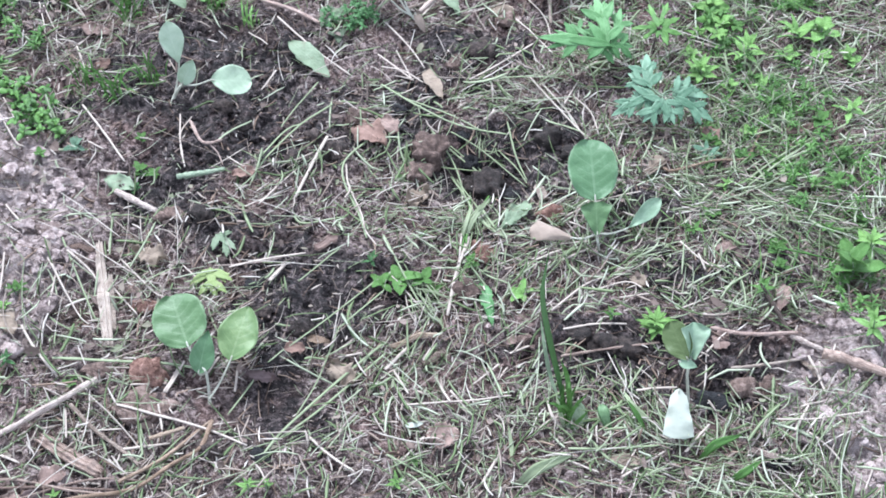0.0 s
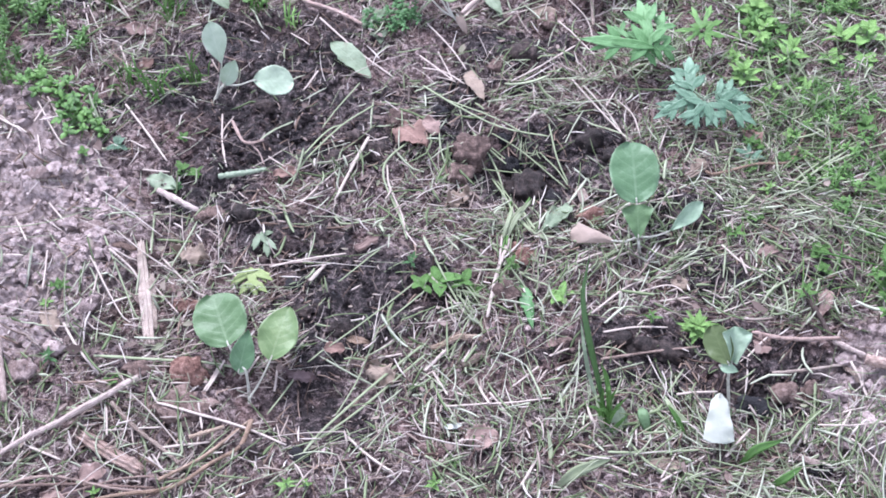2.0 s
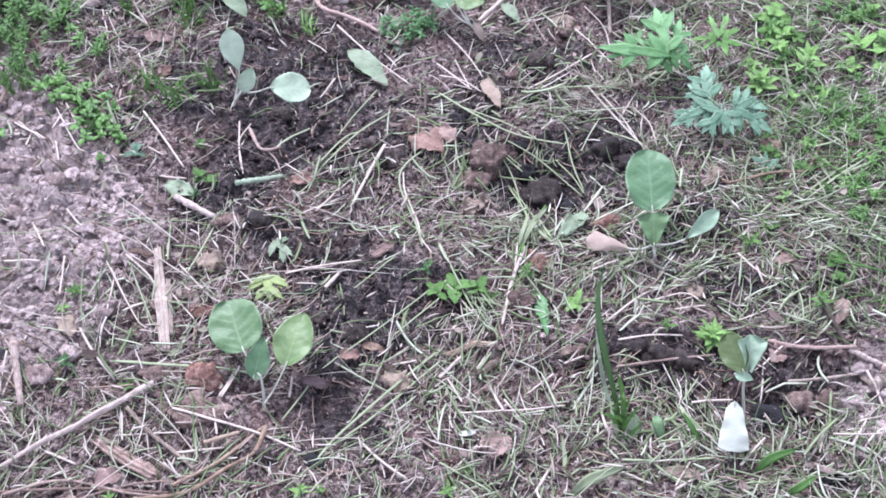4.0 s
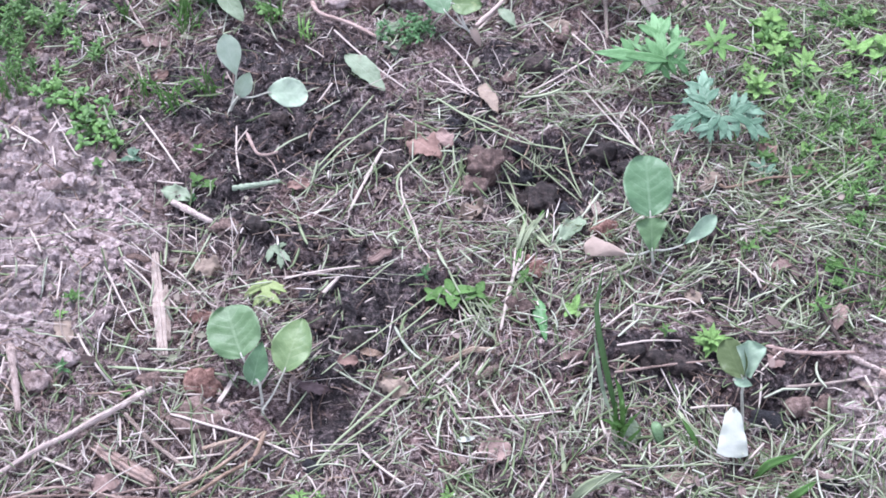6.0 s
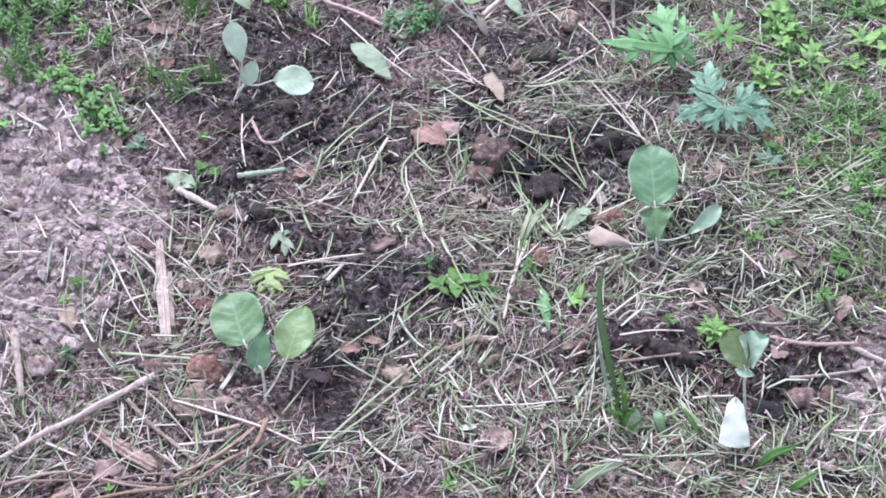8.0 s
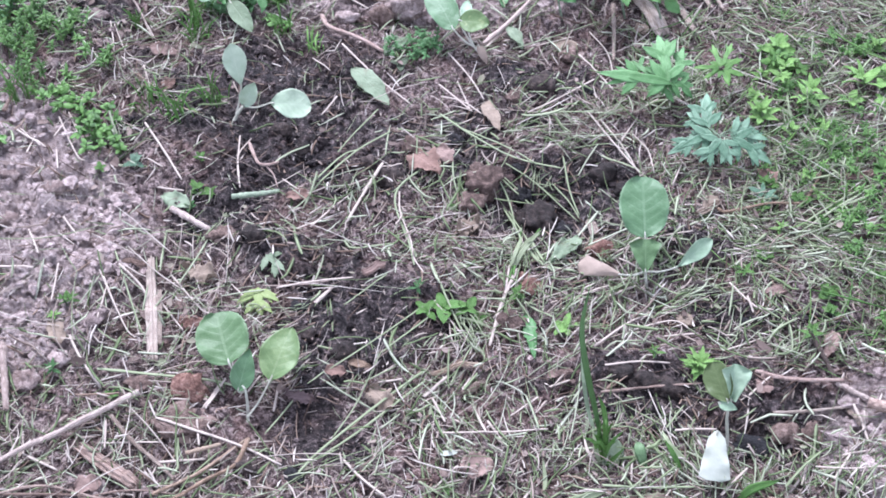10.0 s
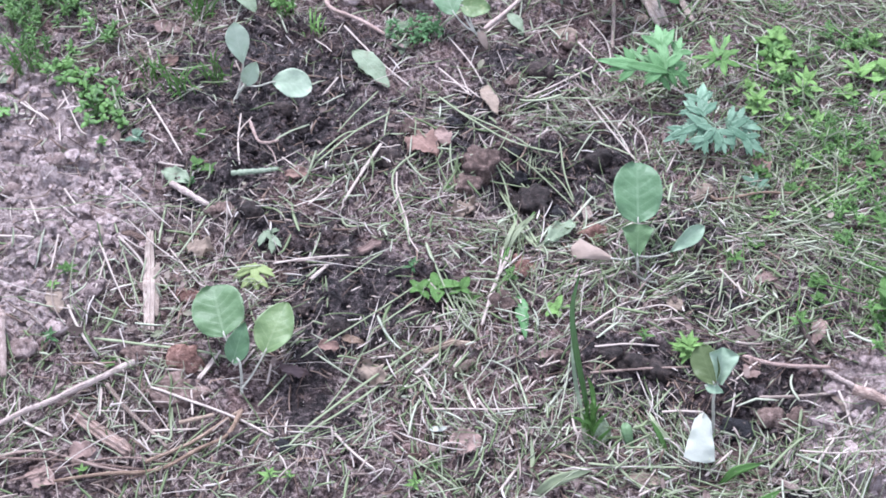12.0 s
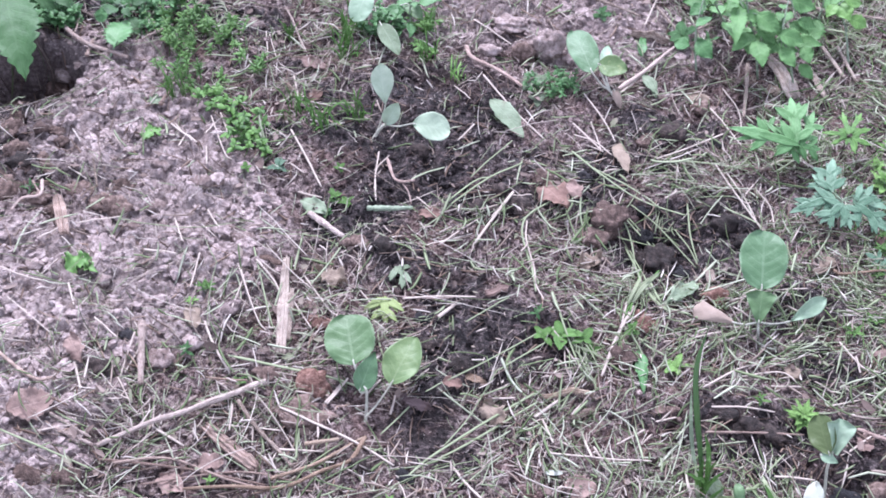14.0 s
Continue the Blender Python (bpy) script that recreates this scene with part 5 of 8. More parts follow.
nettle((-0.2547, 0.5289), (-0.2534, 0.5377, 0.0600), 3, 0.035, WEED_DARK, "dark green toothed weed behind a seedling", seed=9)

# tall grass and single grass leaves
tall = thing("grass_plant", (0.2100, -0.2346, 0.0088), "tall dark green grass standing upright with withered pale blades", "grass")
part("grass_blade", mesh("grass_blade", *shifted(grass_leaf([(0.2119, -0.2238, 0.0090), (0.2017, -0.2026, 0.0500), (0.1875, -0.1903, 0.1100), (0.1802, -0.1673, 0.1500), (0.1867, -0.1362, 0.1800)], 0.0078, (0.3, -0.7, 0.7)), tall.location), DARK_GRASS), tall)
part("grass_blade", mesh("grass_blade", *shifted(grass_leaf([(0.2112, -0.2165, 0.0090), (0.1963, -0.1876, 0.0300), (0.1882, -0.1654, 0.0600), (0.1840, -0.1392, 0.0800)], 0.0050, (0, -0.7, 0.7)), tall.location), WILTED), tall)
part("grass_blade", mesh("grass_blade", *shifted(grass_leaf([(0.2119, -0.2347, 0.0090), (0.2131, -0.2180, 0.0336), (0.2092, -0.2030, 0.0598), (0.2016, -0.1988, 0.0802)], 0.0062, (0, -0.7, 0.7)), tall.location), FRESH), tall)
part("grass_blade", mesh("grass_blade", *shifted(grass_leaf([(0.2104, -0.2345, 0.0087), (0.2056, -0.2178, 0.0264), (0.2067, -0.2046, 0.0488)], 0.0053, (0, -0.7, 0.7)), tall.location), FRESH), tall)
part("grass_blade", mesh("grass_blade", *shifted(grass_leaf([(0.2094, -0.2371, 0.0089), (0.2033, -0.2343, 0.0288), (0.1978, -0.2118, 0.0450)], 0.0053, (0, -0.7, 0.7)), tall.location), CLIPPING), tall)
part("grass_blade", mesh("grass_blade", *shifted(grass_leaf([(0.2115, -0.2389, 0.0115), (0.2166, -0.2228, 0.0199), (0.2129, -0.2095, 0.0422)], 0.0044, (0, -0.7, 0.7)), tall.location), CLIPPING), tall)
part("grass_blade", mesh("grass_blade", *shifted(grass_leaf([(0.2128, -0.2409, 0.0144), (0.2188, -0.2380, 0.0206), (0.2315, -0.2339, 0.0388)], 0.0053, (0, -0.7, 0.7)), tall.location), FRESH), tall)
part("grass_blade", mesh("grass_blade", *shifted(grass_leaf([(0.2072, -0.2407, 0.0140), (0.1948, -0.2330, 0.0268), (0.1898, -0.2116, 0.0279)], 0.0036, (0, -0.7, 0.7)), tall.location), STRAW), tall)
part("grass_blade", mesh("grass_blade", *shifted(grass_leaf([(0.2121, -0.2401, 0.0132), (0.2233, -0.2291, 0.0219), (0.2213, -0.2152, 0.0332)], 0.0196, (0, -0.7, 0.7)), tall.location), WILTED), tall)
lone = thing("grass_leaf", (0.1547, -0.3079, 0.0145), "broad pale green grass leaf lying on straw", "grass", "single grass leaves")
part("grass_blade", mesh("grass_blade", *shifted(grass_leaf([(0.1547, -0.3079, 0.0145), (0.1754, -0.3000, 0.0308), (0.2117, -0.2808, 0.0258)], 0.0133, (0, -0.7, 0.7)), lone.location), CLIPPING), lone)
lone = thing("grass_leaf", (0.3474, -0.2752, 0.0075), "broad dark green grass leaf at the edge", "grass", "single grass leaves")
part("grass_blade", mesh("grass_blade", *shifted(grass_leaf([(0.3474, -0.2752, 0.0075), (0.3617, -0.2693, 0.0267), (0.3900, -0.2621, 0.0339)], 0.0107, (0, -0.7, 0.7)), lone.location), FRESH), lone)
lone = thing("grass_leaf", (0.3734, -0.3020, 0.0063), "broad dark green grass leaf at the edge", "grass", "single grass leaves")
part("grass_blade", mesh("grass_blade", *shifted(grass_leaf([(0.3734, -0.3020, 0.0063), (0.3882, -0.3013, 0.0230), (0.4071, -0.2885, 0.0249)], 0.0098, (0, -0.7, 0.7)), lone.location), FRESH), lone)
lone = thing("grass_leaf", (0.3112, -0.2519, 0.0179), "bent green grass leaf beside a seedling", "grass", "single grass leaves")
part("grass_blade", mesh("grass_blade", *shifted(grass_leaf([(0.3112, -0.2519, 0.0179), (0.2938, -0.2366, 0.0267), (0.2785, -0.2222, 0.0336), (0.2726, -0.2025, 0.0304)], 0.0071, (0, -0.7, 0.7)), lone.location), CLIPPING), lone)
lone = thing("grass_leaf", (0.2543, -0.2455, 0.0182), "small upright green leaf in the straw", "grass", "single grass leaves")
part("grass_blade", mesh("grass_blade", *shifted(grass_leaf([(0.2543, -0.2455, 0.0182), (0.2477, -0.2331, 0.0347), (0.2467, -0.2224, 0.0334)], 0.0133, (0, -0.7, 0.7)), lone.location), CABBAGE_DARK), lone)
lone = thing("grass_leaf", (0.2939, -0.2485, 0.0162), "green grass leaf in the straw", "grass", "single grass leaves")
part("grass_blade", mesh("grass_blade", *shifted(grass_leaf([(0.2939, -0.2485, 0.0162), (0.2822, -0.2407, 0.0391), (0.2719, -0.2306, 0.0516)], 0.0062, (0, -0.7, 0.7)), lone.location), FRESH), lone)
lone = thing("grass_leaf", (0.1096, 0.0344, 0.0122), "pale green grass leaf standing from the straw", "grass", "single grass leaves")
part("grass_blade", mesh("grass_blade", *shifted(grass_leaf([(0.1096, 0.0344, 0.0122), (0.1208, 0.0548, 0.0267), (0.1422, 0.0938, 0.0234)], 0.0062, (0, -0.7, 0.7)), lone.location), CLIPPING), lone)
lone = thing("grass_leaf", (0.1050, 0.0332, 0.0167), "pale green grass leaf standing from the straw", "grass", "single grass leaves")
part("grass_blade", mesh("grass_blade", *shifted(grass_leaf([(0.1050, 0.0332, 0.0167), (0.1127, 0.0548, 0.0266), (0.1195, 0.0903, 0.0157)], 0.0053, (0, -0.7, 0.7)), lone.location), CLIPPING), lone)
lone = thing("grass_leaf", (0.1491, -0.2843, 0.0103), "pale cut grass leaf", "grass", "single grass leaves")
part("grass_blade", mesh("grass_blade", *shifted(grass_leaf([(0.1491, -0.2843, 0.0103), (0.1505, -0.2632, 0.0141), (0.1475, -0.2422, 0.0254)], 0.0053, (0, -0.7, 0.7)), lone.location), CLIPPING), lone)
tuft(-0.3333, 0.4382, 16, 0.050, 0.030, 0.0024, FRESH, "short bright green grass tuft", seed=1)
tuft(-0.4260, 0.4619, 10, 0.040, 0.025, 0.0024, FRESH, "small green grass tuft", seed=2)
tuft(-0.2190, 0.4624, 14, 0.040, 0.030, 0.0024, FRESH, "bright green grass tuft by a seedling", seed=3)
tuft(-0.1745, 0.4335, 14, 0.035, 0.025, 0.0024, WEED_LIGHT, "bright green fine-leaved tuft", seed=4)
tuft(-0.3365, 0.2892, 22, 0.045, 0.035, 0.0024, FRESH, "green grass tuft on dark soil", seed=5)
tuft(-0.2887, 0.3189, 18, 0.050, 0.030, 0.0024, FRESH, "green grass tuft on dark soil", seed=6)
tuft(-0.3726, 0.3019, 16, 0.040, 0.035, 0.0024, FRESH, "sparse green grass tuft", seed=7)
tuft(-0.5409, 0.2761, 16, 0.050, 0.040, 0.0024, FRESH, "green grass tuft among chickweed", seed=8)
tuft(-0.3451, 0.4595, 14, 0.050, 0.030, 0.0024, FRESH, "green grass tuft behind a seedling", seed=9)
tuft(0.5089, 0.3234, 12, 0.030, 0.050, 0.0024, CLIPPING, "loose pale green grass tuft", seed=10)
tuft(0.5137, 0.2584, 14, 0.030, 0.060, 0.0024, CLIPPING, "loose pale green grass tuft", seed=11)
tuft(0.4724, 0.3089, 10, 0.030, 0.050, 0.0024, CLIPPING, "loose pale green grass tuft", seed=12)
tuft(0.4705, 0.1013, 12, 0.025, 0.050, 0.0024, CLIPPING, "loose pale green grass tuft", seed=13)
tuft(0.0956, 0.6859, 10, 0.050, 0.030, 0.0024, FRESH, "dark green grass tuft behind the bed", seed=14)

tuft(0.2120, -0.2268, 9, 0.075, 0.022, 0.0042, FRESH, "bright green grass tuft at the foot of tall grass", seed=31)
tuft(0.0509, -0.0452, 20, 0.022, 0.030, 0.0015, CLIPPING, "limp tuft of fine grey-green grass", lean=(1.1, -1.6), seed=32)
tuft(0.1341, 0.1825, 14, 0.020, 0.030, 0.0015, CLIPPING, "limp tuft of fine grey-green grass", lean=(0.9, 1.4), seed=33)
tuft(-0.3359, 0.4895, 12, 0.045, 0.030, 0.0026, FRESH, "green grass tuft behind a seedling", seed=34)
tuft(-0.2277, 0.5209, 12, 0.045, 0.030, 0.0026, FRESH, "green grass tuft behind a seedling", seed=35)

# chickweed and other small weeds
weed_patch(-0.5682, 0.4145, 0.0249, 0.0473, 11, 0.0138, CHICKWEED, "small upright green weed shoots", 0, "lance", 0.030, 15, tiers=4)
weed_patch(-0.5445, 0.3146, 0.0304, 0.0473, 13, 0.0103, CHICKWEED, "small upright green weed shoots", 0, "lance", 0.038, 16, tiers=4)
weed_patch(-0.4977, 0.4194, 0.0193, 0.0400, 5, 0.0126, CHICKWEED, "small upright green weed shoots", 0, "lance", 0.030, 17, tiers=4)
weed_patch(-0.4817, 0.2806, 0.0389, 0.0291, 9, 0.0150, CHICKWEED, "low patch of small green chickweed leaves", 0, "egg", 0.020, 18)
weed_patch(-0.4347, 0.2644, 0.0333, 0.0291, 9, 0.0160, CHICKWEED, "low patch of small green chickweed leaves", 0, "egg", 0.020, 19)
weed_patch(-0.4227, 0.2092, 0.0360, 0.0327, 8, 0.0160, CHICKWEED, "low patch of small green chickweed leaves", 0, "egg", 0.020, 20)
weed_patch(-0.5646, 0.3826, 0.0578, 0.0697, 16, 0.0103, CHICKWEED, "small upright green weed shoots", 0, "lance", 0.045, 21, tiers=4)
weed_patch(-0.5725, 0.4473, 0.0304, 0.0327, 6, 0.0138, CHICKWEED, "small upright green weed shoots", 0, "lance", 0.030, 22, tiers=4)
weed_patch(-0.2372, 0.5114, 0.0249, 0.0473, 20, 0.0110, CHICKWEED, "low patch of small green chickweed leaves", 0, "egg", 0.020, 23)
weed_patch(0.5558, 0.4710, 0.0389, 0.0255, 18, 0.0090, CHICKWEED, "low patch of small green chickweed leaves", 0, "egg", 0.020, 24)
weed_patch(-0.0394, 0.4396, 0.0416, 0.0255, 24, 0.0080, WEED_DARK, "low patch of small green chickweed leaves", 0, "egg", 0.020, 25)
weed_patch(0.1697, 0.6733, 0.0304, 0.0218, 15, 0.0110, CHICKWEED, "low patch of small green chickweed leaves", 0, "egg", 0.020, 26)
weed_patch(-0.0240, 0.4531, 0.0278, 0.0291, 16, 0.0080, WEED_DARK, "low patch of small green chickweed leaves", 0, "egg", 0.020, 27)
weed_patch(0.4586, 0.4433, 0.0278, 0.0364, 9, 0.0140, WEED, "low patch of small green chickweed leaves", 0, "egg", 0.020, 28)
weed_patch(0.5271, 0.2994, 0.0444, 0.0485, 26, 0.0110, CHICKWEED, "scattered fine green weed leaves in the straw", 0, "lance", 0.020, 29)
weed_patch(0.5381, 0.2454, 0.0311, 0.0364, 18, 0.0110, CHICKWEED, "scattered fine green weed leaves in the straw", 0, "lance", 0.020, 30)
weed_patch(0.4809, 0.2457, 0.0356, 0.0364, 14, 0.0110, CHICKWEED, "scattered fine green weed leaves in the straw", 0, "lance", 0.020, 31)
weed_patch(0.5152, 0.1562, 0.0356, 0.0364, 16, 0.0110, CHICKWEED, "scattered fine green weed leaves in the straw", 0, "lance", 0.020, 32)
weed_patch(0.4725, 0.3533, 0.0311, 0.0303, 12, 0.0110, CHICKWEED, "scattered fine green weed leaves in the straw", 0, "lance", 0.020, 33)
weed_patch(0.5211, 0.0904, 0.0200, 0.0364, 12, 0.0110, CHICKWEED, "scattered fine green weed leaves in the straw", 0, "lance", 0.020, 34)
weed_patch(0.5675, 0.1383, 0.0495, 0.0720, 22, 0.0120, CHICKWEED, "scattered fine green weed leaves in the straw", 0, "lance", 0.020, 35)
weed_patch(0.5464, -0.0422, 0.0396, 0.0720, 16, 0.0120, CHICKWEED, "scattered fine green weed leaves in the straw", 0, "lance", 0.020, 36)
weed_patch(-0.7655, 0.4085, 0.0444, 0.0242, 26, 0.0200, WEED_DARK, "dark green weed leaves in the shade of the nettle", 0, "egg", 0.030, 37)
weed_patch(-0.5317, 0.4410, 0.0333, 0.0394, 6, 0.0149, CHICKWEED, "small upright green weed shoots", 0, "lance", 0.030, 38, tiers=4)
weed_patch(-0.6174, 0.4258, 0.0267, 0.0273, 12, 0.0120, WEED_DARK, "low patch of small green chickweed leaves", 0, "egg", 0.020, 39)
weed_patch(-0.4778, 0.3665, 0.0356, 0.0364, 6, 0.0138, CHICKWEED, "small upright green weed shoots", 0, "lance", 0.030, 40, tiers=4)
weed_patch(-0.2996, 0.5111, 0.0333, 0.0273, 26, 0.0130, WEED_DARK, "dark green weed leaves behind a seedling", 0, "egg", 0.030, 41)
sprout(-0.4279, 0.2186, 0.0293, 6, WEED, "small green weed with oval leaves", "egg", 0.30, tiers=2)
sprout(-0.4068, 0.1619, 0.0196, 5, WEED, "small green weed with oval leaves", "egg", 0.30, tiers=1)
sprout(-0.3699, 0.1832, 0.0293, 6, MUGWORT_BLUE, "small green weed with oval leaves", "egg", 0.25, tiers=2)
sprout(-0.2912, 0.2093, 0.0196, 6, WEED, "small green weed with oval leaves", "egg", 0.50, tiers=2)
sprout(-0.2828, 0.1475, 0.0293, 7, WEED, "small green weed with oval leaves", "egg", 0.50, tiers=2)
sprout(-0.2678, 0.1377, 0.0196, 5, WEED, "small green weed with oval leaves", "egg", 0.40, tiers=1)
sprout(-0.2913, 0.1187, 0.0196, 6, WEED_DARK, "small green weed with oval leaves", "egg", 0.40, tiers=2)
sprout(-0.4010, -0.0522, 0.0244, 7, WEED, "small light green weed sprout", "lance", 0.50, tiers=2)
sprout(-0.4111, -0.0747, 0.0147, 5, WEED_LIGHT, "small light green weed sprout", "lance", 0.40, tiers=1)
sprout(-0.3211, -0.1790, 0.0196, 4, WEED, "small green weed with oval leaves", "egg", 0.20, tiers=1)
sprout(-0.1202, -0.3165, 0.0244, 8, WEED_LIGHT, "small light green weed sprout", "lance", 0.70, tiers=2)
sprout(-0.1038, -0.3109, 0.0171, 7, WEED_LIGHT, "small light green weed sprout", "lance", 0.70, tiers=2)
sprout(-0.0007, -0.0124, 0.0244, 8, WEED_DARK, "small green weed with oval leaves", "lance", 0.60, tiers=2)
sprout(-0.3958, -0.1465, 0.0244, 7, WEED_DARK, "small green weed with oval leaves", "lance", 0.40, tiers=2)
sprout(0.0297, 0.1358, 0.0176, 6, WEED, "small light green weed sprout", "lance", 0.50, tiers=2)
sprout(0.0323, -0.0420, 0.0440, 4, WEED, "small green weed with oval leaves", "egg", 0.15, tiers=1)
sprout(0.0583, -0.0335, 0.0293, 4, WEED, "small green weed with oval leaves", "egg", 0.25, tiers=1)
sprout(0.0737, -0.0422, 0.0244, 4, WEED, "small green weed with oval leaves", "egg", 0.20, tiers=1)
sprout(0.0147, -0.0371, 0.0293, 4, WEED, "small green weed with oval leaves", "egg", 0.20, tiers=1)
sprout(0.1154, -0.0080, 0.0244, 6, WEED, "small light green weed sprout", "egg", 0.40, tiers=2)
sprout(0.1736, -0.0450, 0.0342, 5, WEED_LIGHT, "small light green weed sprout", "egg", 0.30, tiers=1)
sprout(0.3180, -0.1043, 0.0440, 30, WEED_LIGHT, "bright light green weed sprout with pointed leaves", "lance", 0.35, tiers=2)
sprout(0.2719, -0.0927, 0.0220, 8, WEED, "small light green weed sprout", "lance", 0.70, tiers=2)
sprout(0.4461, -0.0615, 0.0293, 10, WEED, "upright green weed on a dark twig", "lance", 0.70, tiers=2)
sprout(0.4731, 0.0140, 0.0293, 8, WEED, "small green weed with oval leaves", "egg", 0.40, tiers=2)
sprout(0.4769, -0.0178, 0.0244, 7, WEED, "small green weed with oval leaves", "egg", 0.40, tiers=2)
sprout(0.0284, -0.3116, 0.0244, 8, WEED_LIGHT, "small light green weed sprout", "lance", 0.60, tiers=2)
sprout(0.0476, -0.2874, 0.0176, 5, WEED, "small light green weed sprout", "lance", 0.50, tiers=1)
sprout(0.4225, 0.3172, 0.0519, 12, WEED_LIGHT, "small light green weed sprout", "lance", 0.40, tiers=2)
sprout(0.4807, 0.3549, 0.0519, 12, WEED_LIGHT, "bright light green weed sprout with pointed leaves", "lance", 0.60, tiers=2)
sprout(0.5651, 0.3837, 0.0672, 7, WEED_LIGHT, "light green weed with long ribbed leaves", "lance", 0.30, tiers=2)
sprout(0.5427, 0.3457, 0.0336, 4, WEED_LIGHT, "small green weed with oval leaves", "egg", 0.20, tiers=1)
sprout(0.5829, 0.3492, 0.0367, 5, WEED_LIGHT, "small green weed with oval leaves", "egg", 0.20, tiers=1)
sprout(0.4532, 0.4459, 0.0489, 8, WEED_LIGHT, "small green weed with oval leaves", "egg", 0.40, tiers=2)
sprout(0.4653, 0.4177, 0.0428, 8, WEED_LIGHT, "small green weed with oval leaves", "egg", 0.40, tiers=2)
sprout(0.4749, 0.2197, 0.0306, 6, WEED_LIGHT, "small green weed with oval leaves", "egg", 0.30, tiers=2)
sprout(0.5018, 0.1575, 0.0306, 7, WEED_LIGHT, "small light green weed sprout", "egg", 0.30, tiers=2)
sprout(0.3729, 0.0506, 0.0220, 7, WEED, "small light green weed sprout", "lance", 0.50, tiers=2)
sprout(0.4297, 0.1236, 0.0275, 7, WEED_LIGHT, "small light green weed sprout", "lance", 0.40, tiers=2)
sprout(0.5231, 0.2541, 0.0306, 8, WEED_LIGHT, "small light green weed sprout", "lance", 0.40, tiers=2)
sprout(0.5002, 0.2390, 0.0244, 7, WEED_LIGHT, "small light green weed sprout", "lance", 0.40, tiers=2)
sprout(0.5862, 0.4694, 0.0367, 7, WEED_LIGHT, "small green weed with oval leaves", "egg", 0.40, tiers=2)
sprout(0.5810, 0.0049, 0.0508, 10, WEED_LIGHT, "bright green weed with pointed leaves", "lance", 0.60, tiers=2)
sprout(0.5543, -0.0296, 0.0653, 6, WEED, "broad green weed leaves by the edge", "egg", 0.40, tiers=2)
sprout(0.5489, -0.1354, 0.0436, 10, WEED_LIGHT, "small light green weed sprout", "lance", 0.60, tiers=2)
sprout(0.5409, -0.0422, 0.0290, 6, WEED, "small green weed with oval leaves", "egg", 0.40, tiers=2)
sprout(0.5424, 0.0383, 0.0363, 8, WEED, "small green weed with oval leaves", "lance", 0.40, tiers=2)
sprout(0.5929, 0.3922, 0.0508, 8, WEED_LIGHT, "small green weed with oval leaves", "egg", 0.40, tiers=2)
sprout(0.4644, 0.4408, 0.0436, 8, WEED, "small green weed with oval leaves", "egg", 0.50, tiers=2)
sprout(0.4955, 0.2924, 0.0436, 8, WEED_LIGHT, "small light green weed sprout", "lance", 0.40, tiers=2)
sprout(0.3821, 0.0418, 0.0247, 5, WEED, "small light green weed sprout", "lance", 0.50, tiers=1)
sprout(0.5648, 0.1216, 0.0436, 9, WEED, "small light green weed sprout", "lance", 0.40, tiers=2)
sprout(0.6006, 0.2377, 0.0436, 9, WEED_LIGHT, "small light green weed sprout", "lance", 0.40, tiers=2)
sprout(0.5171, 0.1533, 0.0319, 8, WEED, "small light green weed sprout", "lance", 0.40, tiers=2)
sprout(0.1359, 0.5833, 0.0489, 5, WEED_DARK, "small green weed with oval leaves", "egg", 0.30, tiers=1)
sprout(0.1783, 0.5795, 0.0440, 4, WEED_DARK, "small green weed with oval leaves", "egg", 0.30, tiers=1)
sprout(-0.6609, 0.0601, 0.0244, 6, WEED_DARK, "small light green weed sprout", "lance", 0.40, tiers=2)
sprout(-0.5088, 0.4597, 0.0293, 6, WEED, "small green weed with oval leaves", "egg", 0.40, tiers=2)
sprout(-0.5036, 0.4214, 0.0342, 6, WEED, "small green weed with oval leaves", "egg", 0.40, tiers=2)
sprout(0.0157, 0.6143, 0.0342, 8, WEED_DARK, "small green weed with oval leaves", "egg", 0.40, tiers=2)
sprout(-0.0520, 0.4095, 0.0293, 6, WILTED, "small green weed with oval leaves", "egg", 0.20, tiers=2)
sprout(-0.6378, 0.2268, 0.0196, 4, WILTED, "small green weed with oval leaves", "lance", 0.20, tiers=1)
sprout(-0.4014, -0.0472, 0.0244, 7, WEED, "small light green weed sprout", "lance", 0.50, tiers=2)
sprout(-0.4113, -0.0750, 0.0176, 5, WEED_LIGHT, "small light green weed sprout", "lance", 0.40, tiers=1)
sprout(-0.3203, -0.3192, 0.0196, 7, WEED_LIGHT, "small light green weed sprout", "lance", 0.50, tiers=2)

rng = np.random.default_rng(77)
for _ in range(30):
    wx, wy = rng.uniform(0.4, 0.64), rng.uniform(0.03, 0.47)
    lance = rng.random() < 0.45
    sprout(wx, wy, rng.uniform(0.02, 0.036), int(rng.integers(5, 9)), (WEED, WEED_LIGHT, CHICKWEED)[int(rng.integers(0, 3))], "small weed with narrow leaves in cut grass" if lance else "small weed with oval leaves in cut grass", "lance" if lance else "egg", rng.uniform(0.25, 0.6), tiers=int(rng.integers(1, 3)))

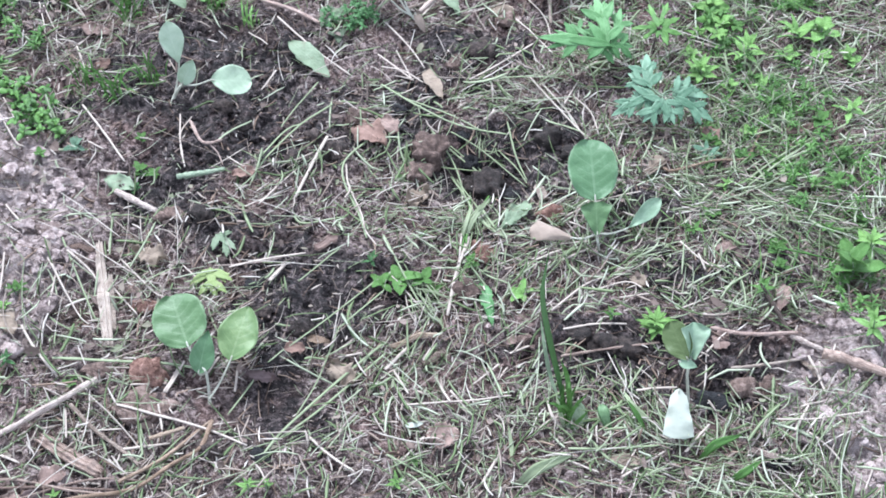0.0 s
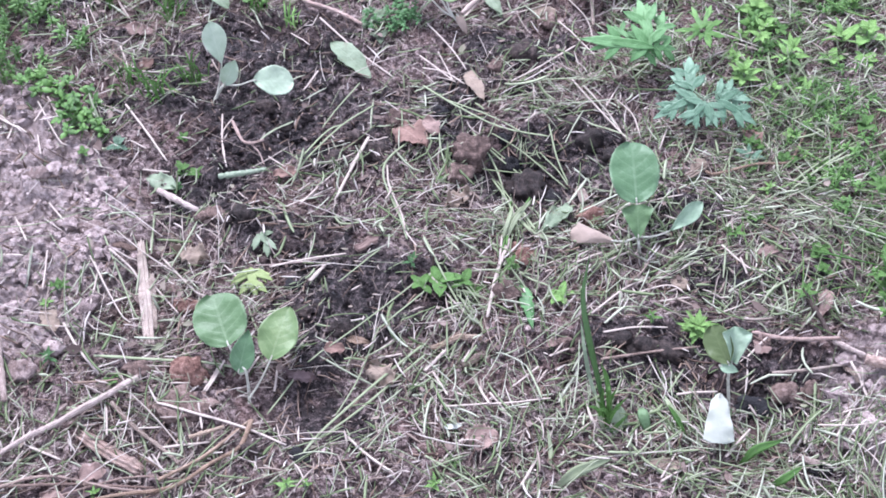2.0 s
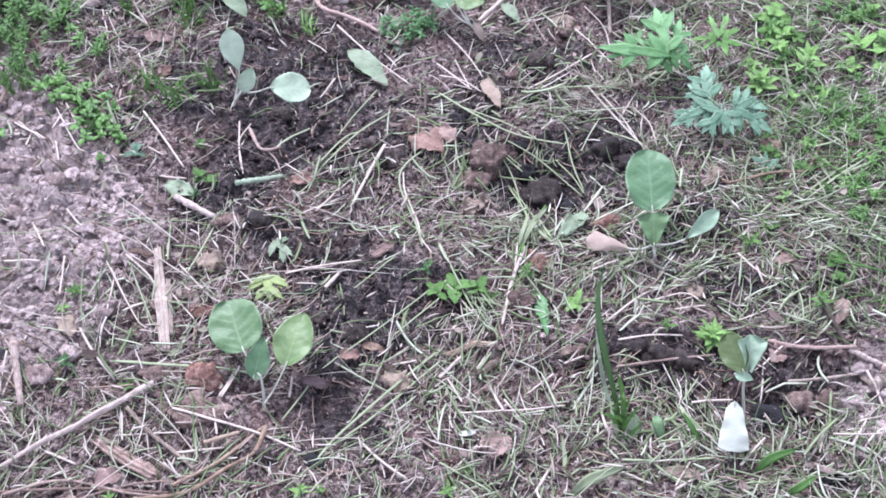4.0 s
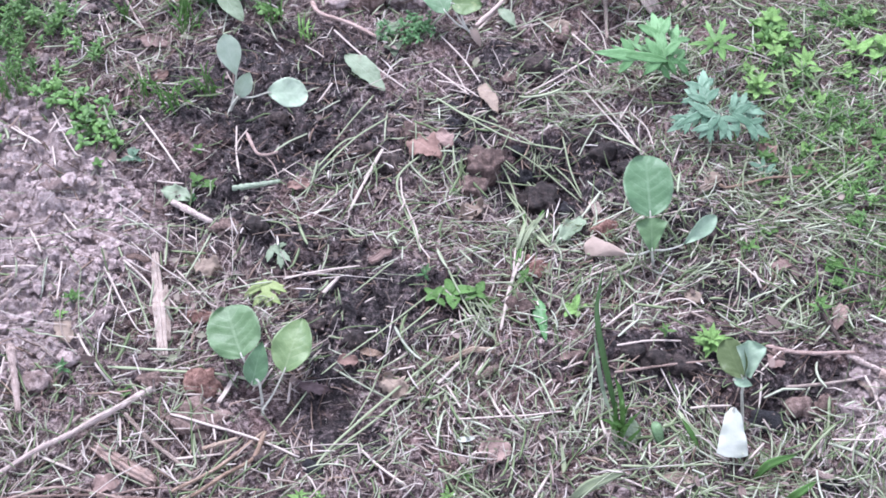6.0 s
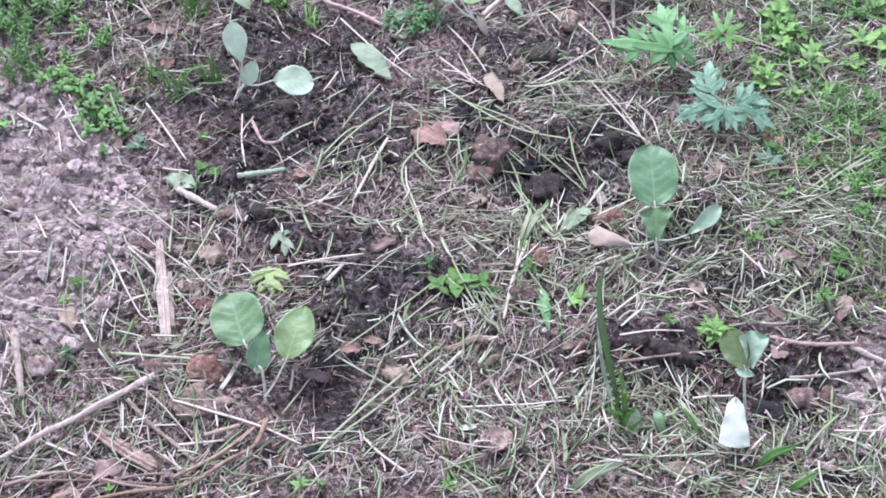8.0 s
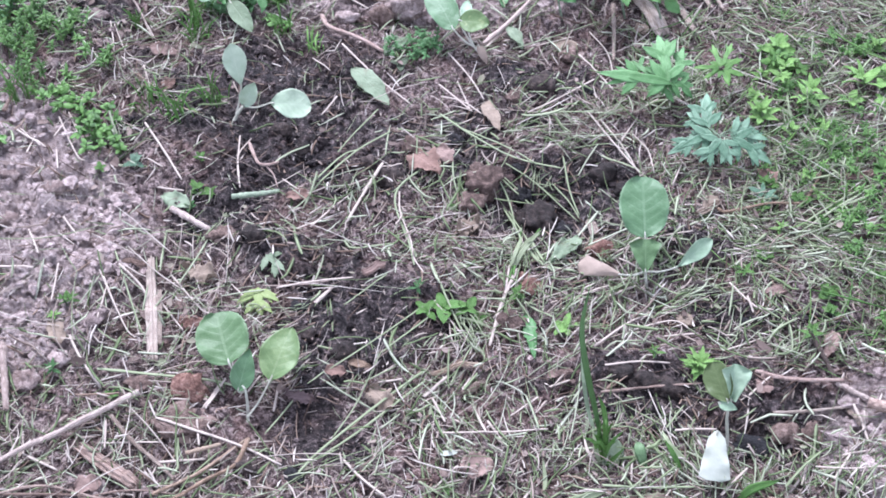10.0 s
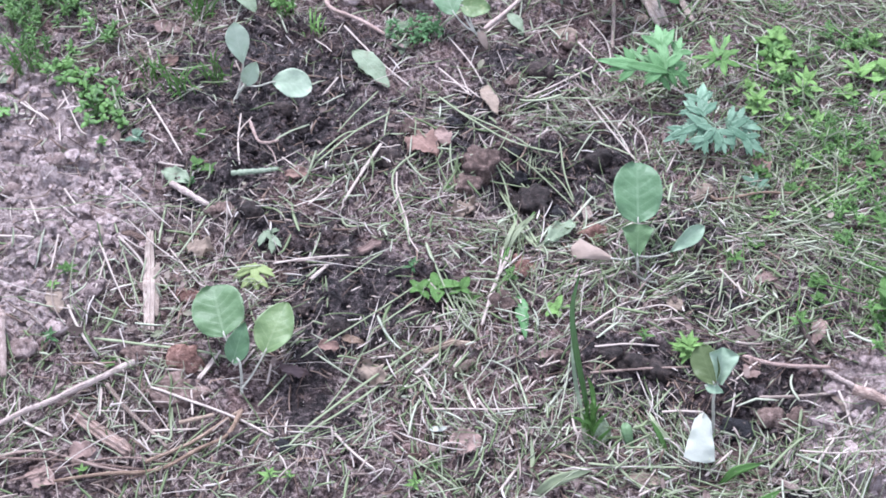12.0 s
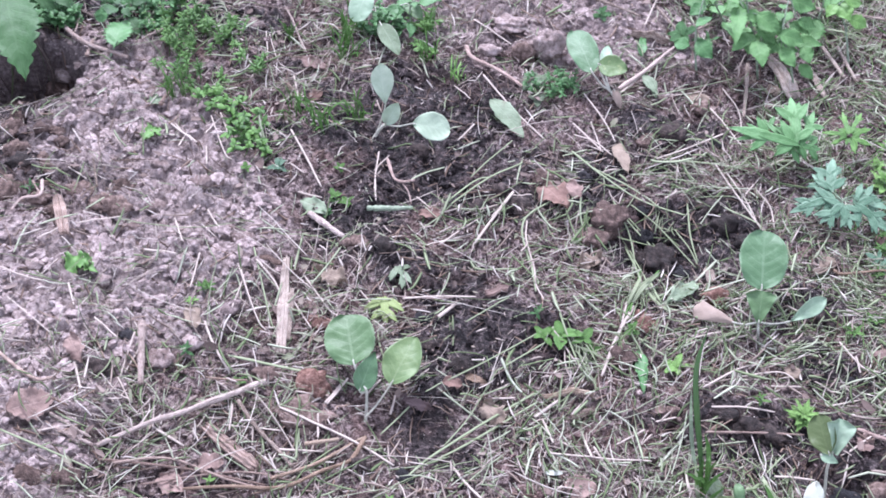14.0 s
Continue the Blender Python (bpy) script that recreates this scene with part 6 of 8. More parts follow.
# twigs, sticks and wood splinters
twig([(-0.1701, 0.5019), (-0.1564, 0.4762), (-0.1157, 0.4552), (-0.0775, 0.4263)], 0.0067, ROOT, label="pale bent stick with peeled bark")
twig([(-0.2900, -0.1826), (-0.3272, -0.2100), (-0.3708, -0.2427), (-0.4008, -0.2610), (-0.4488, -0.3042)], 0.0076, TWIG, label="long thick grey-brown stick lying slantwise")
twig([(-0.3634, -0.2111), (-0.3887, -0.2476)], 0.0036)
twig([(-0.3148, -0.2130), (-0.2879, -0.2422), (-0.2592, -0.2647), (-0.2322, -0.2880)], 0.0053, PALE_WOOD, label="thin pale peeled stick")
splinter([(-0.3421, -0.2495), (-0.3080, -0.2726), (-0.2712, -0.2947)], 0.0155, BARK, label="split chunk of pinkish bark on the soil")
twig([(-0.1641, -0.2320), (-0.1737, -0.2668), (-0.1996, -0.2851), (-0.2385, -0.3160), (-0.2956, -0.3253), (-0.3418, -0.3388)], 0.0049, ORANGE, label="long curved orange-brown root")
splinter([(-0.3194, 0.0258), (-0.3056, -0.0425), (-0.2871, -0.1295)], 0.0122, PALE_WOOD, label="upright-grained splinter of weathered pale wood")
splinter([(-0.2996, -0.0239), (-0.2846, -0.1053)], 0.0062, PALE_WOOD)
splinter([(-0.3483, 0.0111), (-0.3228, 0.0156)], 0.0071, BARK, label="short piece of brown bark on the soil")
twig([(-0.4516, -0.1318), (-0.4412, -0.1688), (-0.4290, -0.2121)], 0.0098, TWIG, label="tan piece of split wood on the dry soil")
straw([(-0.4568, -0.1445), (-0.4572, -0.2050)], 0.0036)
twig([(-0.5913, -0.2184), (-0.5401, -0.2478), (-0.5179, -0.2411)], 0.0049, BARK, label="thin brown twig on dry soil")
twig([(-0.4965, -0.2994), (-0.4522, -0.3062)], 0.0053, TWIG)
straw([(-0.5483, -0.3226), (-0.4917, -0.3291), (-0.4452, -0.3337)], 0.0036, CLIPPING, label="long pale green stalk on dry soil")
splinter([(-0.6232, 0.0527), (-0.6136, 0.0352), (-0.5863, -0.0186)], 0.0116, BARK, label="red-brown piece of bark on dry soil")
twig([(-0.6481, 0.0698), (-0.6417, 0.0446), (-0.6624, 0.0359), (-0.6683, 0.0134)], 0.0044, ROOT, label="pale forked root on dry soil")
twig([(-0.6624, 0.0718), (-0.6422, 0.0460)], 0.0031, ROOT, label="pale forked root on dry soil")
twig([(-0.7745, 0.4277), (-0.7193, 0.3736), (-0.6822, 0.3535), (-0.6251, 0.3395)], 0.0080, TWIG, label="thick brown stick beside the dug earth")
twig([(-0.6599, 0.4766), (-0.6022, 0.4011)], 0.0062, TWIG)
twig([(-0.5890, 0.4327), (-0.6158, 0.3766)], 0.0044)
straw([(-0.5971, 0.1188), (-0.5775, 0.0749)], 0.0049, PALE_WOOD)
straw([(-0.4579, 0.4588), (-0.4378, 0.3930)], 0.0027)
twig([(-0.4464, 0.5256), (-0.4229, 0.4875), (-0.3938, 0.4279)], 0.0031, TWIG)
twig([(-0.3102, 0.1100), (-0.2570, 0.0760)], 0.0090, TWIG, label="short brown stick by small weeds")
twig([(-0.2334, 0.2365), (-0.2170, 0.1975), (-0.2040, 0.1890), (-0.1884, 0.1920)], 0.0044, ROOT, label="pale forked root on dark soil")
twig([(-0.2040, 0.1890), (-0.1938, 0.1771), (-0.1858, 0.1565)], 0.0022, ROOT, label="pale forked root on dark soil")
twig([(-0.2393, 0.1314), (-0.2110, 0.1395), (-0.1830, 0.1498)], 0.0076, GREEN_STALK, label="short thick grey-green stalk on dark soil")
twig([(-0.0110, 0.3156), (-0.0105, 0.2689)], 0.0040, DARK_TWIG, label="dark broken stub with a pale end")
twig([(-0.5884, 0.4025), (-0.5747, 0.4273)], 0.0053, BARK)
twig([(-0.5530, 0.2564), (-0.5443, 0.2777)], 0.0058, BARK)
twig([(0.3552, 0.1439), (0.3692, 0.1413), (0.4198, 0.1610), (0.4611, 0.1665), (0.4807, 0.2007), (0.4924, 0.2262)], 0.0040, ORANGE, label="curved orange-brown dry stalk")
twig([(0.2370, 0.5486), (0.2376, 0.5010), (0.2364, 0.4330)], 0.0067, PALE_WOOD, label="pale dry stalk lying behind the bed")
splinter([(0.2707, 0.5666), (0.2891, 0.5454), (0.3063, 0.4939)], 0.0187, PALE_WOOD, label="broad weathered plank splinter")
twig([(0.3180, 0.6520), (0.3490, 0.6092), (0.3765, 0.5504)], 0.0067, PALE_WOOD, label="pale dry stalk lying behind the bed")
twig([(0.3674, 0.6196), (0.3922, 0.5453)], 0.0058, PALE_WOOD, label="pale dry stalk lying behind the bed")
splinter([(0.3267, 0.5670), (0.3482, 0.4959)], 0.0107, PALE_WOOD)
twig([(0.2658, 0.7140), (0.3375, 0.7055), (0.4413, 0.7034)], 0.0080, PALE_WOOD, label="long pale stalk lying behind the bed")
twig([(0.0578, 0.4579), (0.0916, 0.4980), (0.1286, 0.5531)], 0.0062, ROOT, label="straight pale stick beside a seedling")
twig([(0.0286, 0.4557), (0.0675, 0.4801)], 0.0044, PALE_WOOD)
twig([(0.0965, 0.6457), (0.1310, 0.6020)], 0.0044, PALE_WOOD)
twig([(0.0010, 0.6499), (0.0750, 0.6235)], 0.0044, PALE_WOOD)
twig([(0.2048, 0.6564), (0.1678, 0.6192), (0.1307, 0.5792)], 0.0040, PALE_WOOD)
twig([(0.2097, -0.1472), (0.2655, -0.1367), (0.3201, -0.1280)], 0.0030, BARK, label="thin straight pinkish stalk on dark soil")
twig([(0.3798, -0.1073), (0.4233, -0.1212), (0.4735, -0.1233)], 0.0053, ROOT, label="pale brown stick on dark soil")
twig([(0.4437, -0.0564), (0.4583, -0.0942), (0.4689, -0.1256)], 0.0067, DARK_TWIG, label="dark upright twig on the soil")
twig([(0.4660, -0.1230), (0.4827, -0.1333), (0.4994, -0.1423)], 0.0067, TWIG, label="pale brown stick on dark soil")
twig([(0.4949, -0.1540), (0.5313, -0.1668), (0.5934, -0.1956)], 0.0125, BARK, label="thick pinkish brown stick at the edge of the bed")
twig([(0.3948, -0.1626), (0.4301, -0.1592), (0.4748, -0.1526)], 0.0040, PALE_WOOD)
splinter([(0.4745, -0.1453), (0.4837, -0.1775)], 0.0062, PALE_WOOD)
splinter([(0.0580, -0.1546), (0.0818, -0.1353)], 0.0089, PALE_WOOD, label="flat pale chip of wood in the straw")
splinter([(0.0230, -0.1278), (0.0460, -0.1151), (0.0777, -0.1148)], 0.0071, ORANGE, label="flat tan strip of bark in the straw")
splinter([(0.4034, 0.0042), (0.4275, 0.0236)], 0.0133, DEAD_PINK, label="small pinkish chip of bark")
splinter([(0.3987, -0.2664), (0.4278, -0.2792)], 0.0080, TWIG)
splinter([(0.5199, 0.2139), (0.5595, 0.2246)], 0.0124, BARK, label="red-brown piece of rotten wood")
splinter([(0.3308, 0.1342), (0.3580, 0.1548)], 0.0089, DEAD_TAN, label="flat pale chip of bark")
splinter([(-0.0666, 0.0190), (-0.0423, 0.0300)], 0.0107, DEAD_PINK, label="pinkish chip of bark in the straw")
splinter([(0.2000, 0.1289), (0.2074, 0.1023)], 0.0107, PALE_WOOD, label="small white chip on the soil")
splinter([(0.0674, 0.5803), (0.1246, 0.5758)], 0.0151, PALE_WOOD)
twig([(-0.7959, 0.3797), (-0.7466, 0.3479), (-0.7574, 0.3353)], 0.0053, DARK_TWIG, label="dark root at the edge of the dug hole")
twig([(-0.7524, 0.4477), (-0.6900, 0.4060)], 0.0062, DARK_TWIG, label="dark twig in the shade of the nettle")
twig([(-0.6873, 0.3423), (-0.6848, 0.3675)], 0.0071, BARK, label="short brown stub beside a stick")
twig([(-0.4399, -0.3209), (-0.3464, -0.3128), (-0.2571, -0.3147)], 0.0030, BARK, label="thin reddish root on the soil")
twig([(-0.4229, -0.3237), (-0.3681, -0.3048), (-0.3010, -0.3159), (-0.2556, -0.3205)], 0.0030, BARK, label="thin reddish root on the soil")
twig([(-0.5092, -0.2818), (-0.4584, -0.2956)], 0.0042, TWIG, label="thin grey-brown twig lying on the soil")
twig([(-0.2524, -0.3084), (-0.2095, -0.2765), (-0.1659, -0.2279)], 0.0042, ORANGE, label="thin orange-brown root on the soil")
twig([(-0.3884, -0.3412), (-0.2914, -0.3048), (-0.2278, -0.3057)], 0.0024, BARK, label="thin reddish root on the soil")
twig([(-0.2281, -0.2527), (-0.1915, -0.2436)], 0.0050, ORANGE, label="short tan stick by a seedling")

# straws that stand out
straw([(-0.0583, 0.2003), (-0.0758, 0.1530), (-0.0938, 0.0998)], 0.0058)
straw([(-0.0592, 0.1995), (-0.0345, 0.2036)], 0.0031)
straw([(-0.3706, 0.2560), (-0.3372, 0.2058), (-0.3047, 0.1551)], 0.0040)
straw([(-0.3954, 0.3724), (-0.3739, 0.3169)], 0.0036)
straw([(-0.4507, 0.4500), (-0.4262, 0.3993), (-0.4125, 0.3872)], 0.0027)
straw([(-0.4291, 0.4983), (-0.3909, 0.4273)], 0.0031)
straw([(-0.1354, 0.4403), (-0.0883, 0.3843), (-0.0303, 0.3263)], 0.0040)
straw([(-0.1722, 0.4087), (-0.1441, 0.3769)], 0.0027)
straw([(-0.1317, 0.3416), (-0.1498, 0.3096)], 0.0036)
straw([(-0.2500, 0.2610), (-0.2414, 0.1929), (-0.2294, 0.1410)], 0.0031)
straw([(-0.2362, 0.2633), (-0.2444, 0.2181), (-0.2337, 0.1596)], 0.0027)
straw([(-0.4693, 0.1918), (-0.4536, 0.1437)], 0.0031)
straw([(-0.4636, 0.2558), (-0.4394, 0.2069)], 0.0031)
straw([(-0.4765, 0.2111), (-0.4657, 0.2532)], 0.0031)
straw([(-0.5221, 0.2231), (-0.4848, 0.1838)], 0.0027)
straw([(-0.1816, 0.1703), (-0.1493, 0.1436), (-0.1225, 0.1529)], 0.0027)
straw([(-0.1367, 0.0882), (-0.1116, 0.1260), (-0.0946, 0.1498)], 0.0031)
straw([(-0.1550, 0.0847), (-0.1287, 0.1014)], 0.0031)
straw([(-0.4445, 0.3847), (-0.4514, 0.3489)], 0.0027)
straw([(-0.3349, 0.1480), (-0.3020, 0.1472)], 0.0036)
straw([(-0.3540, 0.1891), (-0.3338, 0.1806)], 0.0036)
straw([(0.2080, 0.3735), (0.1610, 0.3294), (0.1208, 0.2971)], 0.0040)
straw([(0.1999, 0.3047), (0.2311, 0.2491), (0.2637, 0.1958)], 0.0036)
straw([(0.2932, 0.3561), (0.2617, 0.3146)], 0.0040)
straw([(0.0564, 0.4422), (0.0905, 0.4970)], 0.0049)
straw([(0.0066, 0.3423), (0.0369, 0.3279), (0.0619, 0.3011)], 0.0031)
straw([(0.2806, 0.1997), (0.2748, 0.2396), (0.2565, 0.2699)], 0.0027)
straw([(0.5432, 0.3946), (0.5694, 0.4045), (0.5991, 0.4179)], 0.0040)
straw([(0.2043, 0.4974), (0.2283, 0.4503), (0.2354, 0.3970)], 0.0027)
straw([(0.1295, 0.4574), (0.1826, 0.4814)], 0.0031)
straw([(0.2412, 0.2564), (0.2635, 0.3040)], 0.0027)
straw([(0.1535, 0.2425), (0.1377, 0.2257)], 0.0040)
straw([(0.0263, 0.3741), (0.0470, 0.3101)], 0.0027)
straw([(0.2303, 0.0697), (0.2668, 0.0857), (0.3224, 0.0970)], 0.0031)
straw([(0.2342, 0.0564), (0.2642, 0.0405)], 0.0036)
straw([(0.4470, 0.2729), (0.4980, 0.2888), (0.5259, 0.2811)], 0.0031)
straw([(0.3022, 0.1797), (0.3155, 0.2186)], 0.0031)
straw([(0.4226, 0.3933), (0.4595, 0.3721)], 0.0031)
straw([(0.5153, 0.4073), (0.5551, 0.4609)], 0.0027)
straw([(-0.3874, -0.0990), (-0.3683, -0.1303), (-0.3361, -0.1719)], 0.0044)
straw([(-0.3200, -0.2167), (-0.3141, -0.2526)], 0.0036)
straw([(-0.2657, -0.2142), (-0.2259, -0.2247), (-0.1677, -0.2415), (-0.1260, -0.2591)], 0.0044)
straw([(-0.3654, -0.0159), (-0.3403, -0.0618)], 0.0040)
straw([(-0.3503, 0.0026), (-0.3231, -0.0197), (-0.3067, -0.0424)], 0.0040)
straw([(-0.2907, 0.0020), (-0.2480, -0.0504), (-0.2323, -0.0640)], 0.0031)
straw([(-0.1159, -0.0365), (-0.1013, -0.0012)], 0.0071)
straw([(-0.1646, -0.0119), (-0.1215, 0.0022), (-0.0775, 0.0124)], 0.0040)
straw([(-0.0352, -0.1406), (-0.0081, -0.1371)], 0.0040)
straw([(-0.2161, -0.1973), (-0.2007, -0.1544)], 0.0040)
straw([(-0.2566, -0.2678), (-0.2067, -0.2551)], 0.0044)
straw([(-0.3241, -0.2469), (-0.2562, -0.2410)], 0.0031)
straw([(-0.4227, 0.0002), (-0.4177, -0.0559)], 0.0031)
straw([(-0.4875, -0.0143), (-0.4443, -0.0174)], 0.0040)
straw([(-0.4465, -0.1625), (-0.4536, -0.1958)], 0.0031)
straw([(-0.3609, -0.0741), (-0.3603, -0.0211)], 0.0031)
straw([(-0.2048, -0.1574), (-0.2183, -0.1974)], 0.0040)
straw([(-0.1650, -0.1426), (-0.1754, -0.1656)], 0.0036)
straw([(-0.0627, -0.2469), (-0.0414, -0.2717), (-0.0126, -0.2977)], 0.0040)
straw([(-0.0394, -0.1394), (-0.0151, -0.1130)], 0.0036)
straw([(-0.1458, -0.1822), (-0.1436, -0.1533)], 0.0040)
straw([(-0.4597, -0.2029), (-0.4336, -0.2363)], 0.0031)
straw([(-0.3933, -0.2663), (-0.3581, -0.2813)], 0.0036)
straw([(-0.2231, -0.2102), (-0.2150, -0.2440)], 0.0036)
straw([(-0.3030, -0.0316), (-0.2605, -0.0858)], 0.0031)
straw([(-0.1977, -0.0314), (-0.2186, -0.0050)], 0.0027)
straw([(-0.2248, -0.0964), (-0.2490, -0.1140)], 0.0027)
straw([(0.1141, 0.0346), (0.0977, -0.0229), (0.0863, -0.0869)], 0.0062)
straw([(0.0173, -0.1598), (0.0419, -0.1266)], 0.0058)
straw([(0.0347, -0.2118), (0.0996, -0.2087), (0.1527, -0.2031)], 0.0031)
straw([(0.1175, -0.3120), (0.1384, -0.2679)], 0.0049)
straw([(0.0255, -0.1572), (0.0426, -0.1971)], 0.0040)
straw([(0.2213, -0.0026), (0.2533, 0.0148)], 0.0040)
straw([(0.1899, -0.0081), (0.2227, 0.0141)], 0.0036)
straw([(0.2029, -0.0856), (0.2407, -0.0458), (0.2681, -0.0278)], 0.0036)
straw([(0.2484, -0.0545), (0.2934, -0.0381), (0.3164, -0.0559)], 0.0031)
straw([(0.2139, -0.1139), (0.2529, -0.1037), (0.2870, -0.1011)], 0.0036)
straw([(0.2828, -0.0575), (0.3165, -0.0589)], 0.0031)
straw([(0.3602, 0.0190), (0.3858, -0.0164), (0.4077, -0.0207)], 0.0036)
straw([(0.3788, -0.0036), (0.3842, -0.0267)], 0.0036)
straw([(0.3479, -0.0805), (0.3933, -0.0590)], 0.0027)
straw([(0.2867, -0.1985), (0.3317, -0.1920)], 0.0040)
straw([(0.0712, -0.1720), (0.0873, -0.2117)], 0.0040)
straw([(0.1511, -0.1369), (0.1761, -0.1299)], 0.0040)
straw([(0.2611, -0.3062), (0.3115, -0.2711)], 0.0040)
straw([(0.3311, -0.2742), (0.3607, -0.2390)], 0.0044)
straw([(0.4603, -0.2195), (0.4864, -0.2118)], 0.0036)
straw([(0.4241, -0.2264), (0.4150, -0.2575)], 0.0036)
straw([(0.2083, -0.2839), (0.2382, -0.2990)], 0.0036)
straw([(0.2614, -0.3019), (0.2789, -0.2730)], 0.0031)
straw([(0.0585, -0.0743), (0.0233, -0.0301)], 0.0027)
straw([(0.3697, -0.1447), (0.3956, -0.1155)], 0.0036)
straw([(0.0356, -0.2808), (0.0592, -0.2533)], 0.0031)
straw([(0.0876, -0.1919), (0.1114, -0.2272)], 0.0036)
straw([(0.1416, -0.1568), (0.1122, -0.1829)], 0.0036)
straw([(-0.5116, -0.3092), (-0.4817, -0.2887)], 0.0031)
straw([(-0.5115, -0.1978), (-0.4904, -0.2366)], 0.0044)
straw([(-0.6391, -0.0905), (-0.6119, -0.0945), (-0.5774, -0.0945)], 0.0031)
straw([(-0.4227, 0.0022), (-0.4176, -0.0545)], 0.0031)
straw([(-0.6155, -0.1316), (-0.5473, -0.1697)], 0.0027)
straw([(-0.5563, -0.0903), (-0.5373, -0.1237)], 0.0036)
straw([(-0.4008, -0.2610), (-0.3595, -0.2802)], 0.0031)
straw([(-0.5104, -0.1318), (-0.4746, -0.1551)], 0.0036)
straw([(-0.4530, -0.2325), (-0.4342, -0.2320)], 0.0031)
straw([(-0.4083, -0.2304), (-0.3987, -0.2652)], 0.0031)
straw([(-0.5250, 0.2176), (-0.4789, 0.1843)], 0.0036)
straw([(-0.5003, 0.1721), (-0.5016, 0.2107)], 0.0031)
straw([(-0.4698, 0.0524), (-0.4455, 0.0074)], 0.0036)
straw([(-0.4346, 0.0779), (-0.4113, 0.0490)], 0.0036)
straw([(-0.4796, 0.2500), (-0.4423, 0.1843), (-0.4290, 0.1746)], 0.0031)
straw([(-0.4704, 0.2635), (-0.4368, 0.2002)], 0.0031)
straw([(-0.6168, -0.0277), (-0.5877, -0.0008)], 0.0036)
straw([(-0.5771, -0.0019), (-0.5307, 0.0311)], 0.0031)
straw([(-0.6234, 0.0982), (-0.5941, 0.0841)], 0.0027)
straw([(-0.1691, 0.5635), (-0.1058, 0.5232)], 0.0036)
straw([(0.0018, 0.3683), (0.0496, 0.3078)], 0.0036)
straw([(-0.0433, 0.5950), (-0.0179, 0.5872)], 0.0036)
straw([(0.0103, 0.4349), (0.0434, 0.3769), (0.0634, 0.3269)], 0.0031)
straw([(0.0824, 0.5971), (0.0954, 0.6790)], 0.0036)
straw([(0.1886, 0.4345), (0.2325, 0.3509)], 0.0031)
straw([(-0.0550, 0.2672), (-0.0900, 0.2309), (-0.1247, 0.1768), (-0.1401, 0.1413)], 0.0036, CLIPPING, label="long grey-green grass stalk lying across the straw", name="grass_stalk")
straw([(-0.0757, 0.3229), (-0.1067, 0.2626), (-0.1194, 0.2329)], 0.0027, CLIPPING, label="long grey-green grass stalk lying across the straw", name="grass_stalk")
straw([(-0.0340, 0.1537), (-0.0301, 0.1182), (-0.0142, 0.0709), (-0.0071, 0.0376), (0.0056, 0.0148)], 0.0030, STRAW, label="limp pale straw bent down into the bed", name="straw")
straw([(0.0934, -0.0568), (0.0997, -0.0179), (0.1052, 0.0386)], 0.0040, STRAW, label="broad pale straw lying by a seedling", name="straw")
straw([(0.1037, 0.0125), (0.1146, 0.0553), (0.1404, 0.1066)], 0.0034, FRESH, label="fresh green grass blade leaning over the straw", name="grass_stalk")
straw([(0.1098, 0.0223), (0.1141, 0.0637), (0.1174, 0.1064)], 0.0032, FRESH, label="fresh green grass blade leaning over the straw", name="grass_stalk")
straw([(0.1229, 0.0739), (0.1388, 0.0472), (0.1624, 0.0269)], 0.0065, CLIPPING, label="wilted grey-green broad grass blade in the straw", name="grass_stalk")
straw([(0.1275, 0.0875), (0.1507, 0.0407), (0.1806, 0.0311)], 0.0050, CLIPPING, label="wilted grey-green broad grass blade in the straw", name="grass_stalk")
straw([(0.2151, 0.2926), (0.2449, 0.2393), (0.2589, 0.2064)], 0.0030, STRAW, label="long pale straw behind a seedling", name="straw")
straw([(-0.1422, 0.1586), (-0.1135, 0.2159), (-0.0923, 0.2357)], 0.0034, CLIPPING, label="grey-green grass stalk lying across the soil", name="grass_stalk")
straw([(-0.1810, -0.0110), (-0.1281, -0.0028), (-0.0878, 0.0120)], 0.0030, TWIG, label="thin grey stalk lying across the dark soil", name="dry_stalk")
straw([(-0.3604, 0.0262), (-0.3161, -0.0713), (-0.3049, -0.0919)], 0.0028, CLIPPING, label="thin grass stalk beside a splinter of wood", name="grass_stalk")
straw([(-0.3715, -0.0074), (-0.3257, -0.0870), (-0.3114, -0.1022)], 0.0025, STRAW, label="thin pale straw beside a splinter of wood", name="straw")
straw([(-0.3003, 0.3384), (-0.3548, 0.3199), (-0.3814, 0.3171)], 0.0031, CLIPPING, label="long grey-green grass stalk lying across the straw", name="grass_stalk")
straw([(0.0030, 0.2019), (-0.0381, 0.1483), (-0.0169, 0.0692)], 0.0036, CLIPPING, label="long grey-green grass stalk lying across the straw", name="grass_stalk")
straw([(-0.0329, 0.1329), (-0.0169, 0.0730), (-0.0063, 0.0272)], 0.0040, CLIPPING, label="long grey-green grass stalk lying across the straw", name="grass_stalk")
straw([(-0.0947, 0.0737), (-0.0800, 0.0591), (-0.0349, 0.0663)], 0.0036, CLIPPING, label="long grey-green grass stalk lying across the straw", name="grass_stalk")
straw([(0.5622, 0.2061), (0.5203, 0.1815), (0.4775, 0.1471), (0.4498, 0.1220)], 0.0044, CLIPPING, label="long grey-green grass stalk lying across the straw", name="grass_stalk")
straw([(0.2153, 0.2258), (0.2567, 0.1985)], 0.0036, CLIPPING, label="long grey-green grass stalk lying across the straw", name="grass_stalk")
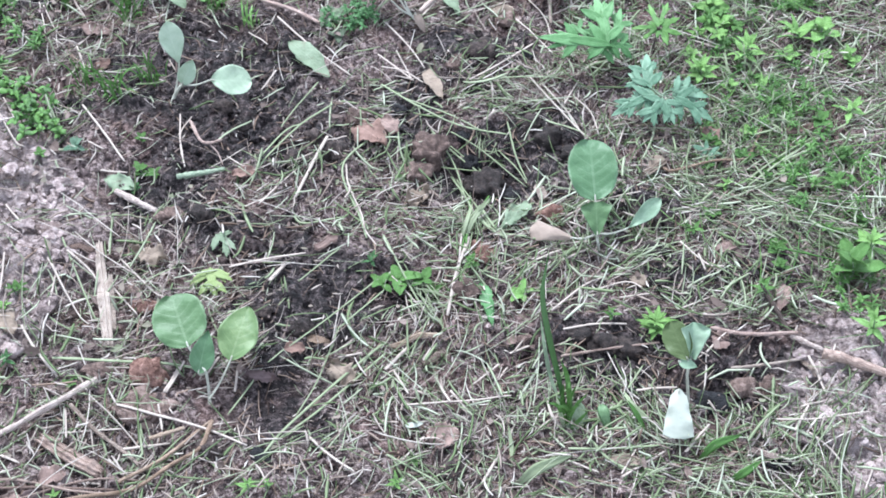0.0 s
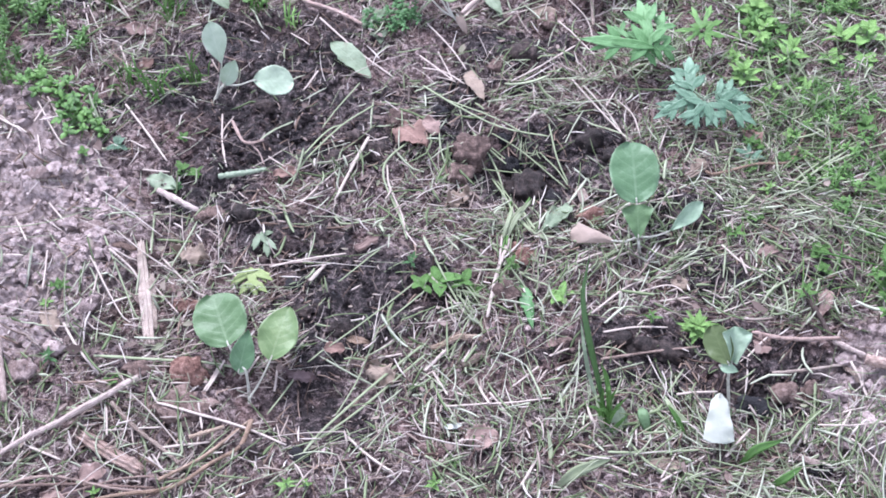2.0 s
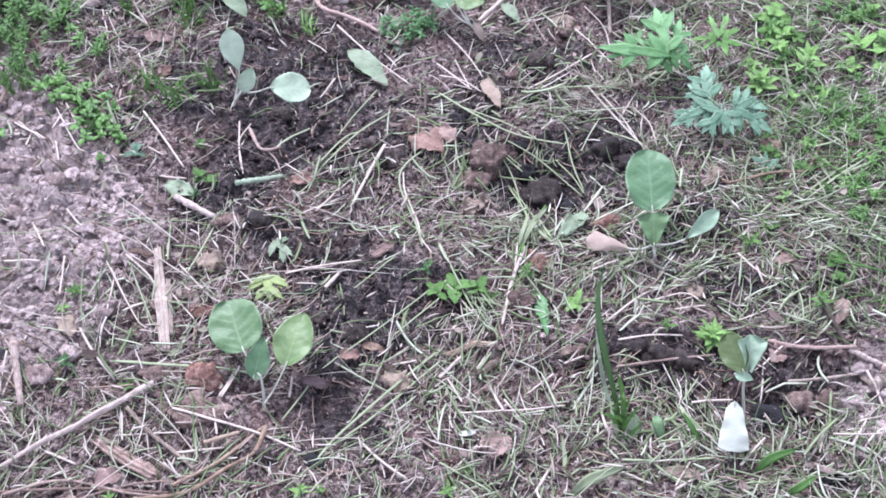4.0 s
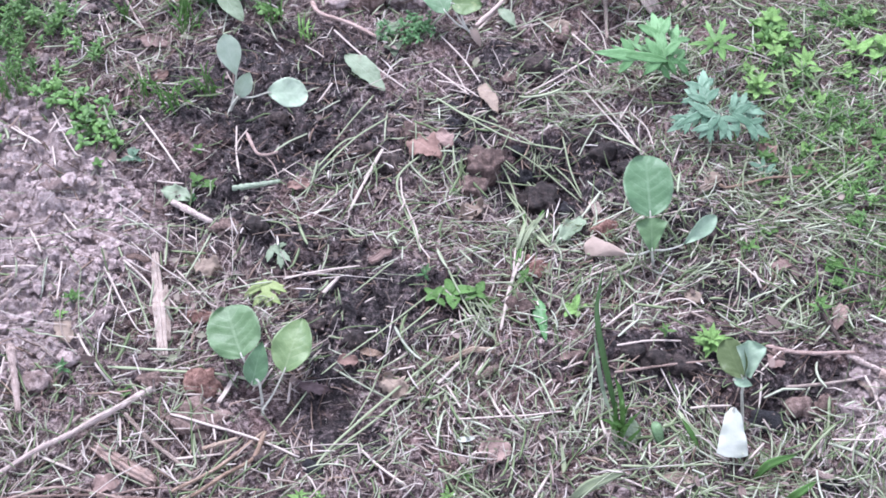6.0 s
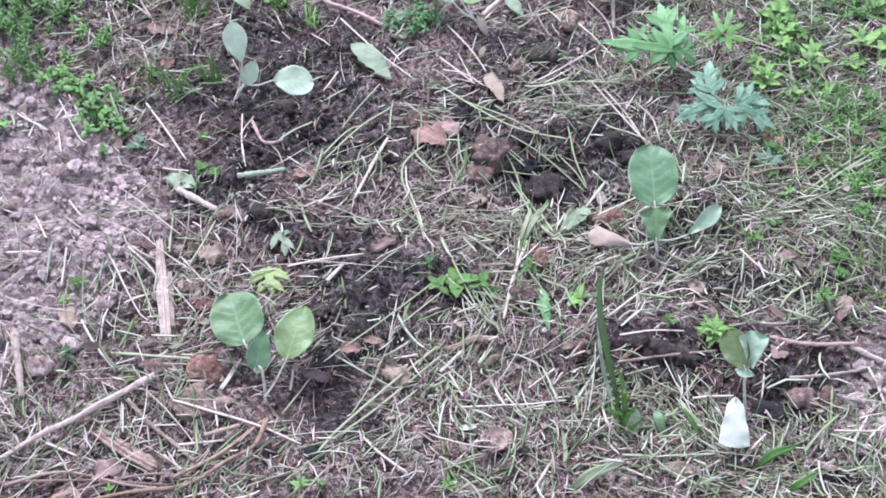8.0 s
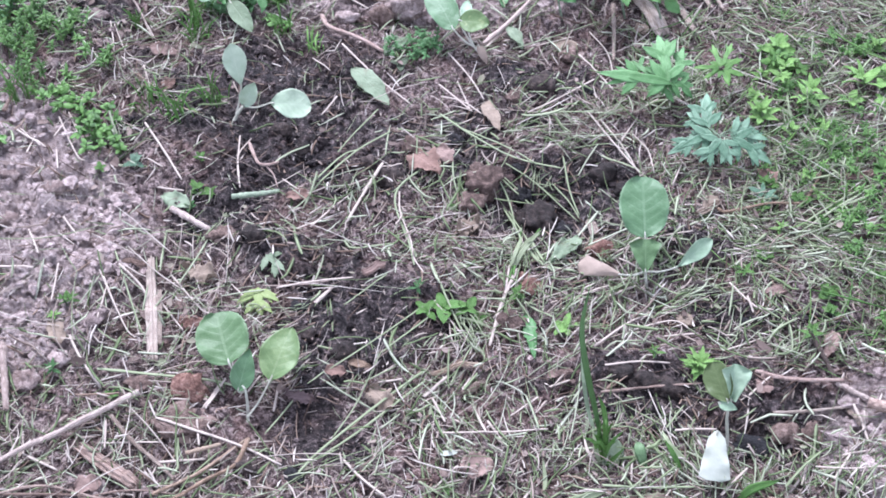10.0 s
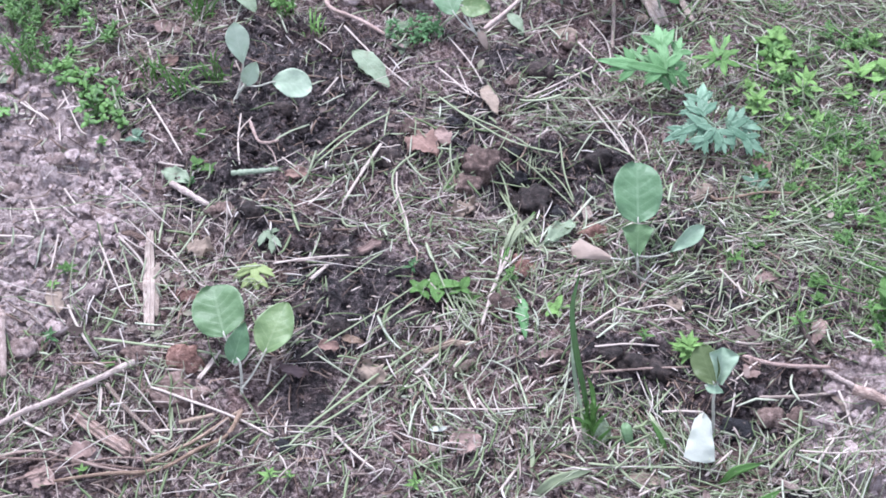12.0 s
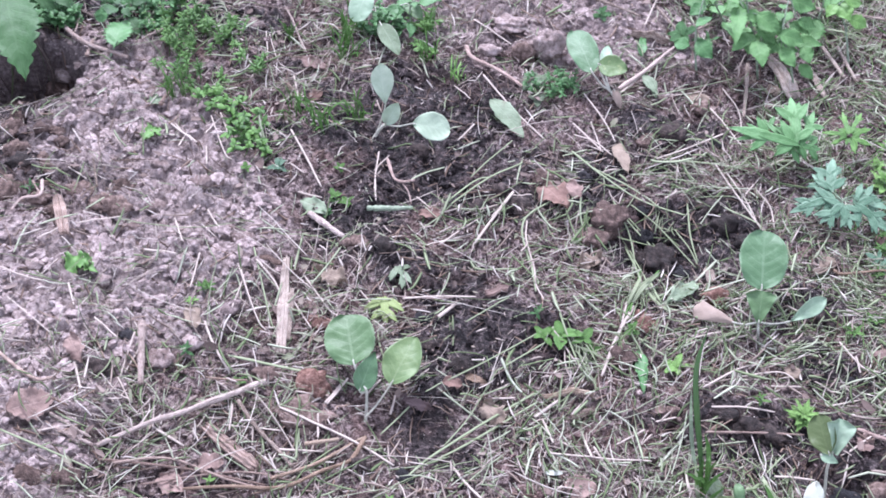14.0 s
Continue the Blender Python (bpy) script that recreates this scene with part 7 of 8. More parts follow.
straw([(0.0075, 0.2991), (0.0571, 0.2543), (0.1052, 0.2202), (0.1674, 0.2045)], 0.0040, CLIPPING, label="long grey-green grass stalk lying across the straw", name="grass_stalk")
straw([(0.0326, 0.2764), (0.0910, 0.2416), (0.1340, 0.2091)], 0.0031, CLIPPING, label="long grey-green grass stalk lying across the straw", name="grass_stalk")
straw([(0.1676, 0.2269), (0.1761, 0.1759), (0.1884, 0.1389)], 0.0031, CLIPPING, label="long grey-green grass stalk lying across the straw", name="grass_stalk")
straw([(0.0717, 0.2123), (0.1001, 0.1574), (0.1132, 0.1014)], 0.0031, CLIPPING, label="long grey-green grass stalk lying across the straw", name="grass_stalk")
straw([(0.1555, 0.3041), (0.2047, 0.3075), (0.2440, 0.3028)], 0.0036, CLIPPING, label="long grey-green grass stalk lying across the straw", name="grass_stalk")
straw([(-0.3452, -0.1471), (-0.2680, -0.1530), (-0.2179, -0.1570), (-0.1793, -0.1653)], 0.0049, CLIPPING, label="long grey-green grass stalk lying across the straw", name="grass_stalk")
straw([(0.0151, -0.0580), (-0.0281, -0.1035), (-0.0365, -0.1108), (-0.0549, -0.1706), (-0.0774, -0.2158)], 0.0027, CLIPPING, label="long grey-green grass stalk lying across the straw", name="grass_stalk")
straw([(0.0164, -0.1224), (-0.0340, -0.1746), (-0.0879, -0.2372), (-0.1090, -0.2713)], 0.0044, CLIPPING, label="long grey-green grass stalk lying across the straw", name="grass_stalk")
straw([(0.0168, -0.1386), (-0.0489, -0.2071), (-0.0951, -0.2483)], 0.0040, CLIPPING, label="long grey-green grass stalk lying across the straw", name="grass_stalk")
straw([(-0.1178, -0.1568), (-0.1511, -0.2120)], 0.0031, CLIPPING, label="long grey-green grass stalk lying across the straw", name="grass_stalk")
straw([(0.0144, -0.0261), (-0.0539, -0.1011), (-0.1093, -0.1607)], 0.0027, CLIPPING, label="long grey-green grass stalk lying across the straw", name="grass_stalk")
straw([(-0.0370, 0.0096), (-0.0838, -0.0322)], 0.0027, CLIPPING, label="long grey-green grass stalk lying across the straw", name="grass_stalk")
straw([(0.0134, 0.0261), (0.0409, -0.0382), (0.0628, -0.0821)], 0.0036, CLIPPING, label="long grey-green grass stalk lying across the straw", name="grass_stalk")
straw([(0.0408, -0.0272), (0.0671, -0.0769), (0.0842, -0.1022)], 0.0036, CLIPPING, label="long grey-green grass stalk lying across the straw", name="grass_stalk")
straw([(0.2084, -0.2738), (0.2552, -0.2730), (0.3039, -0.2673)], 0.0040, CLIPPING, label="long grey-green grass stalk lying across the straw", name="grass_stalk")
straw([(0.0263, -0.1956), (0.0184, -0.2117)], 0.0040, CLIPPING, label="long grey-green grass stalk lying across the straw", name="grass_stalk")
straw([(0.0938, 0.0224), (0.1287, -0.0198), (0.1585, -0.0370)], 0.0036, CLIPPING, label="long grey-green grass stalk lying across the straw", name="grass_stalk")
straw([(0.2295, -0.2567), (0.2509, -0.2849), (0.2847, -0.3045)], 0.0040, CLIPPING, label="long grey-green grass stalk lying across the straw", name="grass_stalk")
straw([(0.2638, 0.0346), (0.2969, 0.0021), (0.3299, -0.0106)], 0.0031, CLIPPING, label="long grey-green grass stalk lying across the straw", name="grass_stalk")
straw([(0.0200, -0.2778), (0.0516, -0.2952), (0.0750, -0.3115)], 0.0036, CLIPPING, label="long grey-green grass stalk lying across the straw", name="grass_stalk")
straw([(0.4593, 0.1224), (0.5034, 0.1597), (0.5504, 0.1929), (0.5971, 0.2194), (0.6547, 0.2578)], 0.0046, CLIPPING, label="long grey-green grass stalk lying across the straw", name="grass_stalk")
straw([(0.5184, 0.1646), (0.5705, 0.1870), (0.6397, 0.1968)], 0.0033, CLIPPING, label="long grey-green grass stalk lying across the straw", name="grass_stalk")
straw([(0.4630, 0.1182), (0.5174, 0.1541), (0.5565, 0.1839)], 0.0033, CLIPPING, label="long grey-green grass stalk lying across the straw", name="grass_stalk")
straw([(0.5173, 0.4064), (0.5929, 0.4228), (0.6525, 0.4517)], 0.0040, CLIPPING, label="long grey-green grass stalk lying across the straw", name="grass_stalk")
straw([(0.4747, 0.3993), (0.5289, 0.4097)], 0.0033, CLIPPING, label="long grey-green grass stalk lying across the straw", name="grass_stalk")
straw([(0.4043, 0.1528), (0.3999, 0.2020)], 0.0026, CLIPPING, label="long grey-green grass stalk lying across the straw", name="grass_stalk")
straw([(0.3726, 0.1332), (0.4075, 0.2171)], 0.0026, CLIPPING, label="long grey-green grass stalk lying across the straw", name="grass_stalk")
straw([(0.4809, -0.1513), (0.4877, -0.1763), (0.4925, -0.1968)], 0.0046)
straw([(0.4905, -0.1615), (0.4901, -0.1831)], 0.0033)
straw([(0.4291, -0.2407), (0.4687, -0.2443), (0.5262, -0.2364)], 0.0026)
straw([(0.4618, -0.2558), (0.4834, -0.2737), (0.5008, -0.3030)], 0.0033)
straw([(0.4462, -0.2573), (0.4670, -0.2226)], 0.0040)
straw([(0.4022, -0.2646), (0.4275, -0.2319)], 0.0033)
straw([(0.5238, -0.2943), (0.5089, -0.3225)], 0.0026)
straw([(0.4079, -0.2673), (0.4411, -0.2818)], 0.0053)
straw([(0.5243, 0.0536), (0.5835, 0.0423)], 0.0026)
straw([(0.5520, 0.1446), (0.5965, 0.1358)], 0.0033)
straw([(0.6035, 0.3209), (0.6677, 0.3427)], 0.0026)
straw([(0.6132, 0.2911), (0.6587, 0.3137)], 0.0026)
straw([(0.5842, 0.2620), (0.6576, 0.3660)], 0.0020)
straw([(0.5906, 0.4134), (0.5728, 0.3399), (0.5602, 0.3249)], 0.0026)

# fallen leaves
fallen_leaf((-0.1152, 0.3913), (-0.0616, 0.3288), 0.0293, WILTED, "limp pale green leaf lying on the soil", "egg", 0.05, 0.03, seed=42, arch=0.06, up=0.006)
fallen_leaf((-0.1732, 0.1369), (-0.1409, 0.1426), 0.0169, DEAD, "small red-brown dead leaf", "egg", 0.12, 0.05, seed=43, arch=0.06, up=0.006)
fallen_leaf((-0.3932, 0.4025), (-0.3549, 0.4026), 0.0213, DEAD_PINK, "pinkish dead leaf on the soil", "egg", 0.12, 0.05, seed=44, arch=0.06, up=0.006)
fallen_leaf((-0.3649, 0.3351), (-0.3481, 0.3480), 0.0178, DEAD, "small red-brown dead leaf", "egg", 0.12, 0.05, seed=45, arch=0.06, up=0.006)
fallen_leaf((-0.3263, 0.1360), (-0.2883, 0.1165), 0.0240, WILTED, "pale grey-green torn leaf", "egg", 0.12, 0.05, seed=46, arch=0.06, up=0.006)
fallen_leaf((0.0628, 0.3301), (0.0863, 0.2651), 0.0187, DEAD_TAN, "curled tan dead leaf on the soil", "egg", 0.10, 0.04, seed=49, arch=0.12, up=0.006)
fallen_leaf((0.0905, 0.4970), (0.1136, 0.4483), 0.0160, WILTED, "narrow green leaf lying flat", "lance", 0.12, 0.05, seed=50, arch=0.06, up=0.006)
fallen_leaf((0.0670, 0.1105), (0.0395, 0.0913), 0.0267, DEAD_TAN, "pale pinkish torn leaf", "egg", 0.30, 0.05, seed=51, arch=0.06, up=0.006)
fallen_leaf((0.4184, 0.2336), (0.4302, 0.1973), 0.0222, DEAD, "brown dead leaf under weeds", "egg", 0.12, 0.05, seed=52, arch=0.06, up=0.006)
fallen_leaf((0.3597, 0.1658), (0.3389, 0.1451), 0.0196, DEAD_TAN, "pale tan dead leaf", "egg", 0.12, 0.05, seed=53, arch=0.06, up=0.006)
fallen_leaf((0.1865, 0.0984), (0.1521, 0.0394), 0.0222, WILTED, "torn pale green leaf in the straw", "lance", 0.20, 0.10, seed=54, arch=0.06, up=0.006)
lobed_leaf((-0.1852, -0.0160), (-0.1782, -0.0605), 0.048, YELLOW, "wilting yellow-green lobed leaf on the soil", 2, 5)
lobed_leaf((-0.1844, 0.0375), (-0.1557, 0.0162), 0.036, WILTED, "pale wilted lobed leaf on dark soil", 2, 6)
fallen_leaf((-0.1389, -0.1602), (-0.0967, -0.1684), 0.0142, DEAD_DARK, "dark purple-brown rotting leaf", "lance", 0.35, 0.20, seed=59, arch=0.10, up=0.006)
fallen_leaf((-0.0932, -0.1424), (-0.0712, -0.1315), 0.0151, DEAD, "small rust-red dead leaf", "egg", 0.12, 0.05, seed=60, arch=0.06, up=0.006)
fallen_leaf((-0.0697, -0.1207), (-0.0425, -0.1208), 0.0098, ORANGE, "thin orange-brown dead leaf", "lance", 0.12, 0.05, seed=61, arch=0.06, up=0.006)
fallen_leaf((-0.0432, -0.1488), (-0.0152, -0.1766), 0.0267, DEAD_TAN, "crumpled tan dead leaf in the straw", "egg", 0.25, 0.15, seed=62, arch=0.06, up=0.006)
fallen_leaf((-0.2784, 0.0107), (-0.2363, -0.0008), 0.0267, DEAD_TAN, "crumpled pale dead leaf", "egg", 0.25, 0.25, seed=63, arch=0.06, up=0.006)
fallen_leaf((-0.4130, -0.0773), (-0.3937, -0.1105), 0.0213, DEAD_TAN, "pale pinkish dead leaf standing in dry soil", "egg", 0.10, 0.05, seed=64, arch=0.06, up=0.006)
fallen_leaf((0.0612, -0.2517), (0.0970, -0.2525), 0.0284, DEAD_PINK, "pink-tan dead leaf lying flat on straw", "egg", 0.10, 0.10, seed=65, arch=0.06, up=0.006)
fallen_leaf((0.1261, -0.0327), (0.1373, -0.1001), 0.0160, WEED_DARK, "dark green leaf lying in the straw", "lance", 0.15, 0.10, seed=66, arch=0.06, up=0.006)
fallen_leaf((0.3787, -0.1390), (0.3981, -0.1112), 0.0196, DEAD_PINK, "pinkish dead leaf beside a seedling", "egg", 0.20, 0.10, seed=67, arch=0.06, up=0.006)
fallen_leaf((0.3008, -0.0242), (0.3141, -0.0425), 0.0178, DEAD_TAN, "tan dead leaf in the straw", "egg", 0.12, 0.05, seed=68, arch=0.06, up=0.006)
fallen_leaf((0.1514, -0.1223), (0.1663, -0.1154), 0.0116, DEAD_PINK, "small pinkish chip of leaf", "egg", 0.12, 0.05, seed=69, arch=0.06, up=0.006)
fallen_leaf((0.0391, -0.2383), (0.0583, -0.2361), 0.0071, CABBAGE_WHITE, "small white husk on the soil", "egg", 0.05, 0.00, seed=70, arch=0.06, up=0.006)
fallen_leaf((0.4730, -0.0428), (0.4618, -0.0841), 0.0178, DEAD_PINK, "pale pinkish dead leaf", "egg", 0.12, 0.05, seed=71, arch=0.06, up=0.006)
fallen_leaf((0.2515, -0.2794), (0.2856, -0.2891), 0.0133, DEAD_TAN, "tan dead leaf in the straw", "egg", 0.12, 0.05, seed=72, arch=0.06, up=0.006)
fallen_leaf((-0.5477, 0.1690), (-0.5375, 0.2053), 0.0213, WEED, "small bright green leaf lying on dry soil", "egg", 0.20, 0.20, seed=73, arch=0.06, up=0.006)
fallen_leaf((-0.5342, 0.2037), (-0.5511, 0.1946), 0.0160, WEED, "small bright green leaf lying on dry soil", "egg", 0.20, 0.20, seed=74, arch=0.06, up=0.006)
fallen_leaf((-0.5673, -0.0685), (-0.5423, -0.0512), 0.0293, WEED, "torn bright green leaf lying on dry soil", "egg", 0.20, 0.25, seed=75, arch=0.06, up=0.006)
fallen_leaf((-0.5777, -0.0459), (-0.5280, -0.0675), 0.0222, WEED, "torn bright green leaf lying on dry soil", "egg", 0.20, 0.25, seed=76, arch=0.06, up=0.006)
fallen_leaf((-0.5526, -0.2938), (-0.5091, -0.2660), 0.0400, DEAD_PINK, "broad pinkish dead leaf on dry soil", "egg", 0.10, 0.10, seed=77, arch=0.06, up=0.006)
fallen_leaf((-0.5277, -0.1655), (-0.5033, -0.2000), 0.0196, DEAD_PINK, "pinkish dead leaf standing in dry soil", "egg", 0.20, 0.10, seed=78, arch=0.06, up=0.006)
fallen_leaf((-0.5062, -0.1493), (-0.5008, -0.1678), 0.0151, DEAD_DARK, "dark dead leaf in dry soil", "egg", 0.12, 0.05, seed=79, arch=0.06, up=0.006)
fallen_leaf((-0.3726, -0.3233), (-0.3412, -0.3409), 0.0267, DEAD_PINK, "pink-tan dead leaf on the soil", "egg", 0.12, 0.05, seed=80, arch=0.06, up=0.006)
fallen_leaf((-0.3351, -0.3035), (-0.3092, -0.2908), 0.0222, DEAD_PINK, "pink-tan dead leaf on the soil", "egg", 0.12, 0.05, seed=81, arch=0.06, up=0.006)
fallen_leaf((-0.3695, -0.3337), (-0.3005, -0.3072), 0.0178, DEAD_DARK, "flat dark grey dead leaf", "lance", 0.10, 0.05, seed=82, arch=0.06, up=0.006)
fallen_leaf((-0.5660, 0.2545), (-0.5563, 0.2737), 0.0178, WILTED, "green-grey leaf on dry soil", "egg", 0.12, 0.05, seed=83, arch=0.06, up=0.006)
fallen_leaf((-0.0760, 0.4267), (-0.0510, 0.4700), 0.0267, WILTED, "pale green torn leaf beside a stick", "egg", 0.20, 0.10, seed=84, arch=0.06, up=0.006)
fallen_leaf((0.0919, 0.4921), (0.1122, 0.4480), 0.0151, WILTED, "narrow green leaf lying flat", "lance", 0.12, 0.05, seed=85, arch=0.06, up=0.006)
fallen_leaf((0.0828, 0.5283), (0.0829, 0.5830), 0.0133, WEED_DARK, "narrow dark green leaf", "lance", 0.12, 0.05, seed=86, arch=0.06, up=0.006)
fallen_leaf((0.1544, 0.4714), (0.1876, 0.4498), 0.0267, DEAD_TAN, "pale crumpled leaf on the soil", "egg", 0.12, 0.05, seed=87, arch=0.06, up=0.006)
fallen_leaf((0.2828, 0.5136), (0.2672, 0.4945), 0.0196, DEAD_TAN, "pale dead leaf on the soil", "egg", 0.12, 0.05, seed=88, arch=0.06, up=0.006)

fallen_leaf((-0.0240, 0.2240), (0.0140, 0.1800), 0.0360, DEAD, "crumpled brown dead leaf", "egg", 0.15, 0.05, seed=47, arch=0.12, up=0.008, ragged=0.08)
fallen_leaf((0.0080, 0.2300), (0.0300, 0.2000), 0.0230, DEAD_PINK, "torn pinkish dead leaf", "egg", 0.15, 0.08, seed=48, arch=0.1, up=0.010, ragged=0.12)

# clods and stones
clod(-0.3728, 0.0465, 0.0311, 0.0276, 0.0138, CLOD_PALE, "pale dry clod of soil", seed=89, sink=0.35)
clod(-0.4038, 0.0636, 0.0240, 0.0204, 0.0102, CLOD_PALE, "pale dry clod of soil", seed=90, sink=0.35)
clod(-0.4510, 0.0350, 0.0222, 0.0225, 0.0111, CLOD_PALE, "pale dry clod of soil", seed=91, sink=0.35)
clod(-0.4951, 0.0618, 0.0267, 0.0225, 0.0112, CLOD_PALE, "pale dry clod of soil", seed=92, sink=0.35)
clod(-0.4832, 0.0393, 0.0178, 0.0174, 0.0087, CLOD_PALE, "pale dry clod of soil", seed=93, sink=0.35)
clod(-0.4387, 0.0802, 0.0178, 0.0174, 0.0087, CLOD_PALE, "pale dry clod of soil", seed=94, sink=0.35)
clod(-0.2009, 0.0837, 0.0178, 0.0204, 0.0110, CLOD_BLACK, "black wet lump of soil", seed=95, sink=0.60)
clod(-0.0197, 0.2390, 0.0311, 0.0307, 0.0190, CLOD_BROWN, "red-brown clod of soil", seed=96, sink=0.35)
clod(-0.0491, 0.1843, 0.0356, 0.0276, 0.0171, CLOD_DARK, "moist dark brown clod of soil", seed=97, sink=0.35)
clod(-0.0958, 0.1703, 0.0311, 0.0256, 0.0158, CLOD_DARK, "moist dark brown clod of soil", seed=98, sink=0.35)
clod(-0.0788, 0.2090, 0.0222, 0.0204, 0.0127, CLOD_DARK, "moist dark brown clod of soil", seed=99, sink=0.35)
clod(-0.1699, 0.2476, 0.0222, 0.0225, 0.0138, CLOD_DARK, "moist dark brown clod of soil", seed=100, sink=0.35)
clod(-0.2436, 0.0754, 0.0356, 0.0256, 0.0158, CLOD_BROWN, "red-brown clod of soil", seed=101, sink=0.35)
clod(-0.2026, 0.0649, 0.0249, 0.0225, 0.0139, CLOD_DARK, "moist dark brown clod of soil", seed=102, sink=0.35)
clod(-0.4629, 0.2884, 0.0311, 0.0204, 0.0127, CLOD_BROWN, "red-brown clod of soil", seed=103, sink=0.35)
clod(-0.1944, 0.2642, 0.0311, 0.0204, 0.0127, CLOD_DARK, "moist dark brown clod of soil", seed=104, sink=0.35)
clod(0.1373, 0.3662, 0.0444, 0.0429, 0.0266, CLOD_DARK, "moist dark brown clod of soil", seed=105, sink=0.35)
clod(0.1067, 0.3416, 0.0267, 0.0276, 0.0165, CLOD_BROWN, "red-brown clod of soil", seed=106, sink=0.35)
clod(0.1978, 0.3632, 0.0240, 0.0184, 0.0114, CLOD_BLACK, "grey-black stone in the soil", seed=107, sink=0.35)
clod(0.0279, 0.2616, 0.0276, 0.0204, 0.0127, CLOD_BLACK, "black wet lump of soil", seed=108, sink=0.35)
clod(0.1100, 0.2093, 0.0160, 0.0153, 0.0095, CLOD_BLACK, "black wet lump of soil", seed=109, sink=0.35)
clod(0.1194, 0.1755, 0.0240, 0.0225, 0.0139, CLOD_BLACK, "black wet lump of soil", seed=110, sink=0.35)
clod(0.1364, 0.1345, 0.0533, 0.0511, 0.0317, CLOD_DARK, "moist dark brown clod of soil", seed=111, sink=0.35)
clod(0.1702, 0.1264, 0.0267, 0.0307, 0.0165, CLOD_BLACK, "black wet lump of soil", seed=112, sink=0.35)
clod(0.0669, 0.1776, 0.0489, 0.0511, 0.0303, CLOD_BROWN, "red-brown clod of soil", seed=113, sink=0.35)
clod(0.0529, 0.1423, 0.0356, 0.0307, 0.0190, CLOD_BROWN, "red-brown clod of soil", seed=114, sink=0.35)
clod(0.1966, 0.2297, 0.0267, 0.0276, 0.0165, CLOD_DARK, "moist dark brown clod of soil", seed=115, sink=0.35)
clod(0.2193, 0.2039, 0.0311, 0.0307, 0.0190, CLOD_DARK, "moist dark brown clod of soil", seed=116, sink=0.35)
clod(0.2127, 0.0769, 0.0356, 0.0276, 0.0171, CLOD_RED, "red-brown clod of soil", seed=117, sink=0.35)
clod(0.3127, 0.0783, 0.0267, 0.0225, 0.0139, CLOD_DARK, "moist dark brown clod of soil", seed=118, sink=0.35)
clod(0.3485, 0.0694, 0.0311, 0.0307, 0.0190, CLOD_DARK, "moist dark brown clod of soil", seed=119, sink=0.35)
clod(0.2459, 0.1720, 0.0267, 0.0256, 0.0158, CLOD_DARK, "moist dark brown clod of soil", seed=120, sink=0.35)
clod(0.1757, 0.4418, 0.0267, 0.0256, 0.0158, CLOD_BROWN, "red-brown clod of soil", seed=121, sink=0.35)
clod(-0.2562, -0.0707, 0.0284, 0.0256, 0.0158, CLOD_RED, "red-brown clod of soil", seed=122, sink=0.35)
clod(-0.2696, -0.0456, 0.0196, 0.0204, 0.0121, CLOD_BROWN, "red-brown clod of soil", seed=123, sink=0.35)
clod(-0.2961, -0.1628, 0.0267, 0.0225, 0.0139, CLOD_BROWN, "red-brown clod of soil", seed=124, sink=0.35)
clod(-0.3249, -0.2960, 0.0400, 0.0256, 0.0128, CLOD_PALE, "pale dry clod of soil", seed=125, sink=0.35)
clod(-0.1341, -0.0352, 0.0196, 0.0184, 0.0114, CLOD_BLACK, "blue-black stone in the soil", seed=126, sink=0.35)
clod(-0.0424, -0.0773, 0.0196, 0.0164, 0.0101, CLOD_BLACK, "blue-black stone in the soil", seed=127, sink=0.35)
clod(-0.1651, -0.2617, 0.0267, 0.0276, 0.0165, CLOD_DARK, "moist dark brown clod of soil", seed=128, sink=0.35)
clod(-0.1132, -0.2701, 0.0222, 0.0184, 0.0114, CLOD_BLACK, "black wet lump of soil", seed=129, sink=0.35)
clod(-0.3322, -0.0786, 0.0311, 0.0256, 0.0158, CLOD_BROWN, "red-brown clod of soil", seed=130, sink=0.35)
clod(-0.1236, -0.0787, 0.0267, 0.0225, 0.0139, CLOD_DARK, "moist dark brown clod of soil", seed=131, sink=0.35)
clod(-0.0751, -0.1026, 0.0267, 0.0225, 0.0139, CLOD_DARK, "moist dark brown clod of soil", seed=132, sink=0.35)
clod(-0.4681, -0.1400, 0.0178, 0.0225, 0.0110, CLOD_BLACK, "dark stone in the soil", seed=133, sink=0.35)
clod(-0.4253, -0.1647, 0.0356, 0.0307, 0.0153, CLOD_PALE, "pale dry clod of soil", seed=134, sink=0.35)
clod(-0.3942, -0.1313, 0.0267, 0.0204, 0.0102, CLOD_PALE, "pale dry clod of soil", seed=135, sink=0.35)
clod(0.1271, 0.0118, 0.0284, 0.0358, 0.0176, CLOD_RED, "red-brown clod of soil", seed=136, sink=0.35)
clod(0.1083, -0.0448, 0.0373, 0.0307, 0.0190, CLOD_BROWN, "purple-brown clod of soil", seed=137, sink=0.35)
clod(0.3677, -0.2042, 0.0373, 0.0307, 0.0190, CLOD_BLACK, "black wet lump of soil", seed=138, sink=0.35)
clod(0.2834, -0.1925, 0.0160, 0.0092, 0.0057, CLOD_BLACK, "small blue-grey stone in the straw", seed=139, sink=0.35)
clod(0.3848, -0.2012, 0.0222, 0.0204, 0.0127, CLOD_DARK, "moist dark brown clod of soil", seed=140, sink=0.35)
clod(0.2557, -0.1234, 0.0356, 0.0256, 0.0158, CLOD_DARK, "moist dark brown clod of soil", seed=141, sink=0.35)
clod(0.2312, -0.1167, 0.0311, 0.0256, 0.0158, CLOD_DARK, "moist dark brown clod of soil", seed=142, sink=0.35)
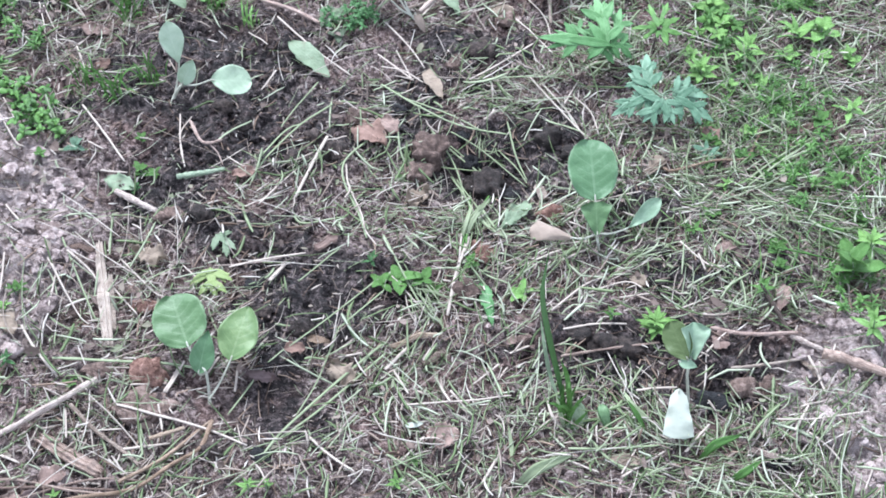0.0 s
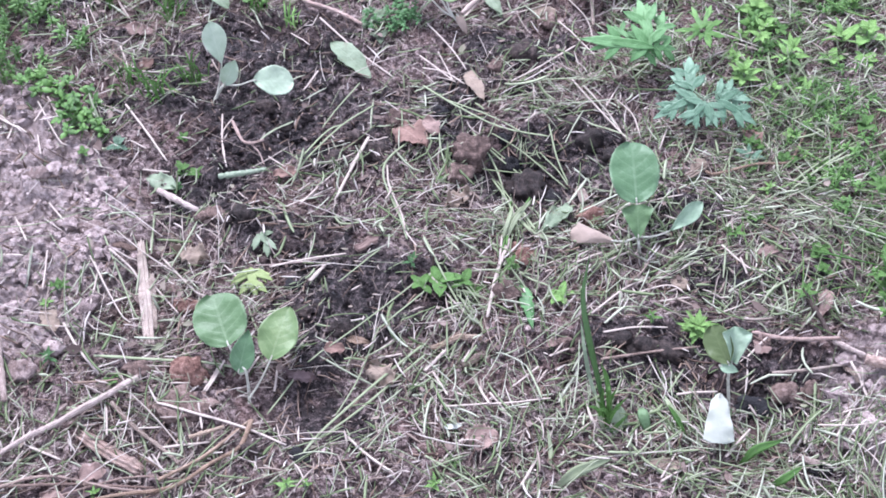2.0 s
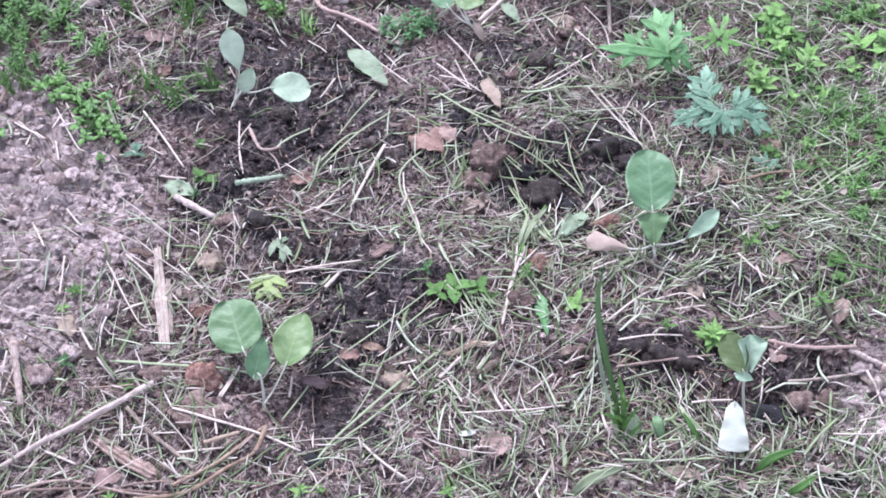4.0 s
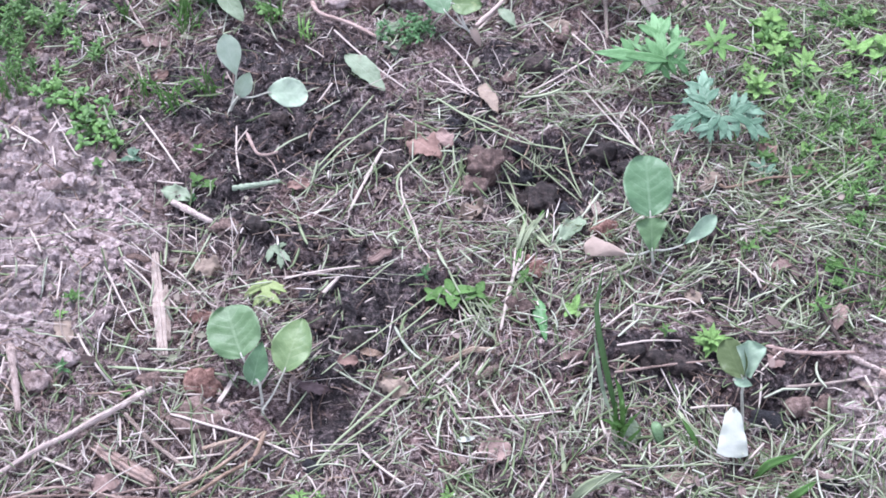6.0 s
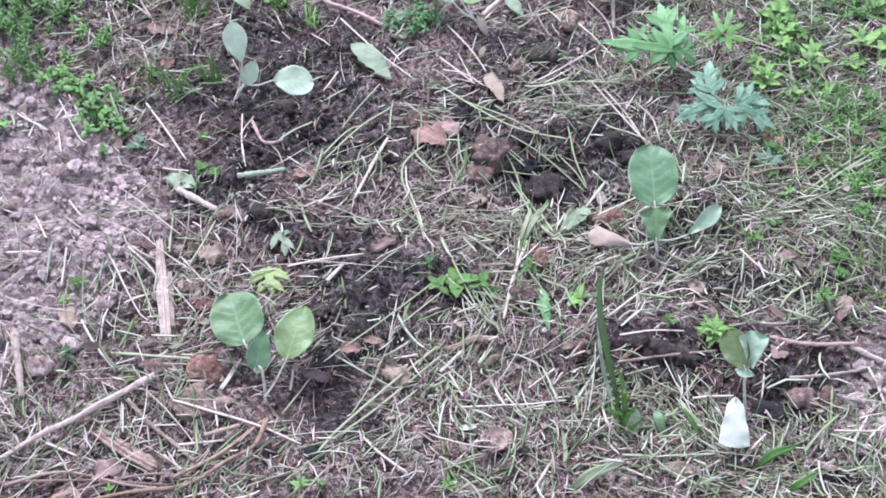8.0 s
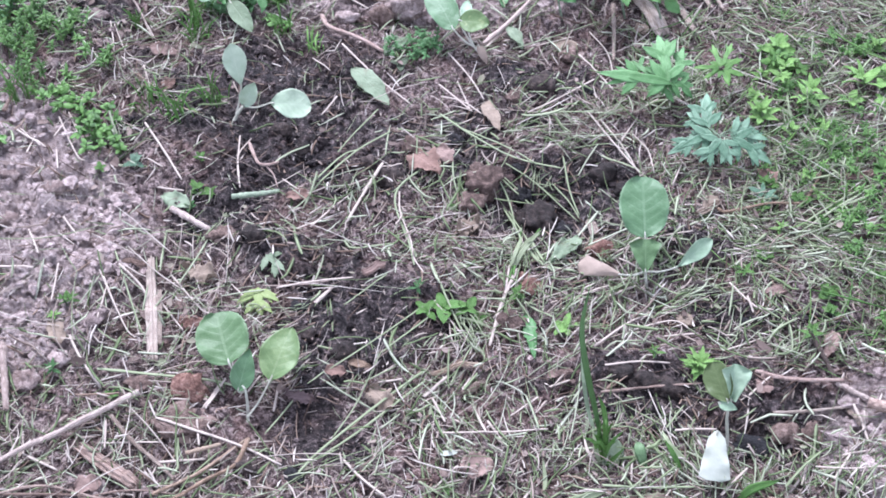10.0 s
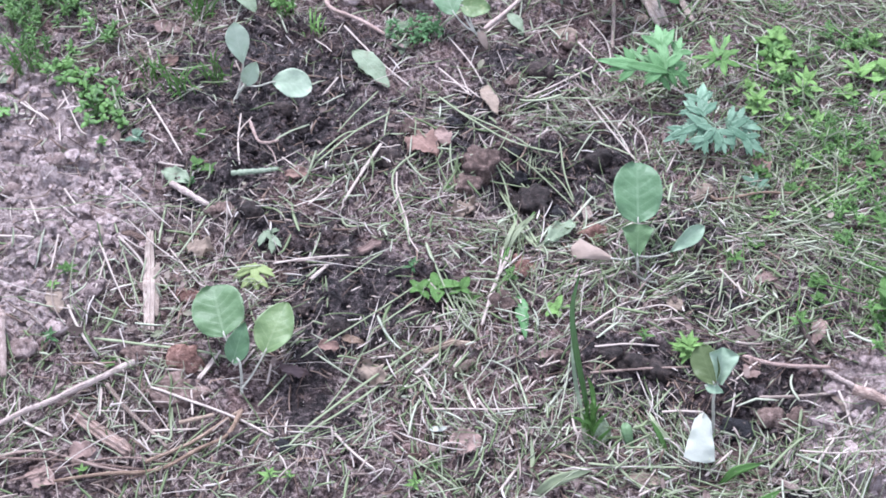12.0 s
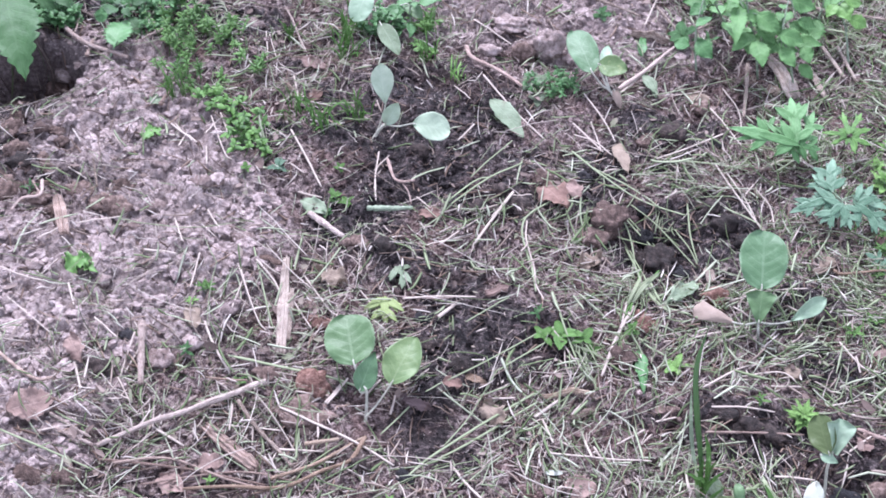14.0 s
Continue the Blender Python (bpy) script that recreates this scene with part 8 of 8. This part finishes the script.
clod(0.2844, -0.1319, 0.0356, 0.0256, 0.0158, CLOD_DARK, "moist dark brown clod of soil", seed=143, sink=0.35)
clod(0.4111, -0.1832, 0.0356, 0.0276, 0.0171, CLOD_BROWN, "red-brown clod of soil", seed=144, sink=0.35)
clod(0.4360, -0.1820, 0.0267, 0.0256, 0.0158, CLOD_BROWN, "red-brown clod of soil", seed=145, sink=0.35)
clod(0.4331, -0.2788, 0.0267, 0.0184, 0.0114, CLOD_BLACK, "black wet lump of soil", seed=146, sink=0.35)
clod(0.3764, -0.0303, 0.0222, 0.0133, 0.0082, CLOD_BLACK, "black wet lump of soil", seed=147, sink=0.35)
clod(0.3316, 0.0069, 0.0311, 0.0256, 0.0158, CLOD_DARK, "moist dark brown clod of soil", seed=148, sink=0.35)
clod(0.1766, -0.1202, 0.0222, 0.0225, 0.0138, CLOD_BROWN, "red-brown clod of soil", seed=149, sink=0.35)
clod(0.0868, -0.2900, 0.0267, 0.0256, 0.0158, CLOD_DARK, "moist dark brown clod of soil", seed=150, sink=0.35)
clod(0.3971, -0.0386, 0.0311, 0.0225, 0.0139, CLOD_DARK, "moist dark brown clod of soil", seed=151, sink=0.35)
clod(0.3523, -0.0512, 0.0267, 0.0184, 0.0114, CLOD_DARK, "moist dark brown clod of soil", seed=152, sink=0.35)
clod(-0.7404, 0.3359, 0.0489, 0.0460, 0.0285, CLOD_BROWN, "large pinkish clod at the edge of the dug hole", seed=153, sink=0.35)
clod(-0.8020, 0.3220, 0.0284, 0.0307, 0.0176, CLOD_BROWN, "red-brown clod of soil", seed=154, sink=0.35)
clod(-0.7325, 0.3565, 0.0311, 0.0276, 0.0138, CLOD_PALE, "pale dry clod of soil", seed=155, sink=0.35)
clod(-0.7243, 0.1604, 0.0311, 0.0307, 0.0190, CLOD_BROWN, "red-brown clod of soil", seed=156, sink=0.35)
clod(-0.7049, 0.1235, 0.0311, 0.0276, 0.0171, CLOD_BROWN, "red-brown clod of soil", seed=157, sink=0.35)
clod(-0.6856, 0.1004, 0.0356, 0.0276, 0.0171, CLOD_DARK, "moist dark brown clod of soil", seed=158, sink=0.35)
clod(-0.6934, 0.0642, 0.0311, 0.0256, 0.0158, CLOD_BROWN, "red-brown clod of soil", seed=159, sink=0.35)
clod(-0.5464, 0.0502, 0.0356, 0.0307, 0.0190, CLOD_BROWN, "red-brown clod of soil", seed=160, sink=0.35)
clod(-0.5515, 0.0909, 0.0311, 0.0276, 0.0171, CLOD_BROWN, "red-brown clod of soil", seed=161, sink=0.35)
clod(-0.7497, 0.2871, 0.0400, 0.0256, 0.0158, CLOD_DARK, "moist dark brown clod of soil", seed=162, sink=0.35)
clod(-0.7717, 0.2914, 0.0267, 0.0225, 0.0139, CLOD_DARK, "moist dark brown clod of soil", seed=163, sink=0.35)
clod(-0.6567, 0.0995, 0.0267, 0.0204, 0.0127, CLOD_BROWN, "red-brown clod of soil", seed=164, sink=0.35)
clod(-0.4894, 0.0540, 0.0222, 0.0204, 0.0102, CLOD_PALE, "pale dry clod of soil", seed=165, sink=0.35)
clod(-0.5097, 0.0258, 0.0222, 0.0204, 0.0102, CLOD_PALE, "pale dry clod of soil", seed=166, sink=0.35)
clod(-0.4504, 0.1106, 0.0267, 0.0225, 0.0112, CLOD_PALE, "pale dry clod of soil", seed=167, sink=0.35)
clod(-0.5159, 0.1426, 0.0267, 0.0225, 0.0112, CLOD_PALE, "pale dry clod of soil", seed=168, sink=0.35)
clod(-0.3801, 0.0480, 0.0311, 0.0256, 0.0128, CLOD_PALE, "pale dry clod of soil", seed=169, sink=0.35)
clod(-0.6922, 0.0487, 0.0267, 0.0307, 0.0165, CLOD_BROWN, "red-brown clod of soil", seed=170, sink=0.35)
clod(-0.5166, 0.3669, 0.0267, 0.0225, 0.0112, CLOD_PALE, "pale dry clod of soil", seed=171, sink=0.35)
clod(-0.4855, 0.4770, 0.0311, 0.0256, 0.0128, CLOD_PALE, "pale dry clod of soil", seed=172, sink=0.35)
clod(-0.1132, 0.5709, 0.0489, 0.0307, 0.0153, CLOD_PALE, "pale dry clod of soil", seed=173, sink=0.35)
clod(-0.1374, 0.5065, 0.0311, 0.0225, 0.0112, CLOD_PALE, "pale dry clod of soil", seed=174, sink=0.35)
clod(-0.0211, 0.5225, 0.0267, 0.0225, 0.0112, CLOD_PALE, "pale dry clod of soil", seed=175, sink=0.35)
clod(-0.5007, -0.0955, 0.0267, 0.0225, 0.0112, CLOD_PALE, "pale dry clod of soil", seed=176, sink=0.35)
clod(-0.6077, -0.0678, 0.0222, 0.0184, 0.0092, CLOD_PALE, "pale dry clod of soil", seed=177, sink=0.35)
clod(-0.4864, -0.1967, 0.0267, 0.0204, 0.0127, CLOD_DARK, "moist dark brown clod of soil", seed=178, sink=0.35)
clod(-0.5920, -0.1464, 0.0267, 0.0225, 0.0112, CLOD_PALE, "pale dry clod of soil", seed=179, sink=0.35)
clod(-0.5213, -0.0707, 0.0196, 0.0184, 0.0092, CLOD_PALE, "pale dry clod of soil", seed=180, sink=0.35)
clod(-0.4675, -0.3508, 0.0267, 0.0204, 0.0127, CLOD_BROWN, "red-brown clod of soil", seed=181, sink=0.35)
clod(-0.5095, -0.3619, 0.0356, 0.0276, 0.0171, CLOD_BROWN, "red-brown clod of soil", seed=182, sink=0.35)
clod(-0.2450, -0.2090, 0.0700, 0.0480, 0.0240, CLOD_BROWN, "large crumbling brown clod of soil", seed=183, sink=0.50)
clod(-0.2381, -0.1700, 0.0400, 0.0330, 0.0250, CLOD_RED, "red-brown brick-like clod of soil", seed=184, sink=0.20)
clod(0.1187, 0.1744, 0.0238, 0.0213, 0.0220, CLOD_BLACK, "black wet lump of soil", seed=185, sink=0.10)
straw([(0.0720, 0.2054), (0.1024, 0.1782), (0.1305, 0.1553), (0.1370, 0.1374)], 0.0033, CLIPPING, label="long grey-green grass stalk lying across the straw", name="grass_stalk")
straw([(0.0777, 0.2033), (0.1129, 0.1782), (0.1513, 0.1495)], 0.0026, CLIPPING, label="long grey-green grass stalk lying across the straw", name="grass_stalk")
straw([(0.0954, 0.2097), (0.1343, 0.1879), (0.1886, 0.1320)], 0.0026, CLIPPING, label="long grey-green grass stalk lying across the straw", name="grass_stalk")
straw([(0.1556, 0.1912), (0.1760, 0.1626), (0.1898, 0.1298)], 0.0026, CLIPPING, label="long grey-green grass stalk lying across the straw", name="grass_stalk")
straw([(0.0951, 0.1489), (0.1152, 0.0966), (0.1269, 0.0331)], 0.0033, CLIPPING, label="long grey-green grass stalk lying across the straw", name="grass_stalk")
straw([(0.1020, 0.1437), (0.1251, 0.0889), (0.1468, 0.0328)], 0.0026, CLIPPING, label="long grey-green grass stalk lying across the straw", name="grass_stalk")
lone = thing("grass_leaf", (0.1071, 0.0344, 0.0132), "bright green grass leaf standing from the straw", "grass", "single grass leaves")
part("grass_blade", mesh("grass_blade", *shifted(grass_leaf([(0.1071, 0.0344, 0.0132), (0.1157, 0.0554, 0.0250), (0.1389, 0.0827, 0.0326)], 0.0053, (0, -0.7, 0.7)), lone.location), CLIPPING), lone)
clod(-0.0548, 0.5268, 0.0462, 0.0349, 0.0400, CLOD_PALE, "large pale pinkish dry clod of soil", seed=186, sink=0.20)
clod(-0.0873, 0.5092, 0.0330, 0.0258, 0.0300, CLOD_BROWN, "red-brown clod of soil", seed=187, sink=0.20)
weed_patch(-0.6437, 0.4547, 0.0726, 0.0225, 26, 0.0140, WEED_DARK, "dark green weed leaves in the shade of the nettle", 0, "egg", 0.030, 188)
twig([(-0.6468, 0.4771), (-0.6117, 0.4210)], 0.0059, TWIG, label="grey-brown twig leaning over weeds")
twig([(-0.5750, 0.4558), (-0.5597, 0.4877), (-0.5508, 0.5010)], 0.0046, TWIG)
clod(-0.7418, 0.3529, 0.0396, 0.0304, 0.0188, CLOD_BROWN, "red-brown clod of soil", seed=189, sink=0.35)
clod(-0.7312, 0.1929, 0.0224, 0.0197, 0.0122, CLOD_BROWN, "red-brown clod of soil", seed=190, sink=0.35)
clod(-0.6873, 0.1682, 0.0198, 0.0167, 0.0104, CLOD_BROWN, "red-brown clod of soil", seed=191, sink=0.35)
clod(-0.6669, 0.1706, 0.0238, 0.0182, 0.0113, CLOD_BROWN, "red-brown clod of soil", seed=192, sink=0.35)
clod(-0.7067, 0.1237, 0.0304, 0.0258, 0.0160, CLOD_BROWN, "red-brown clod of soil", seed=193, sink=0.35)
clod(-0.6804, 0.0954, 0.0264, 0.0228, 0.0141, CLOD_BROWN, "red-brown clod of soil", seed=194, sink=0.35)
clod(-0.6674, 0.1197, 0.0224, 0.0197, 0.0122, CLOD_BROWN, "red-brown clod of soil", seed=195, sink=0.35)
clod(-0.6536, 0.1527, 0.0198, 0.0167, 0.0104, CLOD_BROWN, "red-brown clod of soil", seed=196, sink=0.35)
clod(-0.6794, 0.0600, 0.0290, 0.0228, 0.0141, CLOD_BROWN, "red-brown clod of soil", seed=197, sink=0.35)
clod(-0.6432, 0.0460, 0.0238, 0.0197, 0.0122, CLOD_BROWN, "red-brown clod of soil", seed=198, sink=0.35)
clod(-0.6024, 0.0756, 0.0330, 0.0228, 0.0141, CLOD_BROWN, "red-brown clod of soil", seed=199, sink=0.35)
clod(-0.5567, 0.0519, 0.0396, 0.0258, 0.0160, CLOD_BROWN, "red-brown clod of soil", seed=200, sink=0.35)
clod(-0.6246, 0.0325, 0.0304, 0.0228, 0.0141, CLOD_BROWN, "red-brown clod of soil", seed=201, sink=0.35)
